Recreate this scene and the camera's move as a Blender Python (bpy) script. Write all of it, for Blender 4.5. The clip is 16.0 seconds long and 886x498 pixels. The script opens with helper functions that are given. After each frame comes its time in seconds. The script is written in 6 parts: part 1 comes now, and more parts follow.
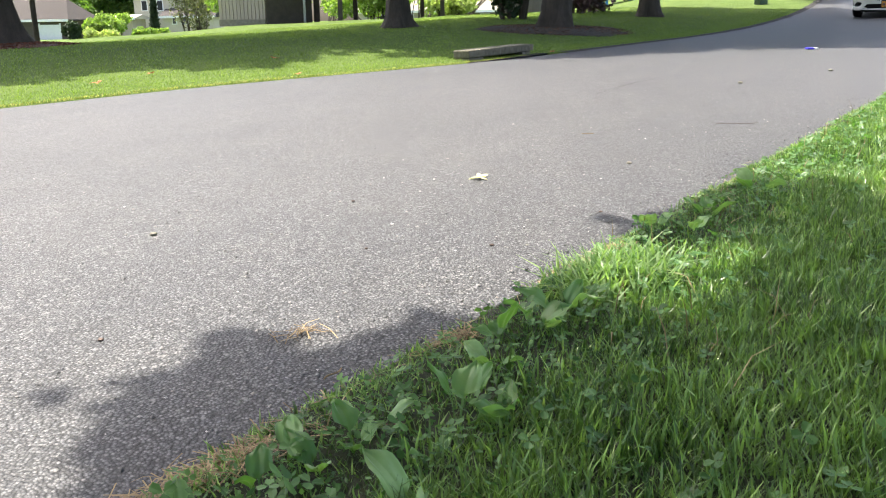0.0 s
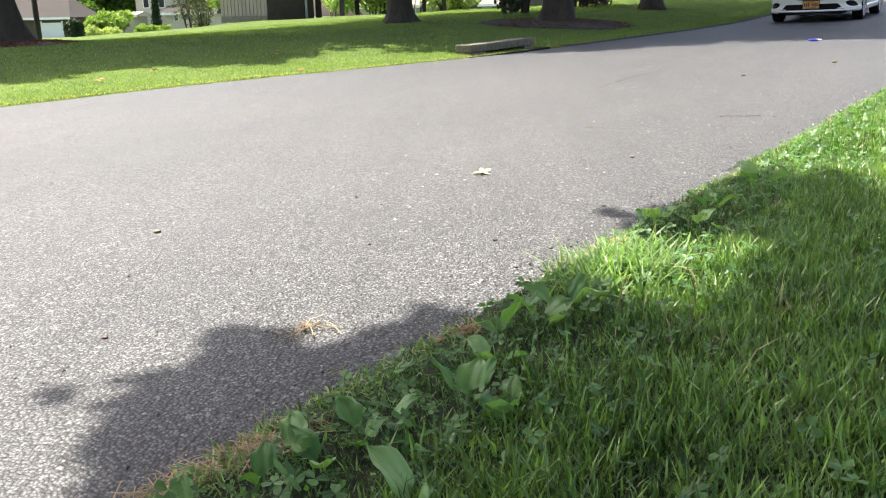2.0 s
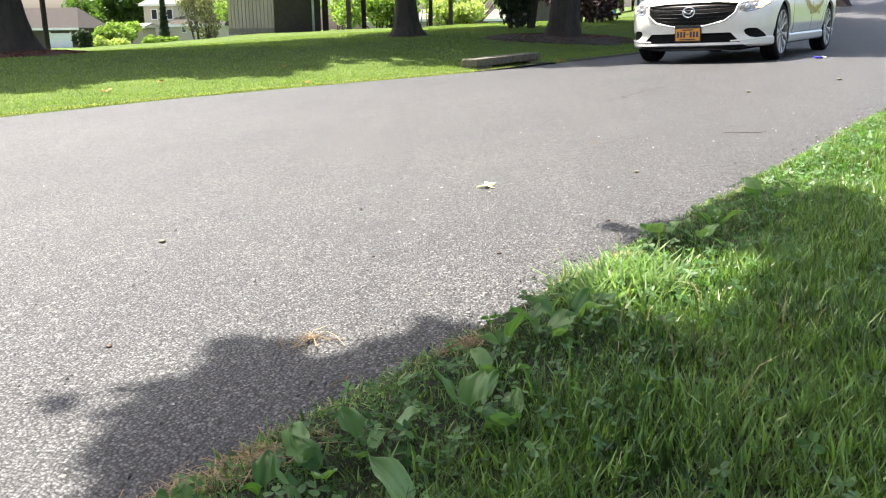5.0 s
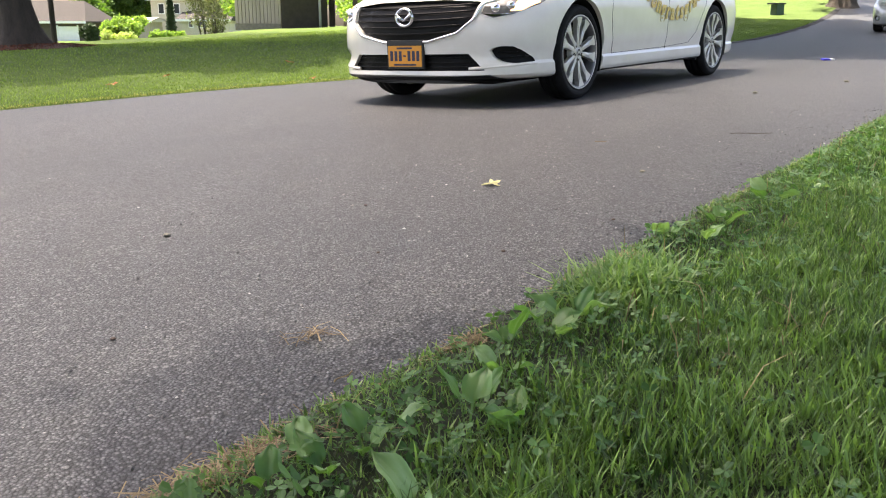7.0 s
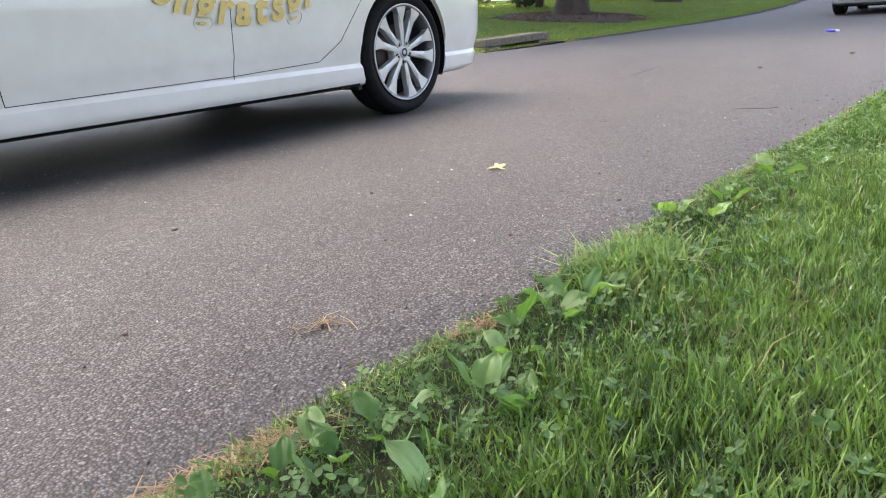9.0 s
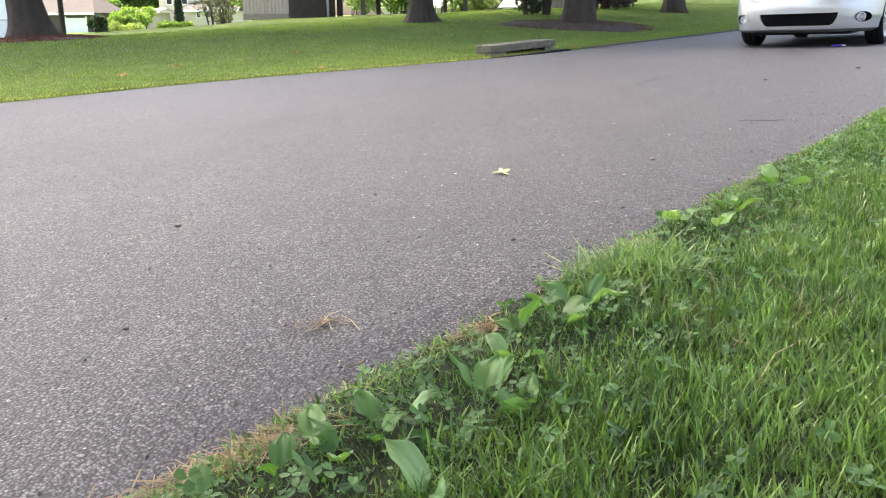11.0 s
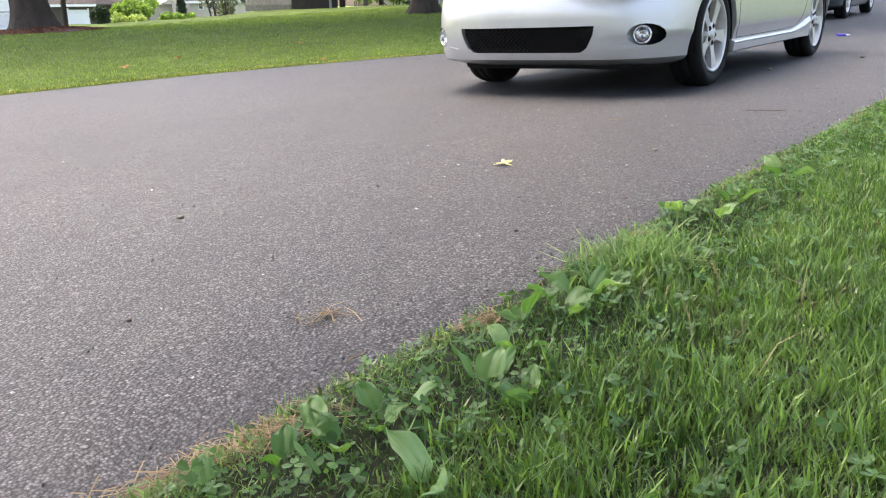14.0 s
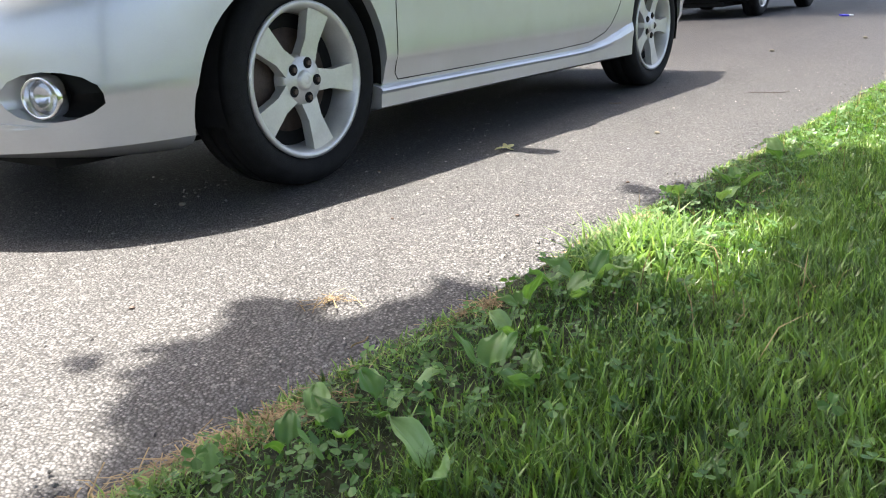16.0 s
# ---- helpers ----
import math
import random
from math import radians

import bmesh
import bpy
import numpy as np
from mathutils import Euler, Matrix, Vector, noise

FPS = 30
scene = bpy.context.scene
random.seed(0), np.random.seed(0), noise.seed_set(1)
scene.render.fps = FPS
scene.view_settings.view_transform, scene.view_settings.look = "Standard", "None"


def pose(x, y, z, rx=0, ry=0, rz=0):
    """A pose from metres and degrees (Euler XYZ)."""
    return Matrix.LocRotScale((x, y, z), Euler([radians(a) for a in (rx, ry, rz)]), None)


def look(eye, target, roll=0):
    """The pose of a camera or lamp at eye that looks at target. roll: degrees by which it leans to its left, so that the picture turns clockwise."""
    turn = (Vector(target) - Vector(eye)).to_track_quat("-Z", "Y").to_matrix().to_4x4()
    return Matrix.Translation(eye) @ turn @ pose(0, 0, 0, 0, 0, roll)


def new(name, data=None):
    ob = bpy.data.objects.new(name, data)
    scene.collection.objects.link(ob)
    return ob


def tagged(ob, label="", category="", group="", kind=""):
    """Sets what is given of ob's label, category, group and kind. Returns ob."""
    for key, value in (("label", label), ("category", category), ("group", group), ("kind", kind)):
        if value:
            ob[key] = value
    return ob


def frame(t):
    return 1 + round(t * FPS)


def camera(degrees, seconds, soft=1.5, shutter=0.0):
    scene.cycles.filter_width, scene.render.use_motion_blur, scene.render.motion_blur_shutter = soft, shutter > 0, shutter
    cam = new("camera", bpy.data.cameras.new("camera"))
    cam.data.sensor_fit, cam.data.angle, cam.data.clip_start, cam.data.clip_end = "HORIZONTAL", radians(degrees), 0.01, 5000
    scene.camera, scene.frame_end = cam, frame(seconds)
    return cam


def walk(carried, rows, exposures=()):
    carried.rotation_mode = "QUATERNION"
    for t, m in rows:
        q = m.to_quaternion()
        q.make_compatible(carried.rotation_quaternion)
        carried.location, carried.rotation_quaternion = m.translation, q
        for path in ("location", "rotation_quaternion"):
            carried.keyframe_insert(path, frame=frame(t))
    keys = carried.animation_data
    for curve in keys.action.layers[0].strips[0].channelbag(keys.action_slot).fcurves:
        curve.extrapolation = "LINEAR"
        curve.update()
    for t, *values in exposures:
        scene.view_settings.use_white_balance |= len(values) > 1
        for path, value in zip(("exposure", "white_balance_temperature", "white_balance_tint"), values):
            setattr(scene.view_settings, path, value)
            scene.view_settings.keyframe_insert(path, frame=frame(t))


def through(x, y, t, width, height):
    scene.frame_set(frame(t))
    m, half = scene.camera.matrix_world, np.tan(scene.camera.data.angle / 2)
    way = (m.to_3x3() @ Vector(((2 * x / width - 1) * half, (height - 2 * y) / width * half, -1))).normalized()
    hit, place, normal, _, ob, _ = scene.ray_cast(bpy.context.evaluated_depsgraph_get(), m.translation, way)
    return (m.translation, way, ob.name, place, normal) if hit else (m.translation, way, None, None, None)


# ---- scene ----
# ---------------------------------------------------------------- camera
cam = camera(55.04, 16.0, soft=1.1)
PATH = [
    (0, pose(0.0004, 0.0024, 0.5624, 74.862, 0.677, -0.065)),
    (0.5, pose(0.0012, 0.0017, 0.5641, 74.735, 0.947, 0.057)),
    (1, pose(0.0011, 0.0025, 0.5633, 74.368, 1.225, 0.268)),
    (1.5, pose(0.0010, 0.0019, 0.5636, 74.251, 1.104, 0.286)),
    (2, pose(0.0010, 0.0042, 0.5627, 74.523, 1.144, 0.057)),
    (2.5, pose(0.0013, 0.0036, 0.5620, 75.056, 0.781, -0.225)),
    (3, pose(-0.0007, 0.0040, 0.5608, 75.360, 0.268, -0.102)),
    (3.5, pose(0.0026, 0.0036, 0.5620, 75.466, 0.589, 0.123)),
    (4, pose(0.0027, 0.0019, 0.5630, 75.507, 0.732, 0.348)),
    (6.5, pose(-0.0014, -0.0020, 0.5629, 75.256, 0.273, 0.816)),
    (7, pose(-0.0007, -0.0002, 0.5610, 75.271, -0.001, 0.901)),
    (7.5, pose(-0.0001, -0.0017, 0.5628, 75.283, 0.559, 0.841)),
    (8, pose(0.0022, 0.0024, 0.5645, 74.844, 1.148, 0.829)),
    (8.5, pose(0.0019, 0.0042, 0.5634, 74.160, 1.596, 0.942)),
    (9, pose(0.0018, -0.0011, 0.5645, 74.228, 1.812, 0.971)),
    (11.5, pose(-0.0042, -0.0022, 0.5594, 74.736, 0.069, 1.537)),
    (12, pose(-0.0018, -0.0006, 0.5605, 74.894, -0.072, 1.599)),
    (12.5, pose(-0.0016, -0.0006, 0.5595, 74.762, 0.023, 1.648)),
    (13, pose(0.0013, -0.0026, 0.5584, 74.491, 0.408, 1.765)),
    (13.5, pose(-0.0005, -0.0037, 0.5611, 74.188, 0.597, 1.763)),
    (14, pose(-0.0015, -0.0020, 0.5599, 73.972, 0.591, 1.587)),
    (14.5, pose(0.0000, -0.0034, 0.5622, 73.536, 0.944, 1.604)),
    (15, pose(-0.0023, -0.0068, 0.5610, 73.375, 1.076, 1.933)),
    (15.5, pose(-0.0025, -0.0029, 0.5612, 73.155, 0.892, 1.855)),
    (16, pose(0.0000, -0.0026, 0.5632, 72.905, 1.019, 1.630)),
]
EXPOSURES = [(0.0, 2.15, 6700, 10), (1.0, 1.95, 6700, 10), (1.6, 1.9, 6700, 10), (4.2, 1.85, 6700, 10), (5.9, 1.85, 6800, 11), (6.5, 1.98, 7000, 12), (7.2, 2.33, 7150, 14), (8.0, 2.58, 7150, 15), (9.2, 2.92, 7150, 15), (11.3, 2.92, 7050, 13), (13.0, 2.82, 7050, 13), (14.3, 2.75, 7050, 14), (15.0, 2.68, 7000, 14), (15.5, 2.6, 7000, 12), (15.75, 2.3, 6900, 12), (16.0, 2.28, 6900, 12)]
walk(cam, PATH, EXPOSURES)

# ---------------------------------------------------------------- light
AWAY = Vector((-0.80, 0.60, 0.0)).normalized()      # level direction towards the sun
ELEV = radians(70.5)
SUN = Vector((AWAY.x * math.cos(ELEV), AWAY.y * math.cos(ELEV), math.sin(ELEV)))
world = bpy.data.worlds.new("sky")
scene.world = world
world.use_nodes = True
wn = world.node_tree.nodes
sky = wn.new("ShaderNodeTexSky")
sky.sky_type = "NISHITA"
sky.sun_disc = False
sky.sun_elevation = ELEV
sky.sun_rotation = math.atan2(SUN.x, SUN.y)
sky.air_density, sky.dust_density, sky.ozone_density = 0.8, 4.5, 0.6
wn["Background"].inputs["Strength"].default_value = 0.12
world.node_tree.links.new(sky.outputs[0], wn["Background"].inputs["Color"])
sun = new("sun", bpy.data.lights.new("sun", "SUN"))
sun.data.energy, sun.data.angle, sun.data.color = 4.6, radians(0.53), (1.0, 0.96, 0.89)
sun.matrix_world = look(SUN * 60, (0, 0, 0))


# ---------------------------------------------------------------- materials
def shader(name, rough=0.7, metal=0.0):
    m = bpy.data.materials.new(name)
    m.use_nodes = True
    b = m.node_tree.nodes["Principled BSDF"]
    b.inputs["Roughness"].default_value, b.inputs["Metallic"].default_value = rough, metal
    return m, m.node_tree.nodes, m.node_tree.links, b


def coords(nodes, links, scale=1.0, kind="Object"):
    tc, mp = nodes.new("ShaderNodeTexCoord"), nodes.new("ShaderNodeMapping")
    mp.inputs["Scale"].default_value = (scale,) * 3 if not isinstance(scale, tuple) else scale
    links.new(tc.outputs[kind], mp.inputs[0])
    return mp.outputs[0]


def noise_tex(nodes, links, vec, scale, detail=4.0, rough=0.6):
    n = nodes.new("ShaderNodeTexNoise")
    n.inputs["Scale"].default_value, n.inputs["Detail"].default_value, n.inputs["Roughness"].default_value = scale, detail, rough
    links.new(vec, n.inputs["Vector"])
    return n.outputs["Fac"]


def ramp(nodes, links, fac, stops):
    r = nodes.new("ShaderNodeValToRGB")
    while len(r.color_ramp.elements) < len(stops):
        r.color_ramp.elements.new(0.5)
    for e, (p, c) in zip(r.color_ramp.elements, stops):
        e.position, e.color = p, (*c, 1)
    links.new(fac, r.inputs[0])
    return r.outputs[0]


def mixed(nodes, links, fac, a, b, mode="MIX"):
    m = nodes.new("ShaderNodeMix")
    m.data_type, m.blend_type = "RGBA", mode
    for sock, v in ((m.inputs[0], fac), (m.inputs[6], a), (m.inputs[7], b)):
        if isinstance(v, bpy.types.NodeSocket):
            links.new(v, sock)
        elif isinstance(v, tuple):
            sock.default_value = (*v, 1)
        else:
            sock.default_value = v
    return m.outputs[2]


def bump(nodes, links, b, height, strength=0.4, distance=0.01):
    n = nodes.new("ShaderNodeBump")
    n.inputs["Strength"].default_value, n.inputs["Distance"].default_value = strength, distance
    links.new(height, n.inputs["Height"])
    links.new(n.outputs[0], b.inputs["Normal"])


def plain(name, dark, light, scale=8.0, rough=0.6, metal=0.0, relief=0.2, depth=0.005, stretch=(1, 1, 1)):
    """A surface with stains at one scale and grain at a finer one."""
    m, n, l, b = shader(name, rough, metal)
    v = coords(n, l, tuple(stretch))
    big, fine = noise_tex(n, l, v, scale, 5), noise_tex(n, l, v, scale * 12, 3)
    base = ramp(n, l, big, [(0.3, dark), (0.7, light)])
    l.new(mixed(n, l, 0.35, base, ramp(n, l, fine, [(0.3, dark), (0.7, light)])), b.inputs["Base Color"])
    if relief:
        bump(n, l, b, fine, relief, depth)
    return m


def foliage(name, dark, mid, light, rough=0.5, through=0.35, gloss=0.35):
    """Leaves that differ one by one, and let some light through."""
    m, n, l, b = shader(name, rough)
    geo = n.new("ShaderNodeNewGeometry")
    col = ramp(n, l, geo.outputs["Random Per Island"], [(0.0, dark), (0.55, mid), (1.0, light)])
    v = coords(n, l)
    col = mixed(n, l, ramp(n, l, noise_tex(n, l, v, 3.0, 3), [(0.35, (0, 0, 0)), (0.7, (0.5, 0.5, 0.5))]), col, light)
    l.new(col, b.inputs["Base Color"])
    b.inputs["Specular IOR Level"].default_value = gloss
    t = n.new("ShaderNodeBsdfTranslucent")
    l.new(mixed(n, l, 1.0, col, (1.5, 1.7, 0.7), "MULTIPLY"), t.inputs["Color"])
    ms = n.new("ShaderNodeMixShader")
    ms.inputs[0].default_value = through
    l.new(b.outputs[0], ms.inputs[1]), l.new(t.outputs[0], ms.inputs[2])
    l.new(ms.outputs[0], n["Material Output"].inputs["Surface"])
    return m


def asphalt_material():
    m, n, l, b = shader("asphalt", 0.6)
    v = coords(n, l)
    stones = n.new("ShaderNodeTexVoronoi")
    stones.inputs["Scale"].default_value = 185
    l.new(v, stones.inputs["Vector"])
    small = n.new("ShaderNodeTexVoronoi")
    small.inputs["Scale"].default_value = 520
    l.new(v, small.inputs["Vector"])
    tone = n.new("ShaderNodeSeparateColor")
    l.new(stones.outputs["Color"], tone.inputs[0])
    col = ramp(n, l, tone.outputs[0], [(0.0, (0.026, 0.026, 0.027)), (0.4, (0.115, 0.115, 0.115)), (0.72, (0.235, 0.232, 0.227)), (0.92, (0.32, 0.312, 0.30)), (1.0, (0.48, 0.465, 0.44))])
    tone2 = n.new("ShaderNodeSeparateColor")
    l.new(small.outputs["Color"], tone2.inputs[0])
    col = mixed(n, l, 0.3, col, ramp(n, l, tone2.outputs[1], [(0.0, (0.06, 0.06, 0.06)), (1.0, (0.30, 0.29, 0.28))]))
    # shade of the gaps between stones, multiplied into the colour
    pit_shade = ramp(n, l, stones.outputs["Distance"], [(0.30, (1.16, 1.16, 1.16)), (0.64, (0.05, 0.05, 0.055))])
    col = mixed(n, l, 0.9, col, pit_shade, "MULTIPLY")
    clumps = ramp(n, l, noise_tex(n, l, v, 58, 4, 0.75), [(0.33, (0.40, 0.40, 0.41)), (0.5, (0.96, 0.96, 0.96)), (0.67, (1.32, 1.31, 1.29))])
    col = mixed(n, l, 1.0, col, clumps, "MULTIPLY")
    coarse = n.new("ShaderNodeTexVoronoi")
    coarse.inputs["Scale"].default_value = 75
    l.new(v, coarse.inputs["Vector"])
    pick = n.new("ShaderNodeSeparateColor")
    l.new(coarse.outputs["Color"], pick.inputs[0])
    pale = ramp(n, l, pick.outputs[2], [(0.90, (0, 0, 0)), (0.97, (0.75, 0.75, 0.75))])
    core = ramp(n, l, coarse.outputs["Distance"], [(0.30, (1, 1, 1)), (0.42, (0, 0, 0))])
    col = mixed(n, l, mixed(n, l, 1.0, pale, core, "MULTIPLY"), col, (0.38, 0.365, 0.34))
    patches = ramp(n, l, noise_tex(n, l, v, 0.45, 5, 0.65), [(0.3, (0.455, 0.475, 0.505)), (0.7, (0.61, 0.625, 0.648))])
    col = mixed(n, l, 1.0, col, patches, "MULTIPLY")
    dust = ramp(n, l, noise_tex(n, l, v, 2.6, 6, 0.7), [(0.35, (0.92, 0.92, 0.93)), (0.7, (1.08, 1.06, 1.02))])
    col = mixed(n, l, 1.0, col, dust, "MULTIPLY")
    lanes = n.new("ShaderNodeMapping")
    lanes.vector_type = "TEXTURE"
    lanes.inputs["Rotation"].default_value = (0, 0, radians(54.4))
    lanes.inputs["Scale"].default_value = (9.0, 0.7, 1.0)
    l.new(v, lanes.inputs[0])
    streak = ramp(n, l, noise_tex(n, l, lanes.outputs[0], 1.0, 5, 0.6), [(0.35, (0.86, 0.865, 0.88)), (0.65, (1.06, 1.055, 1.045))])
    col = mixed(n, l, 1.0, col, streak, "MULTIPLY")
    l.new(col, b.inputs["Base Color"])
    inv = n.new("ShaderNodeMath")
    inv.operation = "SUBTRACT"
    inv.inputs[0].default_value = 1.0
    l.new(stones.outputs["Distance"], inv.inputs[1])
    bump(n, l, b, inv.outputs[0], 0.45, 0.005)
    return m


def ground_material():
    m, n, l, b = shader("lawn_soil", 0.95)
    b.inputs["Specular IOR Level"].default_value = 0.08
    v = coords(n, l)
    fine = noise_tex(n, l, v, 60, 4)
    green = ramp(n, l, noise_tex(n, l, v, 1.2, 6, 0.7), [(0.3, (0.062, 0.10, 0.024)), (0.7, (0.105, 0.148, 0.040))])
    thatch = ramp(n, l, fine, [(0.3, (0.05, 0.035, 0.02)), (0.7, (0.14, 0.10, 0.055))])
    l.new(mixed(n, l, ramp(n, l, noise_tex(n, l, v, 14, 5), [(0.55, (0, 0, 0)), (0.85, (0.25, 0.25, 0.25))]), green, thatch), b.inputs["Base Color"])
    bump(n, l, b, fine, 0.8, 0.02)
    return m


def car_paint(name, colour, metal, rough, flake):
    m, n, l, b = shader(name, rough, metal)
    v = coords(n, l)
    f = ramp(n, l, noise_tex(n, l, v, 900, 2), [(0.3, tuple(c * (1 - flake) for c in colour)), (0.7, tuple(min(1, c * (1 + flake)) for c in colour))])
    film = ramp(n, l, noise_tex(n, l, v, 5, 5), [(0.35, (0.93, 0.92, 0.90)), (0.65, (1, 1, 1))])
    l.new(mixed(n, l, 1.0, f, film, "MULTIPLY"), b.inputs["Base Color"])
    b.inputs["Coat Weight"].default_value, b.inputs["Coat Roughness"].default_value = 0.8, 0.04
    return m


ASPHALT, SOIL = asphalt_material(), ground_material()
BLADE = foliage("grass_blade", (0.009, 0.029, 0.005), (0.048, 0.116, 0.020), (0.28, 0.42, 0.12), 0.32, 0.3, 0.5)
LAWN_BLADE = foliage("lawn_blade", (0.088, 0.142, 0.032), (0.14, 0.20, 0.050), (0.215, 0.28, 0.095), 0.6, 0.4, 0.08)
CLOVER = foliage("clover_leaf", (0.024, 0.072, 0.017), (0.052, 0.132, 0.032), (0.115, 0.225, 0.07), 0.45, 0.35)
CROWN = foliage("tree_leaf", (0.03, 0.064, 0.013), (0.062, 0.12, 0.021), (0.11, 0.19, 0.034), 0.5, 0.4)
BRIGHT_LEAF = foliage("shrub_leaf", (0.07, 0.12, 0.025), (0.16, 0.25, 0.052), (0.28, 0.37, 0.10), 0.5, 0.45)
PALE_LEAF = foliage("pale_shrub_leaf", (0.14, 0.19, 0.06), (0.28, 0.34, 0.11), (0.44, 0.48, 0.22), 0.5, 0.45)
GREY_LEAF = foliage("thin_grey_leaf", (0.07, 0.07, 0.04), (0.14, 0.15, 0.08), (0.24, 0.24, 0.15), 0.6, 0.35)
MULCH_CHIP = foliage("bark_chip", (0.03, 0.02, 0.014), (0.10, 0.055, 0.035), (0.24, 0.14, 0.09), 0.9, 0.0, 0.1)
RED_CHIP = foliage("red_bark_chip", (0.05, 0.02, 0.012), (0.15, 0.055, 0.035), (0.26, 0.11, 0.07), 0.9, 0.0, 0.1)
NEEDLE = foliage("dark_needle", (0.010, 0.022, 0.010), (0.02, 0.04, 0.014), (0.035, 0.06, 0.02), 0.6, 0.15)
STRAW = foliage("dry_straw", (0.075, 0.05, 0.03), (0.20, 0.14, 0.08), (0.42, 0.32, 0.19), 0.7, 0.15, 0.2)
BARK = plain("bark", (0.035, 0.027, 0.02), (0.11, 0.085, 0.065), 9, 0.95, 0, 1.0, 0.05, (1, 1, 0.25))
MULCH = plain("red_mulch", (0.05, 0.022, 0.014), (0.16, 0.065, 0.04), 25, 0.95, 0, 1.0, 0.03)
CONCRETE = plain("old_concrete", (0.13, 0.12, 0.085), (0.28, 0.26, 0.20), 9, 0.9, 0, 0.6, 0.01)
RUBBER = plain("tyre_rubber", (0.006, 0.006, 0.006), (0.016, 0.016, 0.016), 20, 0.75, 0, 0.3, 0.003)
BLACK = plain("black_plastic", (0.010, 0.010, 0.011), (0.022, 0.022, 0.023), 30, 0.45, 0, 0.15, 0.002)
DARK = plain("underbody", (0.008, 0.008, 0.008), (0.016, 0.016, 0.016), 20, 0.9, 0, 0, 0)
for _m in (RUBBER, DARK):
    _m.node_tree.nodes["Principled BSDF"].inputs["Specular IOR Level"].default_value = 0.15
GRILLE = plain("grille_black", (0.004, 0.004, 0.004), (0.009, 0.009, 0.009), 30, 0.4, 0, 0, 0)
GRILLE.node_tree.nodes["Principled BSDF"].inputs["Specular IOR Level"].default_value = 0.12
KERB_STONE = plain("mossy_kerb", (0.065, 0.06, 0.038), (0.24, 0.22, 0.155), 14, 0.95, 0, 0.8, 0.015)
ALLOY = plain("alloy", (0.50, 0.49, 0.47), (0.66, 0.65, 0.62), 14, 0.38, 0.5, 0.05, 0.001)
# alloy in a darker copy: shade behind the spokes put into the rim's colour
ALLOY_SHADE = plain("machined_alloy_shadow", (0.13, 0.13, 0.135), (0.22, 0.22, 0.225), 18, 0.4, 0.8, 0.05, 0.001)
IRON = plain("brake_iron", (0.05, 0.04, 0.035), (0.14, 0.10, 0.08), 30, 0.55, 0.6, 0.3, 0.002)
CHROME = plain("chrome", (0.72, 0.72, 0.73), (0.82, 0.82, 0.83), 10, 0.12, 1.0, 0, 0)
WHITE_PAINT = car_paint("white_car_paint", (0.82, 0.785, 0.71), 0.0, 0.28, 0.02)
SILVER_PAINT = car_paint("silver_car_paint", (0.56, 0.57, 0.575), 0.55, 0.32, 0.12)
DARK_PAINT = car_paint("dark_car_paint", (0.022, 0.026, 0.032), 0.2, 0.3, 0.2)
PLATE = plain("yellow_plate", (0.62, 0.25, 0.02), (0.70, 0.31, 0.03), 20, 0.45, 0, 0.05, 0.001)
PLATE_INK = plain("plate_ink", (0.02, 0.02, 0.05), (0.03, 0.03, 0.07), 20, 0.5, 0, 0, 0)
GOLD = plain("gold_card", (0.48, 0.33, 0.10), (0.66, 0.50, 0.20), 16, 0.35, 0.5, 0.05, 0.001)
AMBER = plain("amber_lens", (0.75, 0.20, 0.02), (0.85, 0.28, 0.03), 20, 0.2, 0, 0, 0)
RED_LENS = plain("red_lens", (0.35, 0.01, 0.01), (0.45, 0.02, 0.02), 20, 0.2, 0, 0, 0)
SIDING = plain("tan_siding", (0.31, 0.265, 0.21), (0.44, 0.385, 0.315), 6, 0.85, 0, 0.3, 0.01, (1, 1, 0.2))
BROWN_WALL = plain("brown_boards", (0.055, 0.045, 0.036), (0.10, 0.082, 0.066), 6, 0.85, 0, 0.3, 0.01)
STUCCO = plain("cream_wall", (0.46, 0.41, 0.33), (0.58, 0.53, 0.44), 5, 0.9, 0, 0.3, 0.01)
WHITE_WALL = plain("white_siding", (0.70, 0.71, 0.72), (0.80, 0.80, 0.80), 4, 0.7, 0, 0.1, 0.01)
ROOF = plain("brown_shingles", (0.022, 0.019, 0.017), (0.055, 0.046, 0.04), 8, 1.0, 0, 0.5, 0.02)
WINDOW, _n, _l, _b = shader("window_glass", 0.08)
_b.inputs["Base Color"].default_value = (0.03, 0.035, 0.04, 1)
CAR_GLASS, _n, _l, _b = shader("car_glass", 0.04)
_b.inputs["Base Color"].default_value = (0.012, 0.014, 0.015, 1)
LENS, _n, _l, _b = shader("clear_lens", 0.05)
_b.inputs["Transmission Weight"].default_value, _b.inputs["IOR"].default_value = 0.9, 1.3
GLOW, _n, _l, _b = shader("lit_indicator", 0.3)
_b.inputs["Base Color"].default_value = (0.9, 0.45, 0.15, 1)
_b.inputs["Emission Color"].default_value, _b.inputs["Emission Strength"].default_value = (1.0, 0.55, 0.22, 1), 1.2
WOOD = plain("weathered_post", (0.09, 0.075, 0.06), (0.17, 0.145, 0.115), 10, 0.9, 0, 0.5, 0.01, (1, 1, 0.2))
PAINT_BLUE = plain("blue_paint", (0.03, 0.16, 0.40), (0.05, 0.22, 0.50), 6, 0.5)
PAINT_RED = plain("red_paint", (0.28, 0.05, 0.04), (0.38, 0.08, 0.06), 6, 0.5)
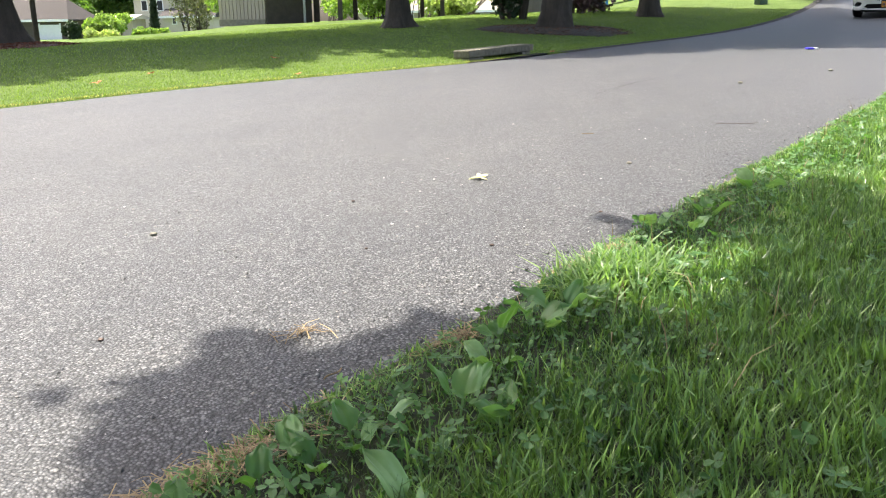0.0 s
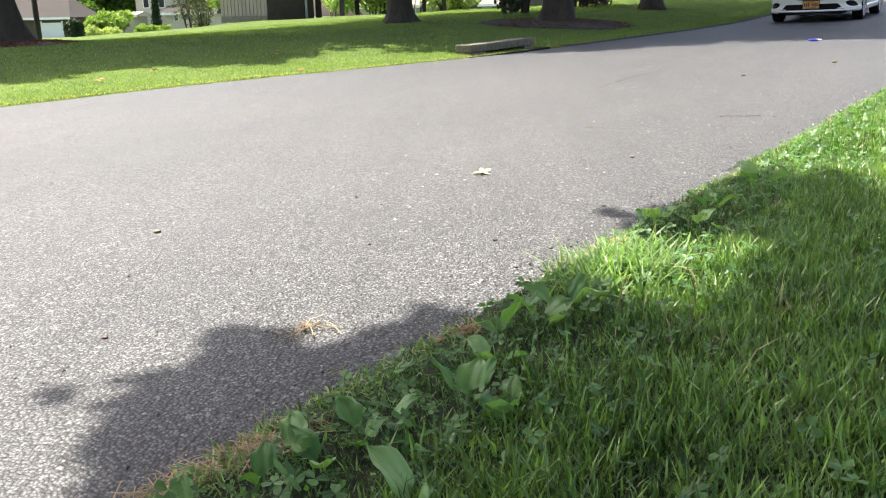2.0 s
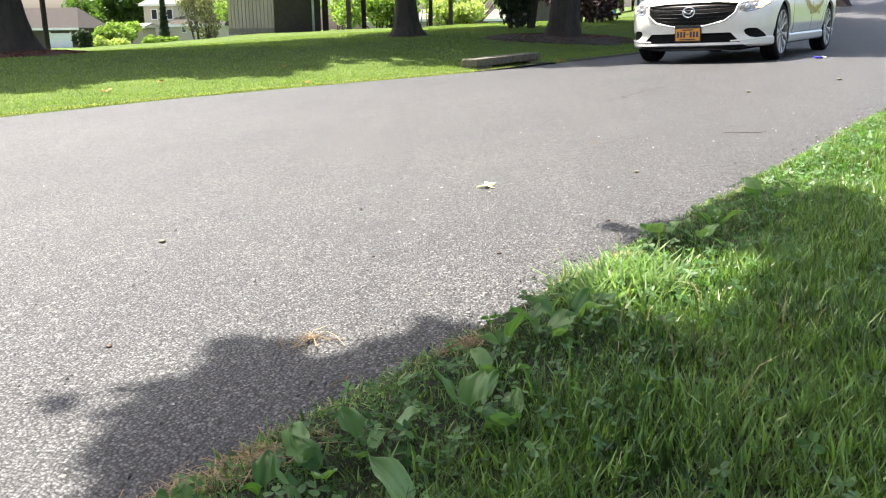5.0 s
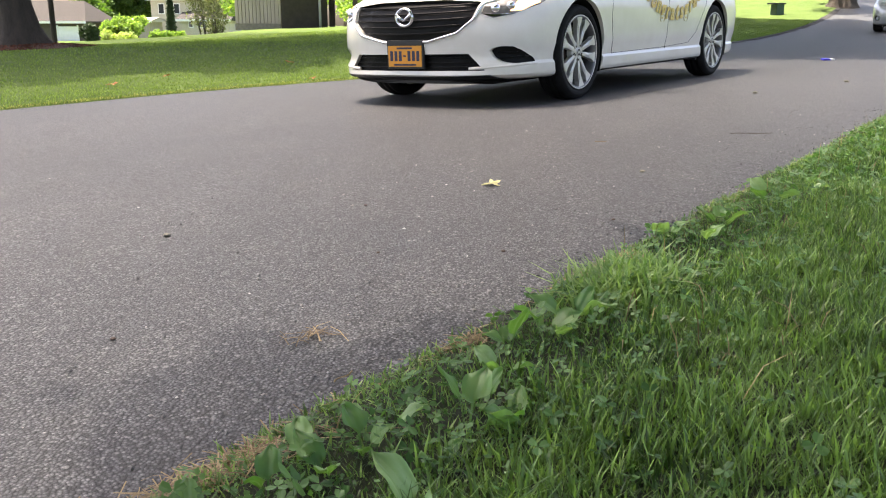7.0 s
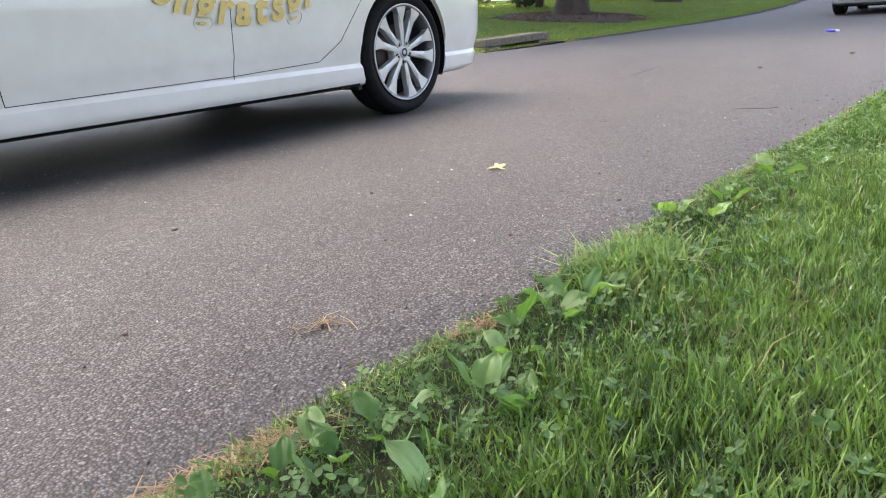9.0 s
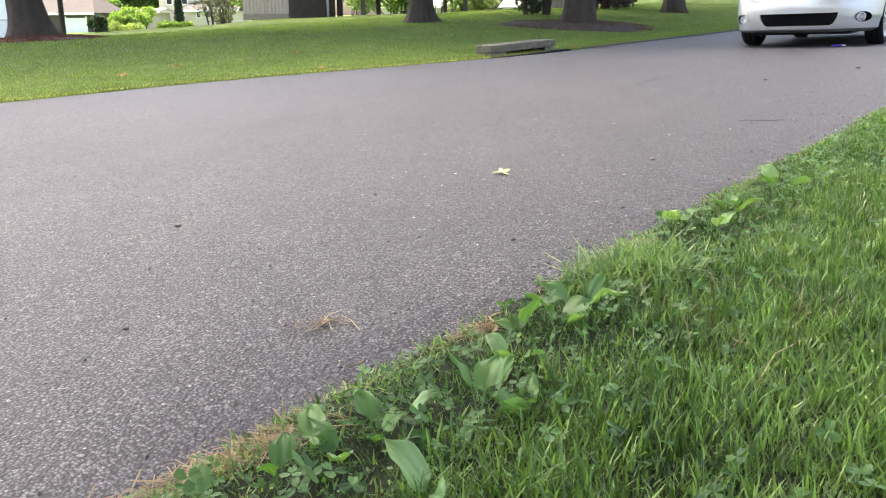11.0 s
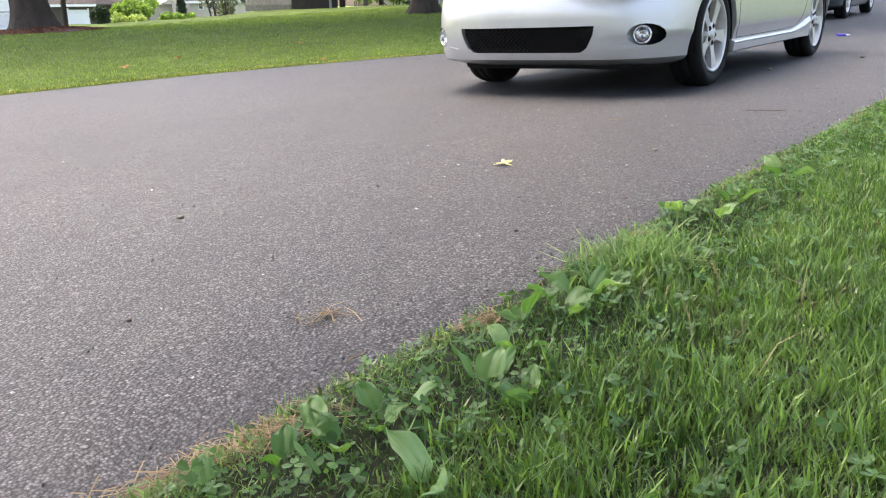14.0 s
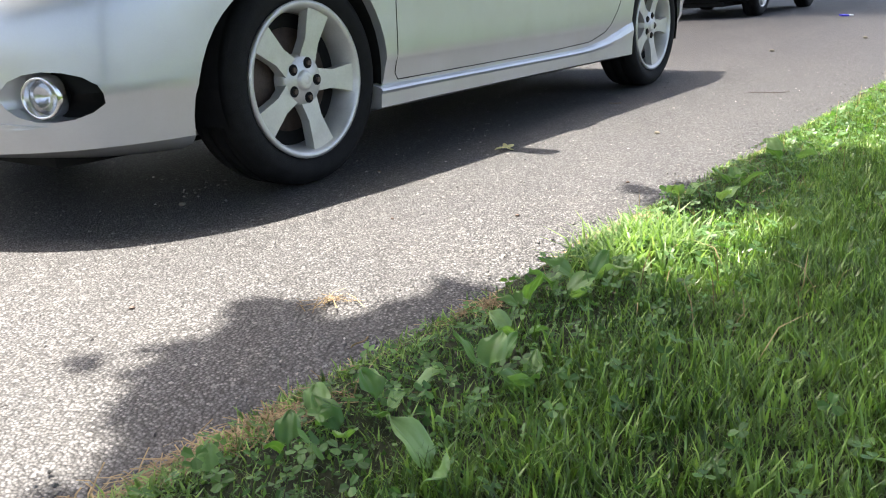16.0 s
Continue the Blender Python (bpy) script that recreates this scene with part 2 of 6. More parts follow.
PAINT_YELLOW = plain("yellow_paint", (0.60, 0.42, 0.06), (0.72, 0.52, 0.10), 6, 0.5)
BIN_GREEN = plain("dark_green_paint", (0.02, 0.05, 0.025), (0.035, 0.075, 0.04), 6, 0.5)
LITTER_BLUE = plain("blue_wrapper", (0.03, 0.02, 0.40), (0.06, 0.05, 0.55), 30, 0.3)
PAPER = plain("white_paper", (0.70, 0.70, 0.70), (0.82, 0.82, 0.80), 30, 0.7)
LEAF_YELLOW = plain("yellow_fallen_leaf", (0.40, 0.40, 0.14), (0.60, 0.56, 0.28), 60, 0.6, 0, 0.2, 0.001)
LEAF_ORANGE = plain("orange_fallen_leaf", (0.34, 0.10, 0.03), (0.52, 0.20, 0.06), 40, 0.6, 0, 0.2, 0.001)


def plantain_material():
    m, n, l, b = shader("plantain_leaf", 0.4)
    info = n.new("ShaderNodeObjectInfo")
    col = ramp(n, l, info.outputs["Random"], [(0.0, (0.085, 0.19, 0.05)), (0.6, (0.16, 0.29, 0.10)), (1.0, (0.27, 0.40, 0.18))])
    v = coords(n, l)
    w = n.new("ShaderNodeTexWave")
    w.bands_direction = "Y"
    w.inputs["Scale"].default_value, w.inputs["Distortion"].default_value = 22.0, 1.2
    l.new(v, w.inputs["Vector"])
    col = mixed(n, l, ramp(n, l, noise_tex(n, l, v, 45, 4), [(0.4, (0, 0, 0)), (0.8, (0.6, 0.6, 0.6))]), col, (0.13, 0.22, 0.06))
    l.new(col, b.inputs["Base Color"])
    bump(n, l, b, w.outputs["Fac"], 0.6, 0.004)
    t = n.new("ShaderNodeBsdfTranslucent")
    l.new(mixed(n, l, 1.0, col, (1.5, 1.8, 0.6), "MULTIPLY"), t.inputs["Color"])
    ms = n.new("ShaderNodeMixShader")
    ms.inputs[0].default_value = 0.3
    l.new(b.outputs[0], ms.inputs[1]), l.new(t.outputs[0], ms.inputs[2])
    l.new(ms.outputs[0], n["Material Output"].inputs["Surface"])
    return m


PLANTAIN = plantain_material()


# ---------------------------------------------------------------- the lie of the land
TH = radians(54.4)
EDGE = Vector((0.66, 2.39))
ALONG, ACROSS = Vector((math.cos(TH), math.sin(TH))), Vector((-math.sin(TH), math.cos(TH)))
SLOPE = 0.030


def smooth(a):
    a = np.clip(a, 0.0, 1.0)
    return a * a * (3 - 2 * a)


def bend(s):
    """How far the road curves aside, s metres along."""
    return 0.0032 * np.maximum(0, s - 11) ** 2 * (s < 60) + (0.0032 * 49 ** 2) * (s >= 60)


def far_edge(s):
    return 5.33 + 1.05 * smooth((8.3 - s) / 6.0)


def road_coords(x, y):
    s = (x - EDGE.x) * ALONG.x + (y - EDGE.y) * ALONG.y
    d = (x - EDGE.x) * ACROSS.x + (y - EDGE.y) * ACROSS.y
    return s, d - bend(s)


def road_point(s, d):
    dd = d + bend(s)
    return EDGE.x + ALONG.x * s + ACROSS.x * dd, EDGE.y + ALONG.y * s + ACROSS.y * dd


def road_z(x, y):
    """Height of the pavement: a cross grade, and a rise further up the street."""
    up = np.minimum(np.maximum(0, y - 17), 13.5 + 8.5 * smooth((x - 5) / 8))
    up = 0.003 * up ** 2 * smooth((x + 15) / 9)
    return SLOPE * np.clip(x, -40, 40) + up


def ground_z(x, y):
    x, y = np.asarray(x, float), np.asarray(y, float)
    s, d = road_coords(x, y)
    far = d - far_edge(s)
    rise = 0.36 * smooth(far / 7.0) * (1 - smooth((y - 22) / 12))
    verge = 0.03 * smooth((-d + 0.02) / 0.12) + 0.03 * smooth(far / 0.25)
    inside = -0.05 * smooth(d / 0.05) * smooth(-far / 0.05)
    wobble = 0.012 * np.sin(x * 1.7 + 0.6) * np.sin(y * 1.3) * smooth(np.maximum(far, -d) / 1.0)
    return road_z(x, y) + rise + verge + inside + wobble


def gz(x, y):
    return float(ground_z(x, y))


def mesh_object(name, verts, faces, material, parent=None, label="", shade=False):
    me = bpy.data.meshes.new(name)
    me.from_pydata([tuple(v) for v in verts], [], [tuple(f) for f in faces])
    me.materials.append(material)
    if shade:
        me.polygons.foreach_set("use_smooth", [True] * len(me.polygons))
    ob = new(name, me)
    if parent:
        ob.parent = parent
    if label:
        ob["label"] = label
    return ob


def part(name, bm, material, parent, label="", shade=False):
    me = bpy.data.meshes.new(name)
    bmesh.ops.recalc_face_normals(bm, faces=bm.faces)
    bm.to_mesh(me)
    bm.free()
    me.materials.append(material)
    if shade:
        me.polygons.foreach_set("use_smooth", [True] * len(me.polygons))
    ob = new(name, me)
    if parent:
        ob.parent = parent
    if label:
        ob["label"] = label
    return ob


def thing(name, m, label, category, group="", kind=""):
    ob = new(name)
    ob.empty_display_size = 0.1
    ob.matrix_world = m
    return tagged(ob, label, category, group, kind)


def box_bm(x0, x1, y0, y1, z0, z1, bevel=0.0, bm=None):
    bm = bm or bmesh.new()
    made = bmesh.ops.create_cube(bm, size=1.0, matrix=Matrix.LocRotScale(((x0 + x1) / 2, (y0 + y1) / 2, (z0 + z1) / 2), None, (x1 - x0, y1 - y0, z1 - z0)))
    if bevel:
        edges = {e for v in made["verts"] for e in v.link_edges}
        bmesh.ops.bevel(bm, geom=list(edges), offset=bevel, segments=2, affect="EDGES", profile=0.6)
    return bm


# ---------------------------------------------------------------- ground and road
def axis(lo, hi, fine_lo, fine_hi, step, grow):
    a = list(np.arange(fine_lo, fine_hi, step))
    v, st = fine_hi, step
    while v < hi:
        a.append(v)
        st *= grow
        v += st
    v, st = fine_lo, step
    while v > lo:
        st *= grow
        v -= st
        a.insert(0, v)
    return np.array(a)


def build_ground():
    S = axis(-700, 900, -4, 30, 0.30, 1.16)
    D = np.array(sorted(set(np.round(np.concatenate([axis(-700, 900, -1.2, 0.3, 0.05, 1.2), np.arange(5.0, 7.4, 0.12), np.arange(7.4, 30, 0.8)]), 3))))
    D = D[np.concatenate([[True], np.diff(D) > 0.03])]
    sg, dg = np.meshgrid(S, D, indexing="ij")
    x, y = road_point(sg, dg)
    z = ground_z(x, y)
    reach = np.hypot(x, y)
    z = np.where(reach > 150, z * np.clip(1 - (reach - 150) / 250, 0, 1), z)
    n, m = sg.shape
    i = np.arange(n * m).reshape(n, m)
    faces = np.stack([i[:-1, :-1], i[1:, :-1], i[1:, 1:], i[:-1, 1:]], -1).reshape(-1, 4)
    g = mesh_object("ground", np.stack([x, y, z], -1).reshape(-1, 3), faces, SOIL, shade=True)
    tagged(g, "grassy ground with brown thatch rising behind the street", "ground", kind="structure")


def build_road():
    S = axis(-120, 140, -4, 30, 0.25, 1.15)
    U = np.linspace(0, 1, 40)
    near = 0.035 * np.sin(S * 2.3) * np.exp(-((S - 2) / 6) ** 2) + 0.02 * np.sin(S * 7.1 + 1)
    verts = []
    for s, w in zip(S, near):
        for u in U:
            d = (w - 0.02) + (far_edge(s) - w + 0.04) * u
            x, y = road_point(s, d)
            crumble = -0.02 if u in (0.0, 1.0) else 0
            verts.append((x, y, float(road_z(x, y)) + crumble))
    n, m = len(S), len(U)
    i = np.arange(n * m).reshape(n, m)
    faces = np.stack([i[:-1, :-1], i[1:, :-1], i[1:, 1:], i[:-1, 1:]], -1).reshape(-1, 4)
    r = mesh_object("road", verts, faces, ASPHALT, shade=True)
    tagged(r, "worn grey asphalt street with exposed aggregate", "road", kind="structure")


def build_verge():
    """Bare brown thatch under the near grass, darkened for shade between the blades."""
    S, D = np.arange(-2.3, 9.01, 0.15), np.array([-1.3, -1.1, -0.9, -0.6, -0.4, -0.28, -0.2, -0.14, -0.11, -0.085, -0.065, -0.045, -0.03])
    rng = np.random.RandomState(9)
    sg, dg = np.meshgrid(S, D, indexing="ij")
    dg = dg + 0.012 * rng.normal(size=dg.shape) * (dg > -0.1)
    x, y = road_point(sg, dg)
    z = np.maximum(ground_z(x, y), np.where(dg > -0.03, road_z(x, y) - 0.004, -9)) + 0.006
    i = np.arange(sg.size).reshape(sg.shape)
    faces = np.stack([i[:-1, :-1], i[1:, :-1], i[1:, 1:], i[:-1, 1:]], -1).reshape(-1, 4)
    v = mesh_object("verge_soil", np.stack([x, y, z], -1).reshape(-1, 3), faces, SHADED_THATCH, shade=True)
    tagged(v, "soil and thatch under the verge grass, darkened for shade between blades", "soil", kind="structure")


# soil colour with the gloom between grass blades mixed into it
SHADED_THATCH = plain("shaded_thatch_soil", (0.018, 0.026, 0.009), (0.065, 0.072, 0.026), 45, 0.95, 0, 1.0, 0.015)
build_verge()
build_ground()
build_road()


# ---------------------------------------------------------------- cars
LAMP_BOWL = plain("lamp_bowl", (0.16, 0.15, 0.14), (0.44, 0.42, 0.40), 22, 0.18, 0.6, 0, 0)


def lathe(profile, n, axis_y=True):
    """Rings of (radius, y) turned about the y axis."""
    verts, faces = [], []
    for r, yy in profile:
        for k in range(n):
            a = 2 * math.pi * k / n
            verts.append((r * math.cos(a), yy, r * math.sin(a)))
    for j in range(len(profile) - 1):
        for k in range(n):
            k2 = (k + 1) % n
            faces.append((j * n + k, j * n + k2, (j + 1) * n + k2, (j + 1) * n + k))
    return verts, faces


def to_bm(verts, faces):
    bm = bmesh.new()
    vs = [bm.verts.new(v) for v in verts]
    for f in faces:
        bm.faces.new([vs[i] for i in f])
    return bm


def spoke_bm(shapes, y_out, depth):
    """Raised bars in the wheel's face: each a closed outline of (r, t) pairs, r outward, t sideways, at an angle."""
    bm = bmesh.new()
    for ang, outline, crown in shapes:
        c, s = math.cos(ang), math.sin(ang)
        top, bot = [], []
        for r, t, dip in outline:
            x, z = c * r - s * t, s * r + c * t
            top.append(bm.verts.new((x, y_out - dip, z)))
            bot.append(bm.verts.new((x, y_out - dip - depth, z)))
        n = len(top)
        mid = bm.verts.new((sum(v.co.x for v in top) / n, sum(v.co.y for v in top) / n + crown, sum(v.co.z for v in top) / n))
        for k in range(n):
            k2 = (k + 1) % n
            bm.faces.new((top[k], top[k2], mid))
            bm.faces.new((top[k], bot[k], bot[k2], top[k2]))
    return bm


def build_wheel(car, at, side, R, Rr, width, style):
    """One road wheel: tyre, rim, spokes, brake disc, hub cap, nuts. side is +1 on the car's left."""
    w = new("wheel")
    w.parent = car
    w["label"] = "alloy road wheel with a black tyre"
    h = width / 2
    prof = [(Rr - 0.004, -h * 0.8), (Rr + 0.02, -h), (R - 0.03, -h * 1.02), (R - 0.008, -h * 0.86), (R, -h * 0.6), (R, -h * 0.33), (R - 0.007, -h * 0.30), (R - 0.007, -h * 0.24), (R, -h * 0.21),
            (R, h * 0.21), (R - 0.007, h * 0.24), (R - 0.007, h * 0.30), (R, h * 0.33), (R, h * 0.6), (R - 0.008, h * 0.86), (R - 0.03, h * 1.02), (Rr + 0.045, h * 1.03), (Rr + 0.02, h), (Rr - 0.004, h * 0.8)]
    part("tyre", to_bm(*lathe(prof, 64)), RUBBER, w, shade=True)
    f = side * h
    rim = [(Rr, f * 0.80), (Rr + 0.004, f * 0.97), (Rr - 0.006, f * 1.0), (Rr - 0.016, f * 0.92), (Rr - 0.03, f * 0.45), (Rr - 0.035, -f * 0.6), (Rr - 0.01, -f * 0.9)]
    part("rim", to_bm(*lathe(rim, 64)), ALLOY if style == "five" else ALLOY_SHADE, w, shade=True)
    if style == "ten":
        lip = [(Rr + 0.003, f * 0.975), (Rr + 0.004, f * 1.0), (Rr - 0.003, f * 1.0), (Rr - 0.006, f * 0.96)]
        part("rim_lip", to_bm(*lathe(lip, 64)), ALLOY, w, shade=True)
    shapes = []
    if style == "five":
        for k in range(5):
            a = 2 * math.pi * k / 5 + 0.3
            shapes.append((a, [(0.045, -0.036, 0.012), (0.12, -0.028, 0.006), (Rr - 0.018, -0.045, 0.0), (Rr - 0.006, -0.02, 0.0), (Rr - 0.006, 0.02, 0.0), (Rr - 0.018, 0.045, 0.0), (0.12, 0.028, 0.006), (0.045, 0.036, 0.012)], 0.001))
    else:
        for k in range(10):
            a = 2 * math.pi * k / 10 + 0.3 + (-0.06 if k % 2 else 0.06)
            shapes.append((a, [(0.035, -0.010, 0.005), (0.09, -0.0145, 0.002), (0.15, -0.0185, 0.003), (Rr - 0.05, -0.0225, 0.0), (Rr - 0.006, -0.044, -0.010), (Rr - 0.006, 0.044, -0.010), (Rr - 0.05, 0.0225, 0.0), (0.15, 0.0185, 0.003), (0.09, 0.0145, 0.002), (0.035, 0.010, 0.005)], 0.003))
    bm = spoke_bm(shapes, 0, 0.035)
    for v in bm.verts:
        v.co.y = side * (h * 0.86 + v.co.y)
    part("spokes", bm, ALLOY, w)
    hub = [(0.0001, f * 0.885), (0.026, f * 0.885), (0.030, f * 0.80), (0.034, f * 0.78), (0.070, f * 0.77), (0.077, f * 0.66), (0.078, f * 0.3)]
    part("hub", to_bm(*lathe(hub, 40)), ALLOY, w, shade=True)
    ring = [(0.012, f * 0.892), (0.020, f * 0.905), (0.024, f * 0.888)]
    part("hub_cap", to_bm(*lathe(ring, 24)), ALLOY if style == "five" else BLACK, w, shade=True)
    disc = [(0.06, f * 0.15), (0.155, f * 0.15), (0.157, f * 0.02), (0.06, f * 0.02)]
    part("brake_disc", to_bm(*lathe(disc, 40)), IRON, w, shade=True)
    # added black disc, stands in for the shade seen between the spokes
    back = [(0.0001, -f * 0.02), (Rr - 0.03, f * 0.12), (Rr - 0.03, -f * 0.1), (0.0001, -f * 0.1)]
    part("gap_backing", to_bm(*lathe(back, 32)), DARK, w)
    for k in range(5):
        a = 2 * math.pi * (k + (0.0 if style == "five" else 0.5)) / 5 + 0.3
        # raised black disc round each nut, coloured like the shade in a hole
        nut_disc = to_bm(*lathe([(0.0001, f * 0.80), (0.0145, f * 0.80), (0.017, f * 0.79), (0.017, f * 0.6)], 14))
        bmesh.ops.translate(nut_disc, verts=nut_disc.verts, vec=(0.054 * math.cos(a), 0, 0.054 * math.sin(a)))
        part("nut_shade_disc", nut_disc, DARK, w)
        bm = bmesh.new()
        bmesh.ops.create_cone(bm, cap_ends=True, segments=6, radius1=0.0095, radius2=0.008, depth=0.03, matrix=Matrix.Translation((0.054 * math.cos(a), f * 0.72, 0.054 * math.sin(a))) @ Matrix.Rotation(-math.pi / 2 * side, 4, "X"))
        part("lug_nut", bm, IRON, w)
    w.location = at
    return w


def interp(table, z):
    zs = [r[0] for r in table]
    return [float(np.interp(z, zs, [r[i] for r in table])) for i in range(1, len(table[0]))]


def plan(spec, z):
    """Nose, tail, half width, squareness, and where the straight flank begins and ends."""
    xf, xr, w, ef, er = interp(spec, z)
    mf, mr = min(0.12, xf - 0.75), max(-2.75, xr + 0.75)
    if mf < mr:
        mf = mr = (xf + xr) / 2
    return xf, xr, w, ef, er, mf, mr


def outline(spec, z, n=64):
    """Plan outline of the body at height z: round the nose, along a flank, round the tail and back."""
    xf, xr, w, ef, er, mf, mr = plan(spec, z)
    pts = []
    q = n // 4
    for k in range(q + 1):
        a = math.pi / 2 * k / q
        pts.append((mf + (xf - mf) * math.cos(a) ** (2 / ef), w * math.sin(a) ** (2 / ef), z))
    for k in range(1, 12):
        x = mf + (mr - mf) * k / 12
        pts.append((x, w, z))
    for k in range(q + 1):
        a = math.pi / 2 * (1 - k / q)
        pts.append((mr - (mr - xr) * max(0.0, math.cos(a)) ** (2 / er), w * math.sin(a) ** (2 / er), z))
    return pts + [(x, -y, z) for x, y, zz in pts[-2:0:-1]]


def front_x(spec, y, z):
    """How far forward the nose reaches at (y, z)."""
    xf, xr, w, ef, er, mf, mr = plan(spec, z)
    q = min(0.999, abs(y) / w)
    return mf + (xf - mf) * (1 - q ** ef) ** (1 / ef)


def side_y(spec, x, z):
    xf, xr, w, ef, er, mf, mr = plan(spec, z)
    if x > mf:
        L, e, q = xf - mf, ef, x - mf
    elif x < mr:
        L, e, q = mr - xr, er, mr - x
    else:
        return w
    q = min(0.999, q / L)
    return w * (1 - q ** e) ** (1 / e)


def body_mesh(spec, levels, cuts, material):
    rings = [outline(spec, z) for z in levels]
    n = len(rings[0])
    verts, faces = [p for r in rings for p in r], []
    for j in range(len(levels) - 1):
        for k in range(n):
            k2 = (k + 1) % n
            faces.append((j * n + k, j * n + k2, (j + 1) * n + k2, (j + 1) * n + k))
    faces.append(tuple(range(n))[::-1])
    faces.append(tuple(range((len(levels) - 1) * n, len(levels) * n)))
    bm = to_bm(verts, faces)
    bmesh.ops.recalc_face_normals(bm, faces=bm.faces)
    me = bpy.data.meshes.new("body")
    bm.to_mesh(me)
    bm.free()
    ob = new("body", me)
    tools = []
    for cbm in cuts:
        cm = bpy.data.meshes.new("cutter")
        bmesh.ops.recalc_face_normals(cbm, faces=cbm.faces)
        cbm.to_mesh(cm)
        cbm.free()
        c = new("cutter", cm)
        mod = ob.modifiers.new("cut", "BOOLEAN")
        mod.object, mod.operation, mod.solver = c, "DIFFERENCE", "EXACT"
        tools.append(c)
    dg = bpy.context.evaluated_depsgraph_get()
    cut = bpy.data.meshes.new_from_object(ob.evaluated_get(dg))
    bpy.data.objects.remove(ob)
    for c in tools:
        bpy.data.objects.remove(c)
    cut.materials.clear()
    cut.materials.append(material)
    cut.polygons.foreach_set("use_smooth", [True] * len(cut.polygons))
    cut.set_sharp_from_angle(angle=radians(32))
    cut.name = "body"
    return cut


def cyl_y(x, z, r, y0, y1, n=48):
    bm = bmesh.new()
    bmesh.ops.create_cone(bm, cap_ends=True, segments=n, radius1=r, radius2=r, depth=abs(y1 - y0), matrix=Matrix.Translation((x, (y0 + y1) / 2, z)) @ Matrix.Rotation(math.pi / 2, 4, "X"))
    return bm


def prism(poly_yz, x0, x1):
    """A straight block through the nose with the outline poly of (y, z)."""
    bm = bmesh.new()
    a = [bm.verts.new((x0, y, z)) for y, z in poly_yz]
    b = [bm.verts.new((x1, y, z)) for y, z in poly_yz]
    n = len(a)
    bm.faces.new(a)
    bm.faces.new(b[::-1])
    for k in range(n):
        bm.faces.new((a[k], a[(k + 1) % n], b[(k + 1) % n], b[k]))
    return bm


def nose_patch(spec, poly, out, name, material, parent, steps=7, label="", thick=0.0):
    """A panel that follows the nose: poly of (y, z) corners, set out metres proud (or sunk, when negative)."""
    pts = []
    n = len(poly)
    for k in range(n):
        (y0, z0), (y1, z1) = poly[k], poly[(k + 1) % n]
        for j in range(steps):
            t = j / steps
            pts.append((y0 + (y1 - y0) * t, z0 + (z1 - z0) * t))
    bm = bmesh.new()
    cy, cz = sum(p[0] for p in pts) / len(pts), sum(p[1] for p in pts) / len(pts)
    rings = []
    for shrink in (1.0, 0.66, 0.33):
        rings.append([bm.verts.new((front_x(spec, cy + (y - cy) * shrink, cz + (z - cz) * shrink) + out, cy + (y - cy) * shrink, cz + (z - cz) * shrink)) for y, z in pts])
    c = bm.verts.new((front_x(spec, cy, cz) + out, cy, cz))
    m = len(pts)
    for a, b in zip(rings, rings[1:]):
        for k in range(m):
            bm.faces.new((a[k], a[(k + 1) % m], b[(k + 1) % m], b[k]))
    for k in range(m):
        bm.faces.new((rings[-1][k], rings[-1][(k + 1) % m], c))
    back = [bm.verts.new(v.co - Vector((thick or 0.03, 0, 0))) for v in rings[0]]
    for k in range(m):
        bm.faces.new((rings[0][k], back[k], back[(k + 1) % m], rings[0][(k + 1) % m]))
    return part(name, bm, material, parent, label, shade=False)


def nose_strip(spec, line, r, out, name, material, parent, label="", closed=False):
    """A round trim strip along a line of (y, z) on the nose."""
    pts = [Vector((front_x(spec, y, z) + out, y, z)) for y, z in line]
    return tube(name, pts, r, material, parent, label, closed)


def tube(name, pts, r, material, parent, label="", closed=False, n=6, taper=None):
    bm = bmesh.new()
    rings = []
    for i, p in enumerate(pts):
        a, b = pts[max(0, i - 1)], pts[min(len(pts) - 1, i + 1)]
        if closed:
            a, b = pts[i - 1], pts[(i + 1) % len(pts)]
        d = (b - a).normalized()
        u = d.orthogonal().normalized() if abs(d.z) > 0.95 else d.cross(Vector((0, 0, 1))).normalized()
        v = d.cross(u)
        rr = r if taper is None else r * taper[i]
        rings.append([bm.verts.new(p + (u * math.cos(2 * math.pi * k / n) + v * math.sin(2 * math.pi * k / n)) * rr) for k in range(n)])
    pairs = list(zip(rings, rings[1:])) + ([(rings[-1], rings[0])] if closed else [])
    for a, b in pairs:
        for k in range(n):
            bm.faces.new((a[k], a[(k + 1) % n], b[(k + 1) % n], b[k]))
    if not closed:
        bm.faces.new(rings[0][::-1])
        bm.faces.new(rings[-1])
    return part(name, bm, material, parent, label, shade=True)


def seam(spec, line, name, parent, material=None, r=0.0018, out=0.0002):
    """A shut line along (x, z) points on the car's left side, and its mirror image on the right."""
    for sgn in (1, -1):
        pts = [Vector((x, sgn * (side_y(spec, x, z) + out), z)) for x, z in line]
        tube(name, pts, r, material or DARK, parent)


def densify(line, k=8):
    out = []
    for (a, b), (c, d) in zip(line, line[1:]):
        out += [(a + (c - a) * i / k, b + (d - b) * i / k) for i in range(k)]
    return out + [line[-1]]


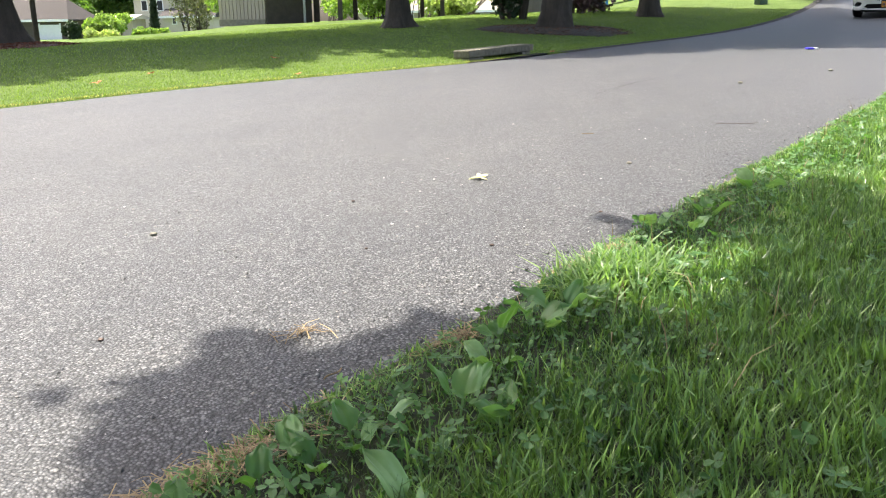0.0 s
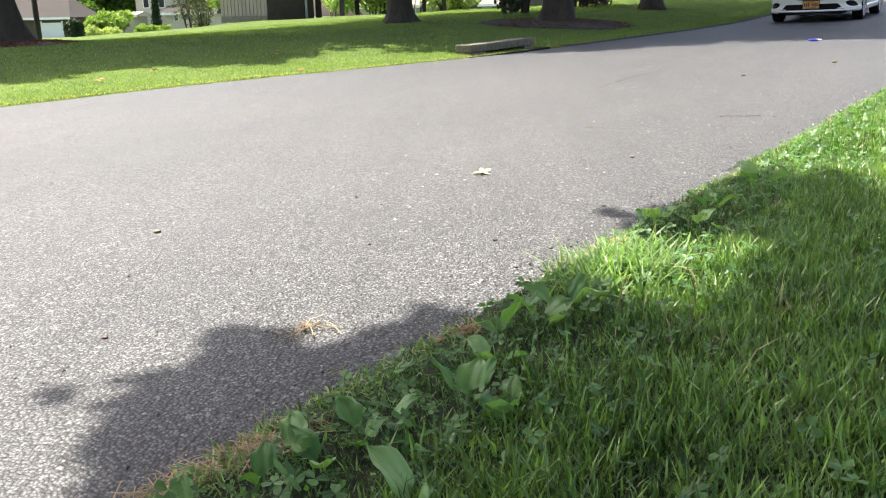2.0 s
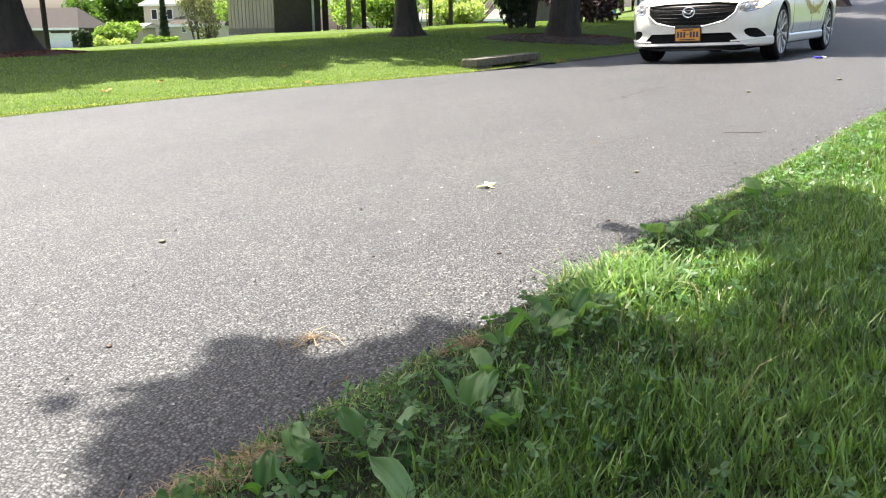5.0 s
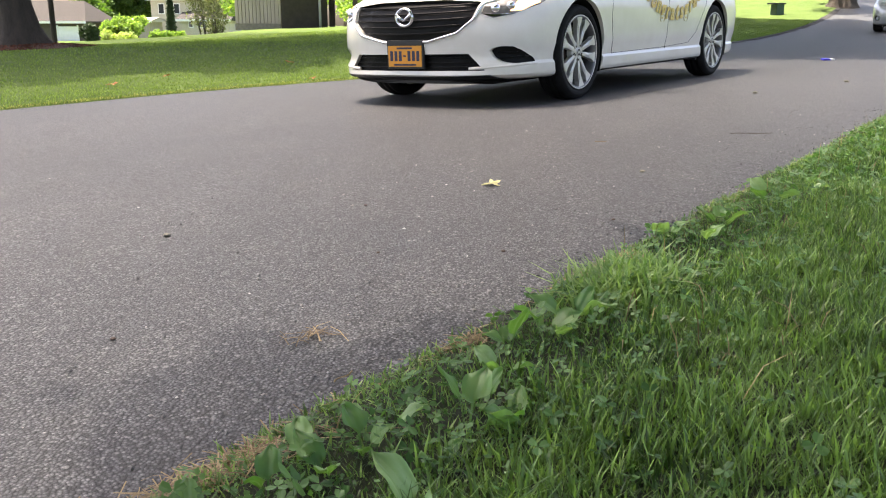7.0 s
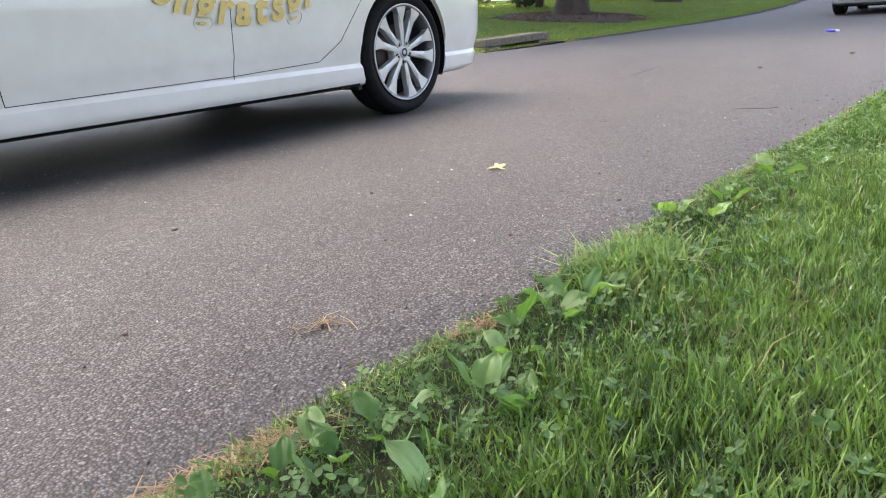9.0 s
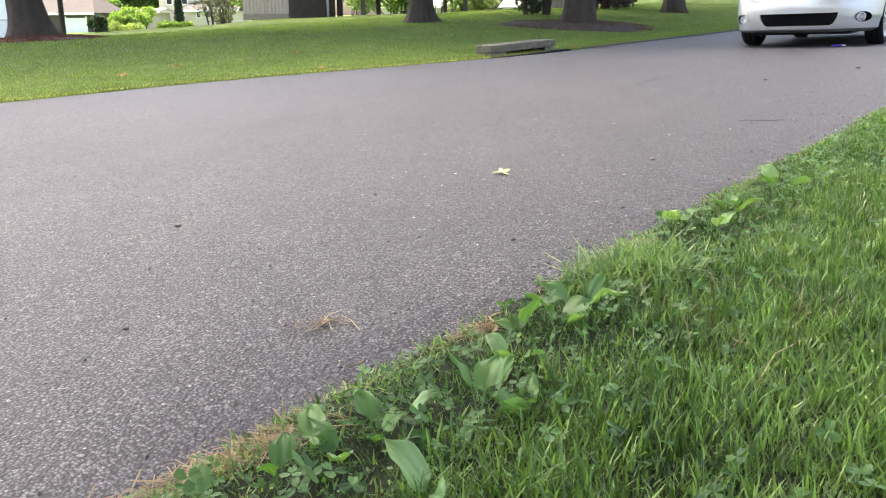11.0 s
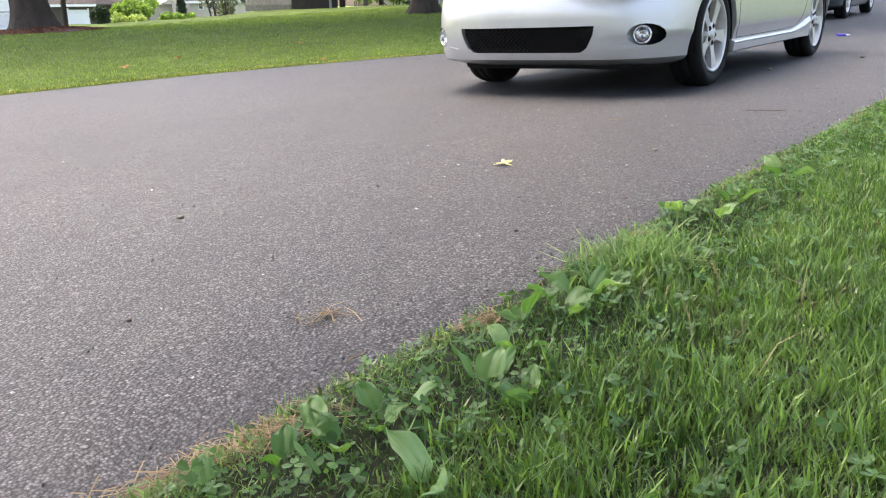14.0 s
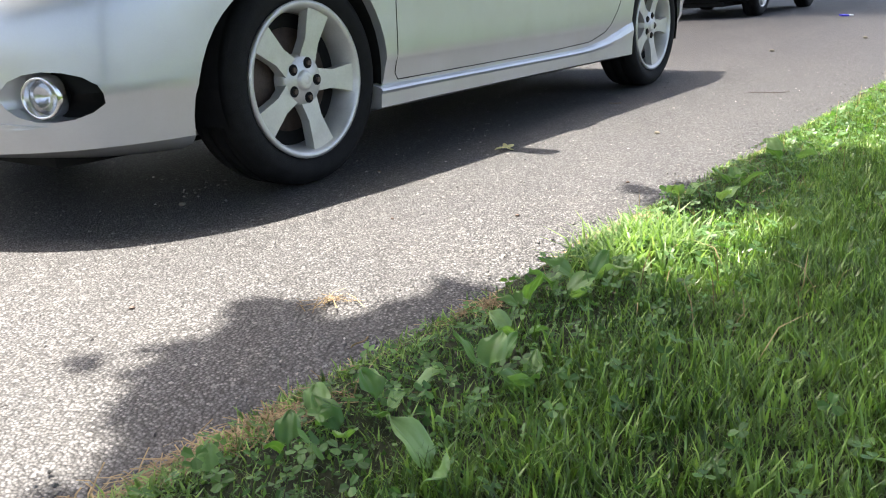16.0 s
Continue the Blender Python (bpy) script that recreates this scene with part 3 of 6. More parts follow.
def side_panel(spec, line, name, material, parent, out=0.004, label=""):
    """A panel on both flanks bounded by a lower and an upper line of (x, z), same length."""
    low, high = line
    for sgn in (1, -1):
        bm = bmesh.new()
        grid = []
        for (x0, z0), (x1, z1) in zip(low, high):
            col = []
            for k in range(5):
                x, z = x0 + (x1 - x0) * k / 4, z0 + (z1 - z0) * k / 4
                col.append(bm.verts.new((x, sgn * (side_y(spec, x, z) + out), z)))
            grid.append(col)
        for a, b in zip(grid, grid[1:]):
            for k in range(4):
                bm.faces.new((a[k], b[k], b[k + 1], a[k + 1]))
        part(name, bm, material, parent, label, shade=True)


def build_car(name, label, spec, levels, wb, R, Rr, wy, arch, paint, style, group="cars in the procession"):
    car = thing(name, Matrix(), label, "car", group)
    cuts = []
    for x in (0.0, -wb):
        for sgn in (1, -1):
            cuts.append(cyl_y(x, R + 0.012, arch, sgn * 0.60, sgn * 1.2))
    return car, cuts


def finish_car(car, spec, levels, wb, R, Rr, wy, arch, paint, style, cuts):
    me = body_mesh(spec, levels, cuts, paint)
    body = new("body", me)
    body.parent = car
    for x in (0.0, -wb):
        for sgn in (1, -1):
            bm = to_bm(*lathe([(arch - 0.004, sgn * 0.60), (arch - 0.004, sgn * (side_y(spec, x, R + arch * 0.7) - 0.03))], 40))
            for f in list(bm.faces):
                if f.calc_center_median().z < -R + 0.2:
                    bm.faces.remove(f)
            bmesh.ops.translate(bm, verts=bm.verts, vec=(x, 0, R + 0.012))
            part("wheel_arch_liner", bm, DARK, car)
    # floor pan and axles, dark, under the body
    part("floor_pan", box_bm(-wb - 0.75, 0.68, -0.58, 0.58, 0.15, 0.30, 0.03), DARK, car)
    wheels = []
    for x in (0.0, -wb):
        for sgn in (1, -1):
            wheels.append(build_wheel(car, (x, sgn * (wy - 0.10), R), sgn, R, Rr, 0.205, style))
    return wheels


def white_car():
    wb, R, Rr, wy, arch = 2.83, 0.343, 0.264, 0.900, 0.376
    spec = [  # height, nose, tail, half width, squareness of nose and tail
        (0.19, 0.82, -3.70, 0.855, 3.2, 4.5), (0.205, 0.895, -3.76, 0.888, 3.0, 4.5), (0.225, 0.93, -3.80, 0.900, 3.0, 4.5), (0.26, 0.925, -3.84, 0.905, 3.0, 4.2), (0.292, 0.925, -3.85, 0.906, 3.0, 4.2), (0.314, 0.925, -3.86, 0.891, 3.0, 4.2),
        (0.36, 0.925, -3.88, 0.899, 2.9, 4.2), (0.42, 0.932, -3.89, 0.914, 2.9, 4.2), (0.50, 0.945, -3.90, 0.918, 2.8, 4.2), (0.60, 0.94, -3.90, 0.924, 2.7, 4.2), (0.68, 0.905, -3.88, 0.928, 2.6, 4.0),
        (0.74, 0.84, -3.87, 0.920, 2.5, 4.0), (0.79, 0.70, -3.86, 0.915, 2.6, 4.0), (0.84, 0.40, -3.84, 0.905, 3.0, 4.0), (0.89, 0.02, -3.82, 0.892, 3.4, 4.0), (0.94, -0.42, -3.80, 0.880, 4.0, 4.0),
        (0.99, -0.60, -3.74, 0.850, 5.0, 4.0), (1.05, -0.72, -3.45, 0.80, 5.0, 4.0), (1.15, -0.92, -3.18, 0.75, 5.0, 4.0), (1.28, -1.18, -2.86, 0.68, 5.0, 4.5),
        (1.38, -1.45, -2.55, 0.62, 4.0, 4.0), (1.43, -1.72, -2.20, 0.54, 3.0, 3.0), (1.448, -1.95, -1.98, 0.40, 2.0, 2.0)]
    levels = [0.19, 0.197, 0.205, 0.214, 0.225, 0.24, 0.26, 0.292, 0.303, 0.314, 0.336, 0.36, 0.39, 0.42, 0.46, 0.50, 0.55, 0.60, 0.64, 0.68, 0.71, 0.74, 0.765, 0.79, 0.815, 0.84, 0.865, 0.89, 0.915, 0.94, 0.965, 0.99, 1.02, 1.05, 1.10, 1.15, 1.22, 1.28, 1.34, 1.38, 1.41, 1.43, 1.448]
    car, cuts = build_car("white_car", "white sedan with chrome-edged black grille and gold letter banner", spec, levels, wb, R, Rr, wy, arch, WHITE_PAINT, "ten")
    grille = [(-0.56, 0.715), (-0.53, 0.60), (-0.42, 0.515), (-0.20, 0.465), (0.20, 0.465), (0.42, 0.515), (0.53, 0.60), (0.56, 0.715), (0.30, 0.735), (-0.30, 0.735)]
    lower = [(-0.50, 0.37), (-0.61, 0.255), (0.61, 0.255), (0.50, 0.37)]
    cuts.append(prism(grille, 0.62, 1.3))
    cuts.append(prism(lower, 0.60, 1.3))
    fog = [(0.635, 0.385), (0.655, 0.345), (0.70, 0.312), (0.76, 0.298), (0.845, 0.302), (0.835, 0.335), (0.80, 0.385), (0.765, 0.412), (0.70, 0.416), (0.655, 0.405)]
    for sgn in (1, -1):
        cuts.append(prism([(sgn * y, z) for y, z in fog][::sgn], 0.35, 1.3))
    wheels = finish_car(car, spec, levels, wb, R, Rr, wy, arch, WHITE_PAINT, "ten", cuts)
    nose_patch(spec, grille, -0.032, "upper_grille", GRILLE, car, label="black slatted upper grille")
    for k in range(5):
        z = 0.51 + 0.045 * k
        half = float(np.interp(z, [0.465, 0.515, 0.60, 0.72], [0.20, 0.42, 0.53, 0.56])) - 0.02
        nose_strip(spec, [(half * (-1 + 2 * i / 20), z + 0.012 * (i / 10 - 1) ** 2) for i in range(21)], 0.006, -0.018, "grille_slat", GRILLE, car)
    wing = [(-0.66, 0.725), (-0.58, 0.70), (-0.545, 0.60), (-0.43, 0.508), (-0.20, 0.455), (0, 0.452), (0.20, 0.455), (0.43, 0.508), (0.545, 0.60), (0.58, 0.70), (0.66, 0.725)]
    nose_strip(spec, densify(wing, 4), 0.011, 0.002, "grille_trim", CHROME, car, "chrome trim along the grille's lower edge")
    nose_patch(spec, lower, -0.035, "lower_grille", GRILLE, car, label="black lower air intake")
    for k in range(3):
        z = 0.28 + 0.032 * k
        half = 0.58 - 1.0 * (z - 0.255)
        nose_strip(spec, [(half * (-1 + 2 * i / 16), z) for i in range(17)], 0.005, -0.022, "grille_slat", GRILLE, car)
    lip = [(-0.64, 0.225), (-0.70, 0.185), (-0.40, 0.162), (0.40, 0.162), (0.70, 0.185), (0.64, 0.225), (0.3, 0.212), (-0.3, 0.212)]
    nose_patch(spec, lip, 0.022, "bumper_lip", BLACK, car, label="black lower bumper lip", thick=0.05)
    # emblem: a plain chrome ring with a bar
    bm = to_bm(*lathe([(0.058, -0.006), (0.066, 0.006), (0.076, 0.006), (0.082, -0.006)], 32))
    bmesh.ops.scale(bm, verts=bm.verts, vec=(1, 1, 0.84))
    bmesh.ops.transform(bm, matrix=Matrix.Translation((front_x(spec, 0, 0.625) + 0.012, 0, 0.625)) @ Matrix.Rotation(-math.pi / 2, 4, "Z"), verts=bm.verts)
    emblem = part("emblem", bm, CHROME, car, "oval chrome badge", shade=True)
    for a, b in (((-0.062, 0.645), (0.0, 0.605)), ((0.0, 0.605), (0.062, 0.645))):
        x = front_x(spec, 0, 0.62) + 0.014
        tube("badge_wing", [Vector((x, a[0], a[1])), Vector((x + 0.004, (a[0] + b[0]) / 2, (a[1] + b[1]) / 2 - 0.004)), Vector((x, b[0], b[1]))], 0.010, CHROME, emblem)
    # number plate with its frame
    x = front_x(spec, 0, 0.36) + 0.015
    pl = part("number_plate", box_bm(x, x + 0.008, -0.152, 0.152, 0.285, 0.435, 0.003), PLATE, car, "yellow number plate in a dark frame")
    part("plate_frame", box_bm(x - 0.02, x + 0.004, -0.165, 0.165, 0.27, 0.47, 0.006), BLACK, pl)
    part("plate_band", box_bm(x + 0.004, x + 0.011, -0.16, 0.16, 0.432, 0.468, 0.002), BLACK, pl)
    for k in range(7):
        y = -0.12 + 0.04 * k
        part("character_bar", box_bm(x + 0.0078, x + 0.0092, y - 0.013, y + 0.013, 0.325 if k != 3 else 0.355, 0.395 if k != 3 else 0.366), PLATE_INK, pl)
    part("lettering_bar", box_bm(x + 0.0078, x + 0.0092, -0.07, 0.07, 0.408, 0.421), PLATE_INK, pl)
    part("lettering_bar", box_bm(x + 0.0078, x + 0.0092, -0.10, 0.10, 0.293, 0.306), PLATE_INK, pl)
    for sgn in (1, -1):
        lamp = [(sgn * y, z) for y, z in [(0.60, 0.70), (0.585, 0.635), (0.66, 0.605), (0.76, 0.625), (0.86, 0.685), (0.885, 0.735), (0.80, 0.75), (0.66, 0.73)]]
        h = nose_patch(spec, lamp, 0.004, "headlight", LAMP_BOWL, car, label="clear wrap-around headlight with a lit amber corner")
        for y, z, r, mat in ((0.655, 0.665, 0.036, CHROME), (0.735, 0.68, 0.034, CHROME)):
            bm = bmesh.new()
            bmesh.ops.create_uvsphere(bm, u_segments=16, v_segments=8, radius=r, matrix=Matrix.Translation((front_x(spec, y, z) - 0.012, sgn * y, z)))
            part("projector", bm, mat, h, shade=True)
        amb = [(sgn * y, z) for y, z in [(0.745, 0.645), (0.80, 0.65), (0.86, 0.70), (0.84, 0.735), (0.77, 0.735)]]
        nose_patch(spec, amb, 0.008, "indicator", GLOW, h, label="lit amber indicator")
        low = [(sgn * y, z) for y, z in [(0.60, 0.632), (0.66, 0.612), (0.76, 0.634), (0.66, 0.626)]]
        nose_patch(spec, low, 0.009, "light_strip", CHROME, h)
        pocket = nose_patch(spec, [(sgn * y, z) for y, z in fog], -0.03, "fog_light_recess", GRILLE, car, label="black fog light surround")
        for dz in (0.335, 0.368):
            nose_strip(spec, [(sgn * (0.665 + 0.15 * i / 8), dz + 0.008 * i / 8) for i in range(9)], 0.006, -0.024, "fin", GRILLE, pocket)
        nose_strip(spec, [(sgn * y, z) for y, z in densify([(0.50, 0.268), (0.62, 0.275), (0.74, 0.283), (0.85, 0.296)], 4)], 0.012, -0.010, "bumper_crease", WHITE_PAINT, car)
    # flanks
    seam(spec, densify([(-0.40, 0.200), (-1.2, 0.200), (-2.44, 0.205)]), "sill_trim", car, GRILLE, 0.011, -0.006)
    seam(spec, densify([(-0.50, 0.90), (-0.48, 0.60), (-0.54, 0.315)]), "door_seam", car)
    seam(spec, densify([(-1.62, 0.96), (-1.60, 0.6), (-1.60, 0.31)]), "door_seam", car)
    seam(spec, densify([(-2.62, 0.96), (-2.50, 0.68), (-2.30, 0.44), (-2.15, 0.345), (-1.60, 0.325), (-0.54, 0.315)]), "door_seam", car)
    seam(spec, densify([(-0.42, 0.80), (0.15, 0.78), (0.55, 0.735)]), "bonnet_seam", car)
    glass_low = [(-0.75, 1.0), (-1.3, 1.0), (-1.9, 1.0), (-2.5, 1.0), (-2.95, 1.03)]
    glass_high = [(-1.15, 1.20), (-1.45, 1.33), (-1.9, 1.37), (-2.4, 1.34), (-2.8, 1.18)]
    side_panel(spec, (glass_low, glass_high), "side_window", CAR_GLASS, car)
    seam(spec, densify([(-0.85, 0.80), (-1.5, 0.815), (-2.9, 0.83)]), "shoulder_crease", car, WHITE_PAINT, 0.006, -0.002)
    for sgn in (1, -1):
        for xx in (-1.42, -2.42):
            part("door_handle", box_bm(xx - 0.1, xx + 0.08, sgn * (side_y(spec, xx, 0.84) + 0.018) - 0.012, sgn * (side_y(spec, xx, 0.84) + 0.018) + 0.012, 0.83, 0.86, 0.01), WHITE_PAINT, car)
        part("wing_mirror", box_bm(-0.82, -0.72, sgn * 0.95 - 0.11, sgn * 0.95 + 0.09, 0.99, 1.09, 0.035), WHITE_PAINT, car)
        part("tail_light", box_bm(-3.86, -3.70, sgn * 0.66 - 0.2, sgn * 0.66 + 0.16, 0.76, 0.90, 0.03), RED_LENS, car)
        part("mud_flap", box_bm(-2.83 + 0.34, -2.83 + 0.37, sgn * 0.80 - 0.10, sgn * 0.80 + 0.06, 0.17, 0.32, 0.005), BLACK, car)
    # the letter banner, a swag of gold script letters along the left doors
    word = "congratsgrad"
    x0, x1 = -1.06, -2.36
    zline = lambda t: 0.84 - 0.20 * (1 - (2 * t - 1) ** 2)
    cord = [Vector((x0 + (x1 - x0) * t, side_y(spec, x0 + (x1 - x0) * t, zline(t)) + 0.004, zline(t))) for t in [i / 24 for i in range(25)]]
    banner = tube("banner", cord, 0.0018, PAPER, car, "gold script letters hung on a string")
    for i, ch in enumerate(word):
        t = (i + 0.6) / (len(word) + 0.2)
        cu = bpy.data.curves.new("letter", "FONT")
        cu.body, cu.size, cu.extrude, cu.shear, cu.offset = ch, 0.20, 0.0015, 0.25, 0.006
        cu.align_x = "CENTER"
        ob = new("letter", cu)
        me = bpy.data.meshes.new_from_object(ob.evaluated_get(bpy.context.evaluated_depsgraph_get()))
        bpy.data.objects.remove(ob)
        me.materials.append(GOLD)
        x, z = x0 + (x1 - x0) * t, zline(t)
        lt = new("letter", me)
        lt.parent = banner
        lt.matrix_local = Matrix.Translation((x, side_y(spec, x, z - 0.05) + 0.010, z - 0.085)) @ Matrix.Rotation(math.pi, 4, "Z") @ Matrix.Rotation(math.pi / 2, 4, "X") @ Matrix.Rotation((t - 0.5) * 0.6, 4, "Z")
    return car, wheels, R


def silver_car():
    wb, R, Rr, wy, arch = 2.64, 0.318, 0.230, 0.862, 0.346
    spec = [
        (0.175, 0.700, -3.18, 0.80, 3.4, 4.0), (0.195, 0.800, -3.25, 0.838, 3.2, 4.0), (0.22, 0.890, -3.31, 0.852, 3.2, 4.0), (0.26, 0.910, -3.35, 0.860, 3.1, 3.6),
        (0.33, 0.925, -3.38, 0.876, 3.0, 3.6), (0.355, 0.927, -3.39, 0.886, 3.0, 3.6), (0.41, 0.935, -3.40, 0.888, 2.9, 3.6), (0.5, 0.940, -3.44, 0.888, 2.8, 4.2), (0.58, 0.925, -3.44, 0.890, 2.7, 4.0), (0.64, 0.885, -3.43, 0.889, 2.6, 4.0),
        (0.69, 0.795, -3.43, 0.876, 2.6, 4.0), (0.75, 0.580, -3.42, 0.874, 2.8, 4.0), (0.81, 0.250, -3.40, 0.866, 3.2, 4.0), (0.87, -0.120, -3.39, 0.855, 3.8, 4.0), (0.92, -0.420, -3.37, 0.842, 4.2, 4.0),
        (0.98, -0.550, -3.27, 0.82, 5.0, 4.0), (1.05, -0.680, -3.01, 0.77, 5.0, 4.0), (1.17, -0.900, -2.73, 0.71, 5.0, 4.0), (1.3, -1.140, -2.45, 0.64, 5.0, 4.5),
        (1.4, -1.400, -2.35, 0.58, 4.0, 4.0), (1.45, -1.620, -2.05, 0.50, 3.0, 3.0), (1.465, -1.800, -1.85, 0.36, 2.0, 2.0)]
    levels = [0.175, 0.185, 0.195, 0.207, 0.22, 0.24, 0.26, 0.29, 0.33, 0.343, 0.355, 0.38, 0.41, 0.45, 0.50, 0.54, 0.58, 0.61, 0.64, 0.665, 0.69, 0.72, 0.75, 0.78, 0.81, 0.84, 0.87, 0.895, 0.92, 0.95, 0.98, 1.05, 1.11, 1.17, 1.24, 1.30, 1.36, 1.40, 1.43, 1.45, 1.465]
    car, cuts = build_car("silver_car", "silver compact sedan with five-spoke alloy wheels", spec, levels, wb, R, Rr, wy, arch, SILVER_PAINT, "five")
    lower = [(-0.46, 0.412), (-0.45, 0.36), (-0.41, 0.285), (-0.37, 0.262), (0.37, 0.262), (0.41, 0.285), (0.45, 0.36), (0.46, 0.412)]
    upper = [(-0.30, 0.655), (-0.16, 0.615), (0.16, 0.615), (0.30, 0.655), (0.30, 0.70), (-0.30, 0.70)]
    cuts += [prism(lower, 0.45, 1.3), prism(upper, 0.60, 1.3)]
    for sgn in (1, -1):
        fog = []
        for k in range(16):
            a = 2 * math.pi * k / 16
            fog.append((sgn * (0.712 + 0.084 * math.cos(a)), 0.355 + 0.062 * math.sin(a)))
        cuts.append(prism(fog if sgn > 0 else fog[::-1], front_x(spec, 0.80, 0.355) - 0.10, 1.3))
        cuts.append(cyl_y(0.07, 0.275, 0.352, sgn * 0.60, sgn * 1.2))
    wheels = finish_car(car, spec, levels, wb, R, Rr, wy, arch, SILVER_PAINT, "five", cuts)
    g = nose_patch(spec, lower, -0.035, "lower_grille", GRILLE, car, label="black honeycomb lower grille")
    # mesh of the grille: crossing thin bars
    bm = bmesh.new()
    vs, fs = [], []
    for k in range(-18, 19):
        for lean in (-1, 1):
            y0, y1 = k * 0.03 - lean * 0.08, k * 0.03 + lean * 0.08
            if max(abs(y0), abs(y1)) > 0.44:
                continue
            i = len(vs)
            for yy, zz in ((y0, 0.27), (y1, 0.40)):
                x = front_x(spec, yy, zz) - 0.018
                vs += [(x, yy - 0.004, zz), (x, yy + 0.004, zz), (x - 0.012, yy, zz)]
            fs += [(i, i + 1, i + 4, i + 3), (i + 1, i + 2, i + 5, i + 4), (i + 2, i, i + 3, i + 5)]
    mesh_object("grille_mesh", vs, fs, GRILLE, g)
    nose_patch(spec, upper, -0.06, "upper_grille", GRILLE, car, label="narrow black upper grille")
    nose_strip(spec, [(-0.30, 0.66), (-0.16, 0.618), (0.0, 0.612), (0.16, 0.618), (0.30, 0.66)], 0.011, 0.002, "grille_trim", CHROME, car, "chrome grille trim")
    for sgn in (1, -1):
        x = front_x(spec, 0.69, 0.355)
        tilt = Matrix.Rotation(sgn * radians(24), 4, "Z")
        m = Matrix.Translation((x - 0.035, sgn * 0.69, 0.355)) @ tilt @ Matrix.Rotation(-math.pi / 2, 4, "Z")
        hole = [(sgn * (0.712 + 0.088 * math.cos(2 * math.pi * q / 20)), 0.355 + 0.072 * math.sin(2 * math.pi * q / 20)) for q in range(20)]
        f = nose_patch(spec, hole, -0.085, "fog_light_recess", GRILLE, car, steps=2, label="dark oval fog light recess", thick=0.06)
        bm = to_bm(*lathe([(0.042, -0.03), (0.044, 0.014), (0.049, 0.019), (0.053, 0.012), (0.053, -0.03)], 36))
        bmesh.ops.transform(bm, matrix=m, verts=bm.verts)
        part("fog_light_ring", bm, CHROME, f, "chrome fog light ring", shade=True)
        bm = to_bm(*lathe([(0.0001, 0.012), (0.028, 0.009), (0.042, 0.0)], 28))
        bmesh.ops.transform(bm, matrix=m, verts=bm.verts)
        part("fog_light_lens", bm, LENS, f, "clear glass lens", shade=True)
        bm = to_bm(*lathe([(0.0001, -0.028), (0.02, -0.024), (0.045, -0.002)], 28))
        bmesh.ops.transform(bm, matrix=m, verts=bm.verts)
        part("reflector", bm, CHROME, f, shade=True)
        lamp = [(sgn * y, z) for y, z in [(0.46, 0.655), (0.52, 0.625), (0.70, 0.645), (0.82, 0.70), (0.84, 0.745), (0.70, 0.735), (0.52, 0.70)]]
        h = nose_patch(spec, lamp, 0.004, "headlight", LENS, car, label="clear headlight")
        nose_patch(spec, lamp, -0.015, "headlight_bowl", CHROME, h)
        part("door_handle", box_bm(-1.38, -1.20, sgn * 0.885 - 0.012, sgn * 0.885 + 0.012, 0.80, 0.83, 0.01), SILVER_PAINT, car)
        part("wing_mirror", box_bm(-0.80, -0.71, sgn * 0.90 - 0.11, sgn * 0.90 + 0.08, 0.96, 1.04, 0.03), SILVER_PAINT, car)
        part("tail_light", box_bm(-3.41, -3.27, sgn * 0.62 - 0.18, sgn * 0.62 + 0.14, 0.74, 0.90, 0.03), RED_LENS, car)
        # side skirt, standing proud of the flank between the wheels
        bm = bmesh.new()
        sec = [(0.0, 0.190, 0), (0.016, 0.196, 0), (0.020, 0.240, 0.3), (0.026, 0.250, 0.6), (0.020, 0.258, 0.8), (0.006, 0.264, 1), (-0.03, 0.272, 1), (-0.06, 0.195, 0)]
        rows = []
        for i in range(15):
            x = -0.30 - (wb - 0.64) * i / 14
            flare = 0.012 * (1 - min(1, min(i, 14 - i) / 2))
            rows.append([bm.verts.new((x, sgn * (side_y(spec, x, 0.25) + dy + flare), z + 0.11 * lift * max(0, (i - 10) / 4) ** 2)) for dy, z, lift in sec])
        for a, b in zip(rows, rows[1:]):
            for k in range(len(sec)):
                bm.faces.new((a[k], a[(k + 1) % len(sec)], b[(k + 1) % len(sec)], b[k]))
        bm.faces.new(rows[0])
        bm.faces.new(rows[-1])
        part("side_skirt", bm, SILVER_PAINT, car, "silver side skirt with a scuffed edge", shade=False)
        wedge = [(sgn * y, z) for y, z in [(0.50, 0.285), (0.60, 0.30), (0.70, 0.285), (0.60, 0.275)]]
        nose_patch(spec, wedge, 0.006, "bumper_wedge", SILVER_PAINT, car)
    seam(spec, densify([(-0.42, 0.85), (-0.405, 0.55), (-0.40, 0.30), (-0.42, 0.276)]), "door_seam", car)
    seam(spec, densify([(-2.40, 0.90), (-2.30, 0.66), (-2.12, 0.42), (-2.01, 0.325), (-1.86, 0.29), (-1.49, 0.28), (-0.42, 0.276)]), "door_seam", car)
    seam(spec, densify([(-0.48, 0.575), (-1.5, 0.58), (-2.2, 0.59)]), "rub_strip", car, SILVER_PAINT, 0.013, 0.0)
    glass_low = [(-0.72, 0.98), (-1.2, 0.98), (-1.8, 0.98), (-2.3, 0.98), (-2.7, 1.01)]
    glass_high = [(-1.08, 1.18), (-1.35, 1.32), (-1.8, 1.37), (-2.2, 1.34), (-2.55, 1.18)]
    side_panel(spec, (glass_low, glass_high), "side_window", CAR_GLASS, car)
    return car, wheels, R


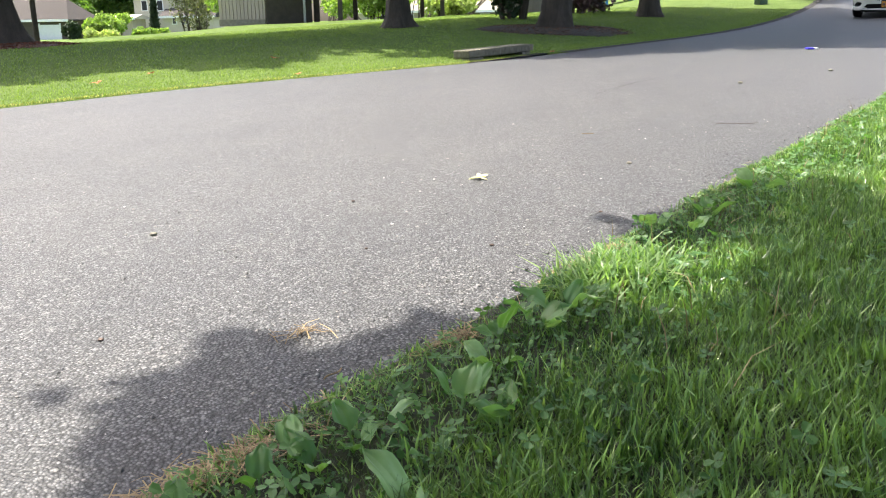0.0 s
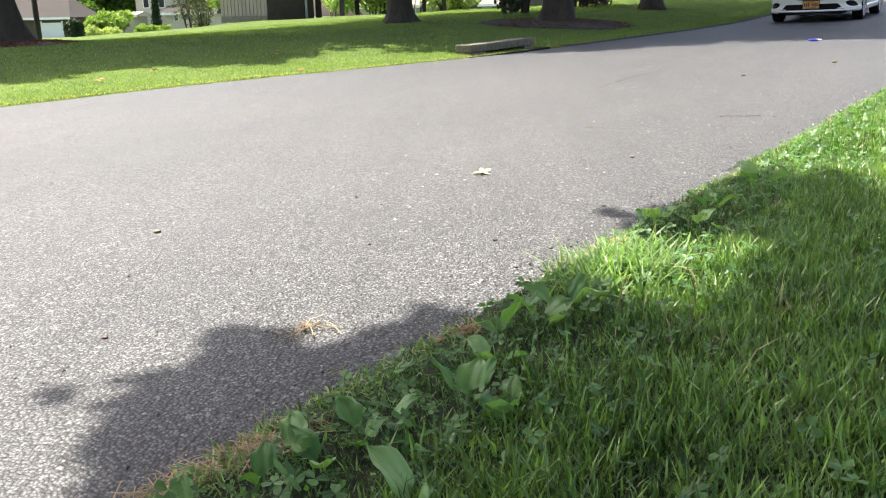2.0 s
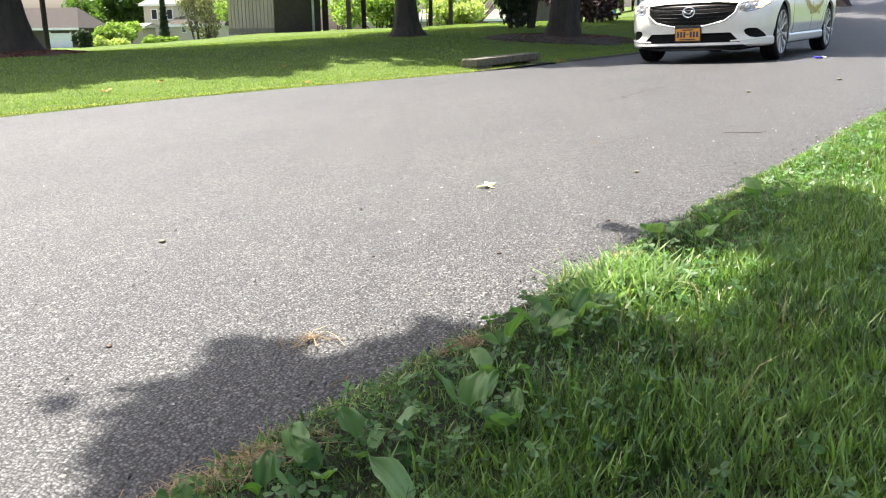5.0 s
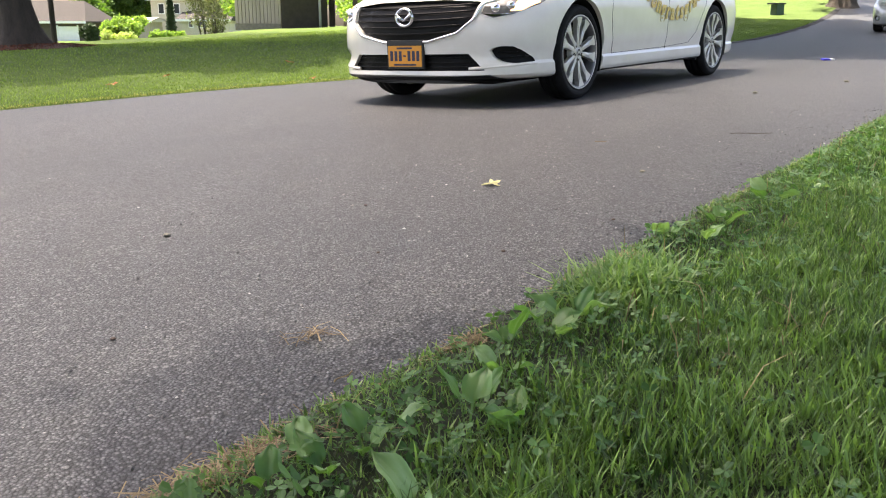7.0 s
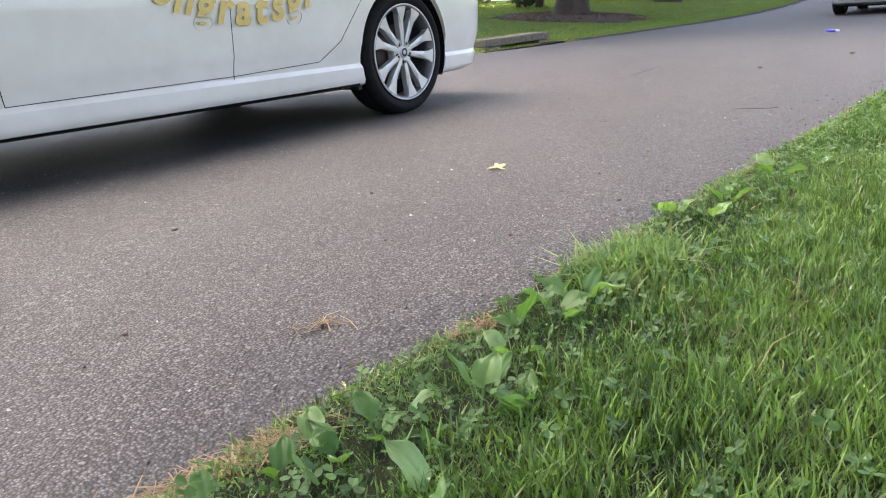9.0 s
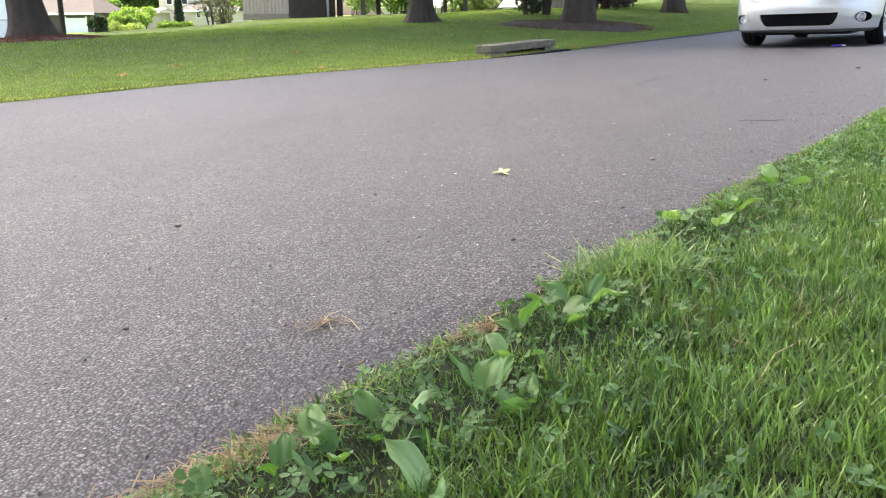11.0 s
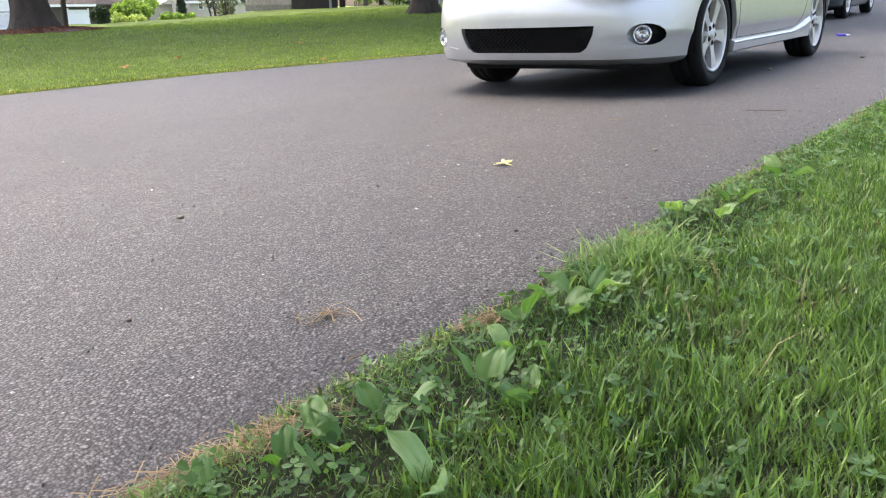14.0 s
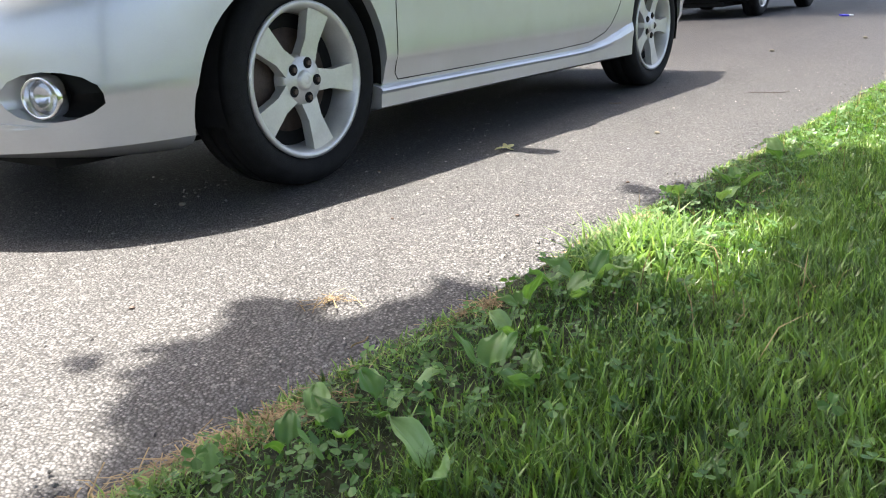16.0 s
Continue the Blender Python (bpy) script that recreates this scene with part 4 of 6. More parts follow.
def dark_car():
    wb, R, Rr, wy, arch = 2.70, 0.35, 0.235, 0.89, 0.395
    spec = [
        (0.21, 0.72, -3.42, 0.84, 3.4, 4.5), (0.26, 0.86, -3.52, 0.872, 3.2, 4.5), (0.36, 0.90, -3.56, 0.885, 3.0, 4.2), (0.55, 0.92, -3.60, 0.90, 2.9, 4.2), (0.75, 0.90, -3.60, 0.905, 2.8, 4.2),
        (0.86, 0.80, -3.60, 0.905, 2.8, 4.2), (0.94, 0.45, -3.60, 0.90, 3.2, 4.2), (1.00, -0.05, -3.60, 0.89, 4.0, 4.2), (1.06, -0.45, -3.58, 0.87, 5.0, 4.2), (1.20, -0.75, -3.52, 0.81, 5.0, 4.2),
        (1.40, -1.10, -3.42, 0.73, 5.0, 4.2), (1.55, -1.40, -3.25, 0.66, 5.0, 4.2), (1.62, -1.65, -3.0, 0.58, 4.0, 4.0), (1.645, -1.9, -2.8, 0.44, 3.0, 3.0)]
    levels = [0.21, 0.235, 0.26, 0.31, 0.36, 0.45, 0.55, 0.65, 0.75, 0.81, 0.86, 0.90, 0.94, 0.97, 1.0, 1.03, 1.06, 1.13, 1.2, 1.3, 1.4, 1.48, 1.55, 1.59, 1.62, 1.645]
    car, cuts = build_car("dark_car", "dark blue-black crossover car on grey alloy wheels", spec, levels, wb, R, Rr, wy, arch, DARK_PAINT, "five")
    lower = [(-0.5, 0.50), (-0.5, 0.32), (0.5, 0.32), (0.5, 0.50)]
    cuts.append(prism(lower, 0.6, 1.3))
    wheels = finish_car(car, spec, levels, wb, R, Rr, wy, arch, DARK_PAINT, "five", cuts)
    nose_patch(spec, lower, -0.06, "lower_grille", GRILLE, car)
    for sgn in (1, -1):
        lamp = [(sgn * y, z) for y, z in [(0.48, 0.78), (0.55, 0.72), (0.78, 0.74), (0.84, 0.82), (0.62, 0.83)]]
        nose_patch(spec, lamp, 0.004, "headlight", CHROME, car, label="clear headlight")
        part("wing_mirror", box_bm(-0.86, -0.70, sgn * 0.98 - 0.10, sgn * 0.98 + 0.08, 1.08, 1.22, 0.04), DARK_PAINT, car)
    seam(spec, densify([(-0.50, 0.95), (-0.48, 0.60), (-0.52, 0.34)]), "door_seam", car)
    seam(spec, densify([(-0.46, 0.34), (-1.4, 0.33), (-2.25, 0.35)]), "sill_trim", car, BLACK, 0.02, 0.0)
    glass_low = [(-0.72, 1.08), (-1.4, 1.08), (-2.2, 1.08), (-3.0, 1.12)]
    glass_high = [(-1.2, 1.38), (-1.6, 1.50), (-2.2, 1.52), (-2.9, 1.42)]
    side_panel(spec, (glass_low, glass_high), "side_window", CAR_GLASS, car)
    return car, wheels, R


WHITE, SILVER, DARKCAR = white_car(), silver_car(), dark_car()

WHITE_ROWS = [(0, 12.0, 23.59, -121.5), (1, 10.03, 21.40, -121.5), (2, 8.10, 19.10, -122), (3, 6.36, 16.85, -122.5), (3.5, 5.63, 15.60, -123.4), (4, 4.96, 14.32, -123.6),
              (6.5, 1.01, 8.02, -124.8), (7, 0.19, 6.99, -125.6), (7.5, -0.60, 5.95, -126.2), (8, -1.33, 5.04, -126.8), (8.5, -2.03, 4.17, -127.2), (9, -2.70, 3.22, -126.6),
              (10, -4.05, 1.42, -126.4), (11.5, -6.0, -1.25, -126), (13.5, -8.6, -4.8, -126), (16, -11.9, -9.3, -126)]
SILVER_ROWS = [(0, 21.60, 39.78, -122), (4, 16.00, 30.08, -122), (6.5, 12.30, 23.72, -122), (7.5, 10.47, 20.63, -122.5), (8, 9.66, 19.34, -122.6), (8.5, 8.91, 18.11, -122.8), (9, 8.05, 16.84, -123), (10, 6.27, 14.10, -123.4), (11.5, 3.90, 10.70, -124),
               (12, 3.27, 9.73, -124.2), (12.5, 2.62, 8.72, -124.2), (13, 2.02, 7.81, -124.2), (14, 0.85, 6.04, -124), (15, -0.240, 4.52, -124.1), (15.5, -0.728, 3.775, -124.1), (16, -1.184, 3.055, -124.05)]
DARK_ROWS = [(0, 38.0, 66.0, -121), (6, 26.0, 46.5, -121), (9, 19.3, 35.8, -121.5), (11.5, 12.9, 26.2, -122), (13, 8.6, 20.8, -122.5), (13.5, 7.6, 19.4, -122.6), (14, 6.7, 18.0, -122.8), (14.5, 5.8, 16.6, -123), (15, 4.9, 15.25, -123.2), (15.5, 4.08, 13.95, -123.4), (16, 3.27, 12.66, -123.6)]


def on_road(x, y, heading):
    """A pose with its feet on the pavement, its x axis along the heading."""
    fx, fy = math.cos(radians(heading)), math.sin(radians(heading))
    z = lambda a, b: float(road_z(a, b))
    ahead = Vector((fx * 3.2, fy * 3.2, z(x + fx * 0.2, y + fy * 0.2) - z(x - fx * 3.0, y - fy * 3.0))).normalized()
    left = Vector((-fy * 2, fx * 2, z(x - fy, y + fx) - z(x + fy, y - fx))).normalized()
    up = ahead.cross(left).normalized()
    left = up.cross(ahead)
    return Matrix(((ahead.x, left.x, up.x, x), (ahead.y, left.y, up.y, y), (ahead.z, left.z, up.z, z(x, y)), (0, 0, 0, 1)))


def drive(made, rows, phase):
    car, wheels, R = made
    walk(car, [(t, on_road(x, y, h)) for t, x, y, h in rows])
    ts = [r[0] for r in rows]
    run = [0.0]
    for a, b in zip(rows, rows[1:]):
        run.append(run[-1] + math.hypot(b[1] - a[1], b[2] - a[2]))
    for w in wheels:
        at = w.location.copy()
        turns = []
        for k in range(161):
            t = k / 10
            turns.append((t, pose(at.x, at.y, at.z, 0, math.degrees((np.interp(t, ts, run) - phase[1]) / R) % 360 + phase[0], 0)))
        walk(w, turns)


# ---------------------------------------------------------------- trees and shrubs
def leaf_cloud(rng, blobs, count, size):
    """Small folded leaves scattered through ellipsoids (cx, cy, cz, rx, ry, rz)."""
    vol = np.array([b[3] * b[4] * b[5] for b in blobs]) ** 0.8
    pick = rng.choice(len(blobs), count, p=vol / vol.sum())
    b = np.array(blobs)[pick]
    d = rng.normal(size=(count, 3))
    d /= np.linalg.norm(d, axis=1)[:, None]
    c = b[:, :3] + d * b[:, 3:] * (rng.rand(count, 1) ** 0.45)
    u = rng.normal(size=(count, 3))
    u /= np.linalg.norm(u, axis=1)[:, None]
    v = np.cross(u, rng.normal(size=(count, 3)))
    v /= np.linalg.norm(v, axis=1)[:, None]
    w = np.cross(u, v)
    s = size * (0.6 + 0.8 * rng.rand(count, 1))
    p = np.stack([c - u * s, c + v * s * 0.55 + w * s * 0.15, c + u * s, c - v * s * 0.55 + w * s * 0.15], 1).reshape(-1, 3)
    i = np.arange(count)[:, None] * 4
    f = np.concatenate([i + np.array([[0, 1, 2]]), i + np.array([[0, 2, 3]])])
    return p, f


def trunk_bm(rng, r, h, flare, lean=(0, 0), limbs=5, crown_z=4.0, reach=3.0):
    bm = bmesh.new()
    n = 20
    ridge = [rng.rand() * 6.28 for _ in range(4)]
    rings = []
    for k, t in enumerate([-0.05, 0.0, 0.05, 0.12, 0.22, 0.4, 0.7, 1.2, 2.0, 3.2, h]):
        spread = r * (1 + flare * math.exp(-max(t, 0) / 0.22))
        rr = spread * (1 - 0.45 * max(0, t) / h)
        ring = []
        for j in range(n):
            a = 2 * math.pi * j / n
            lob = 1 + (0.22 * math.exp(-max(0, t) / 0.3)) * math.sin(3 * a + ridge[0]) + 0.05 * math.sin(7 * a + ridge[1] + t) + 0.03 * math.sin(11 * a + ridge[2])
            ring.append(bm.verts.new((rr * lob * math.cos(a) + lean[0] * t, rr * lob * math.sin(a) + lean[1] * t, t)))
        rings.append(ring)
    for a, b in zip(rings, rings[1:]):
        for j in range(n):
            bm.faces.new((a[j], a[(j + 1) % n], b[(j + 1) % n], b[j]))
    bm.faces.new(rings[-1])
    for k in range(limbs):
        a = 2 * math.pi * (k + rng.rand() * 0.6) / limbs
        z0 = crown_z * (0.7 + 0.3 * rng.rand())
        pts = [Vector((lean[0] * z0, lean[1] * z0, z0))]
        for j in range(1, 6):
            pts.append(pts[0] + Vector((math.cos(a) * reach * j / 5, math.sin(a) * reach * j / 5, 0.55 * reach * (j / 5) ** 0.8)) + Vector(rng.normal(size=3)) * 0.12)
        prev = None
        for j, p in enumerate(pts):
            rr = r * 0.42 * (1 - j / 5.6)
            ring = [bm.verts.new(p + Vector((-math.sin(a) * math.cos(q), math.cos(a) * math.cos(q), math.sin(q))) * rr) for q in [2 * math.pi * i / 7 for i in range(7)]]
            if prev:
                for i in range(7):
                    bm.faces.new((prev[i], prev[(i + 1) % 7], ring[(i + 1) % 7], ring[i]))
            prev = ring
    return bm


def tree(x, y, r, h, crown_z, crown_r, label, leaves=5000, leaf=0.16, seed=1, material=None, lean=(0, 0), flare=0.5, name="tree", bed=0.0, blobs=None, group="street trees", boughs=()):
    rng = np.random.RandomState(seed)
    t = thing(name, pose(x, y, gz(x, y), 0, 0, 0), label, "tree", group)
    part("trunk", trunk_bm(rng, r, h, flare, lean, 6, crown_z, crown_r * 0.7), BARK, t, shade=True)
    if blobs is None:
        blobs = []
        for k in range(16):
            a, q = 2 * math.pi * k / 16 * 2.4, (k + 0.5) / 16
            rr = crown_r * math.sqrt(q) * 0.8
            blobs.append((rr * math.cos(a) + lean[0] * h, rr * math.sin(a) + lean[1] * h, crown_z + (h * 1.25 - crown_z) * (0.35 + 0.5 * rng.rand()) * (1 - 0.35 * q), crown_r * (0.22 + 0.14 * rng.rand()), crown_r * (0.22 + 0.14 * rng.rand()), crown_r * 0.18))
    # extra unseen boughs, each set sunward of a lawn spot to shade it
    for gx, gy, rr in boughs:
        q = Vector((gx, gy, 0)) + SUN / SUN.z * 6.0
        blobs.append((q.x - x, q.y - y, 6.0 - gz(x, y), rr, rr, 0.4))
    p, f = leaf_cloud(rng, blobs, leaves, leaf)
    mesh_object("crown", p, f, material or CROWN, t)
    return t


def mound(x, y, r, name, material, label, category, lift=0.05, seed=2, kind="", chip=None):
    """A low uneven disc of loose material round a trunk."""
    rng = np.random.RandomState(seed)
    verts, faces = [(0, 0, gz(x, y) + lift)], []
    n = 40
    for j, q in enumerate((0.35, 0.7, 0.92, 1.0)):
        for k in range(n):
            a = 2 * math.pi * k / n
            rr = r * q * (1 + 0.12 * math.sin(3 * a + seed) + 0.07 * math.sin(7 * a + 2 * seed) + 0.16 * rng.rand() * q)
            verts.append((rr * math.cos(a), rr * math.sin(a), gz(x + rr * math.cos(a), y + rr * math.sin(a)) + lift * (1 - q ** 2) + 0.012 * rng.rand() - (0.03 if q == 1.0 else 0)))
    for k in range(n):
        faces.append((0, 1 + k, 1 + (k + 1) % n))
    for j in range(3):
        for k in range(n):
            a, b = 1 + j * n, 1 + (j + 1) * n
            faces.append((a + k, b + k, b + (k + 1) % n, a + (k + 1) % n))
    ob = mesh_object(name, verts, faces, material, shade=True)
    ob.location = (x, y, 0)
    q, a = np.sqrt(rng.rand(2600)), rng.rand(2600) * 2 * np.pi
    c = np.stack([1.08 * r * q * np.cos(a), 1.08 * r * q * np.sin(a)], -1)
    z = [gz(x + u, y + v) + lift * max(0.0, 1 - (u * u + v * v) / r ** 2) + 0.02 for u, v in c]
    u, v = rng.normal(size=(2600, 3)) * (1, 1, 0.35), rng.normal(size=(2600, 3)) * (1, 1, 0.35)
    p = np.concatenate([c, np.array(z)[:, None]], 1)
    p = np.stack([p - u * 0.02, p + v * 0.012, p + u * 0.02, p - v * 0.012], 1).reshape(-1, 3)
    ch = mesh_object("bark_litter", p, np.arange(2600)[:, None] * 4 + np.array([[0, 1, 2, 3]]), chip or MULCH_CHIP, ob)
    tagged(ch, kind="stuff")
    return tagged(ob, label, category, kind=kind)


def shrub(x, y, blobs, count, size, material, label, name="shrub", seed=1, group="", sink=0.0):
    rng = np.random.RandomState(seed)
    s = thing(name, pose(x, y, gz(x, y) - sink), label, "shrub", group)
    p, f = leaf_cloud(rng, blobs, count, size)
    mesh_object("foliage", p, f, material, s)
    bm = bmesh.new()
    for b in blobs:
        for k in range(3):
            a = rng.rand() * 6.28
            top = Vector((b[0] + 0.3 * b[3] * math.cos(a), b[1] + 0.3 * b[4] * math.sin(a), b[2] + b[5] * 0.4))
            bot = Vector((b[0] * 0.6, b[1] * 0.6, -0.05))
            d = (top - bot)
            u, v = d.orthogonal().normalized(), d.cross(d.orthogonal()).normalized()
            ra = [bm.verts.new(bot + (u * math.cos(q) + v * math.sin(q)) * 0.04) for q in (0, 2.1, 4.2)]
            rb = [bm.verts.new(top + (u * math.cos(q) + v * math.sin(q)) * 0.012) for q in (0, 2.1, 4.2)]
            for i in range(3):
                bm.faces.new((ra[i], ra[(i + 1) % 3], rb[(i + 1) % 3], rb[i]))
    tagged(part("stems", bm, BARK, s), kind="stuff")
    return s


LAWN_SHADE = ((-2.14, 13.0, 0.8), (-1.5, 13.5, 0.8), (-1.1, 14.8, 0.9), (-0.5, 15.6, 0.9), (-2.3, 15.1, 1.0), (-0.9, 14.2, 1.0), (-0.2, 12.6, 0.8), (-1.4, 16.0, 1.1), (0.2, 14.4, 0.9), (0.8, 13.6, 0.7))
tree(-7.47, 15.0, 0.28, 9.0, 4.6, 5.0, "large old tree with dark furrowed bark on red mulch", 13000, 0.24, 11, lean=(-0.13, 0), flare=0.75)
mound(-7.42, 15.0, 1.05, "mulch_bed", MULCH, "ring of reddish bark mulch round a trunk", "mulch bed", 0.07, 3, chip=RED_CHIP)
tree(-1.03, 20.5, 0.255, 9.0, 4.6, 6.8, "mature tree with a dark straight trunk on the lawn", 17000, 0.24, 12, flare=0.85)
tree(2.55, 19.6, 0.33, 11.0, 5.0, 8.0, "broad old tree with grey furrowed bark beside the street", 17000, 0.24, 13, flare=0.55, boughs=LAWN_SHADE)
mound(2.55, 19.6, 1.6, "mulch_bed", plain("dark_mulch", (0.03, 0.024, 0.018), (0.09, 0.07, 0.05), 25, 0.95, 0, 1.0, 0.03), "dark mulch bed with bark chips under a tree", "mulch bed", 0.10, 5)
tree(6.0, 25.6, 0.27, 9.0, 4.6, 6.0, "shaded tree trunk on the far verge", 8500, 0.24, 14, flare=0.4)
tree(14.4, 33.2, 0.42, 9.5, 4.4, 4.5, "young tree on a bright lawn", 4500, 0.2, 15, flare=0.4)


# ---------------------------------------------------------------- the cloud that passes before the sun
def build_cloud(opacity, label):
    m = bpy.data.materials.new("cloud_vapour")
    m.use_nodes = True
    n, l = m.node_tree.nodes, m.node_tree.links
    n.remove(n["Principled BSDF"])
    clear, soft, mix = n.new("ShaderNodeBsdfTransparent"), n.new("ShaderNodeBsdfTranslucent"), n.new("ShaderNodeMixShader")
    soft.inputs["Color"].default_value = (1, 1, 1, 1)
    mix.inputs[0].default_value = opacity
    l.new(clear.outputs[0], mix.inputs[1]), l.new(soft.outputs[0], mix.inputs[2])
    l.new(mix.outputs[0], n["Material Output"].inputs["Surface"])
    c = thing("cloud", Matrix(), label, "cloud", "clouds")
    for k, size in enumerate((1.0, 0.86, 0.74)):
        bm = bmesh.new()
        bmesh.ops.create_icosphere(bm, subdivisions=4, radius=1.0)
        for v in bm.verts:
            p = v.co.normalized()
            lump = 1 + 0.10 * noise.noise(p * 2.2 + Vector((k, 3, 1))) + 0.05 * noise.noise(p * 5.0)
            v.co = Vector((p.x * 73 * size, p.y * 110 * size, p.z * 14 * size)) * lump
        part("layer", bm, m, c, shade=True)
    return c


CLOUD = build_cloud(0.42, "white cloud drifting before the sun")
WISP = build_cloud(0.07, "thin wisp of cloud moving off the sun")


def drift(c, noon):
    """Level flight across the sun's bearing."""
    centre = SUN * (600 / SUN.z)
    go = Vector((-AWAY.y, AWAY.x, 0)) * -1
    turn = math.degrees(math.atan2(go.y, go.x))
    rows = []
    for t in (0.0, 8.0, 16.0):
        p = centre + go * 15.0 * (t - noon)
        rows.append((t, pose(p.x, p.y, p.z, 0, 0, turn)))
    walk(c, rows)


# ---------------------------------------------------------------- buildings and fixtures across the lawn
def at(x, y, lift=0.0, turn=0.0):
    return pose(x, y, gz(x, y) + lift, 0, 0, turn)


def facing(a, b):
    return math.degrees(math.atan2(b[1] - a[1], b[0] - a[0]))


def board_wall(parent, a, b, z0, z1, material, groove=0.155, name="end_wall", batten=True):
    """An upright wall from a to b in plan, with raised boards a groove apart."""
    a, b = Vector(a), Vector(b)
    d = b - a
    L = d.length
    m = Matrix.Translation((a.x, a.y, 0)) @ Matrix.Rotation(math.atan2(d.y, d.x), 4, "Z")
    bm = box_bm(0, L, 0.0, 0.10, z0, z1)
    bmesh.ops.transform(bm, matrix=m, verts=bm.verts)
    w = part(name, bm, material, parent)
    if batten:
        for k in range(int(L / groove)):
            bm = box_bm(k * groove + 0.012, (k + 1) * groove - 0.012, -0.018, 0.0, z0 + 0.24, z1)
            bmesh.ops.transform(bm, matrix=m, verts=bm.verts)
            part("board", bm, material, w)
        bm = box_bm(0, L, -0.03, -0.002, z0, z0 + 0.22)
        bmesh.ops.transform(bm, matrix=m, verts=bm.verts)
        part("plinth", bm, CONCRETE, w)
    return w


def pavilion():
    p = thing("pavilion", pose(0, 0, 0), "open picnic shelter with tan board end walls", "pavilion")
    g = 0.40
    board_wall(p, (-8.05, 31.9), (-6.25, 31.2), g, 3.2, SIDING)
    board_wall(p, (-6.20, 31.2), (-4.75, 32.3), g, 3.2, BROWN_WALL, batten=False, name="side_wall")
    board_wall(p, (2.35, 33.6), (3.75, 33.2), g + 0.15, 3.3, SIDING)
    board_wall(p, (3.77, 33.2), (4.9, 34.2), g + 0.15, 3.3, BROWN_WALL, batten=False, name="side_wall")
    tube("downspout", [Vector((-4.98, 32.02, g)), Vector((-4.98, 32.02, 1.8)), Vector((-4.98, 32.02, 3.2))], 0.05, WHITE_WALL, p)
    for x, y, mat, w in ((-3.75, 32.6, WOOD, 0.08), (-3.27, 33.4, BARK, 0.08), (-0.72, 32.6, BARK, 0.07), (0.02, 33.4, WOOD, 0.08), (-4.62, 32.6, BARK, 0.10)):
        part("post", box_bm(x - w, x + w, y - w, y + w, g - 0.05, 3.2, 0.01), mat, p)
    bm = bmesh.new()
    c = [(-9.0, 30.6, 3.2), (5.6, 31.6, 3.25), (5.6, 38.5, 3.25), (-9.0, 38.5, 3.2)]
    lo = [bm.verts.new(v) for v in c]
    hi = [bm.verts.new((v[0], v[1], v[2] + 0.25)) for v in c]
    r0, r1 = bm.verts.new((-8.6, 34.6, 5.0)), bm.verts.new((5.2, 35.0, 5.0))
    bm.faces.new(lo)
    for k in range(4):
        bm.faces.new((lo[k], lo[(k + 1) % 4], hi[(k + 1) % 4], hi[k]))
    bm.faces.new((hi[0], hi[1], r1, r0)), bm.faces.new((hi[2], hi[3], r0, r1)), bm.faces.new((hi[1], hi[2], r1)), bm.faces.new((hi[3], hi[0], r0))
    part("roof", bm, ROOF, p)


def gable_house(name, label, x, y, turn, L, W, base, eave, ridge, wall, roof, openings=(), hip=0.0):
    """A house along its local x, W deep, with a pitched roof and openings on the street front (x, width, low, high, kind)."""
    h = thing(name, pose(x, y, base, 0, 0, turn), label, "house")
    part("wall", box_bm(0, L, 0, W, 0, eave), wall, h)
    bm = bmesh.new()
    o = 0.45
    in_ = hip
    a = [bm.verts.new(v) for v in ((-o, -o, eave - 0.05), (L + o, -o, eave - 0.05), (L + o - in_, W / 2, ridge), (-o + in_, W / 2, ridge), (-o, W + o, eave - 0.05), (L + o, W + o, eave - 0.05))]
    b = [bm.verts.new(v.co + Vector((0, 0, 0.18))) for v in a]
    for q in ((0, 1, 2, 3), (3, 2, 5, 4)):
        bm.faces.new([a[i] for i in q])
        bm.faces.new([b[i] for i in q])
    for i, j in ((0, 1), (1, 2), (2, 5), (5, 4), (4, 3), (3, 0)):
        bm.faces.new((a[i], a[j], b[j], b[i]))
    for i, j, k in ((1, 5, 2), (4, 0, 3)):
        bm.faces.new((b[i], b[j], b[k]))
        bm.faces.new((a[i], a[j], b[j], b[i]))
    r = part("roof", bm, roof, h)
    part("fascia", box_bm(-o, L + o, -o - 0.06, -o - 0.005, eave - 0.12, eave + 0.14), WHITE_WALL, r)
    for xx, w, z0, z1, kind in openings:
        if kind == "garage":
            d = part("garage_door", box_bm(xx, xx + w, -0.06, -0.004, z0, z1), WHITE_WALL, h, "pale panelled garage door")
            for k in range(1, 4):
                part("panel", box_bm(xx + 0.06, xx + w - 0.06, -0.085, -0.062, z0 + (z1 - z0) * (k - 1) / 4 + 0.04, z0 + (z1 - z0) * k / 4 - 0.04), WHITE_WALL, d)
            for s in (xx - 0.16, xx + w):
                part("door_frame", box_bm(s, s + 0.16, -0.10, -0.004, z0, z1 + 0.16), WHITE_WALL, d)
        else:
            f = part("window", box_bm(xx, xx + w, -0.08, -0.004, z0, z1), WHITE_WALL, h)
            part("pane", box_bm(xx + 0.1, xx + w - 0.1, -0.10, -0.082, z0 + 0.1, z1 - 0.1), WINDOW, f)
    return h


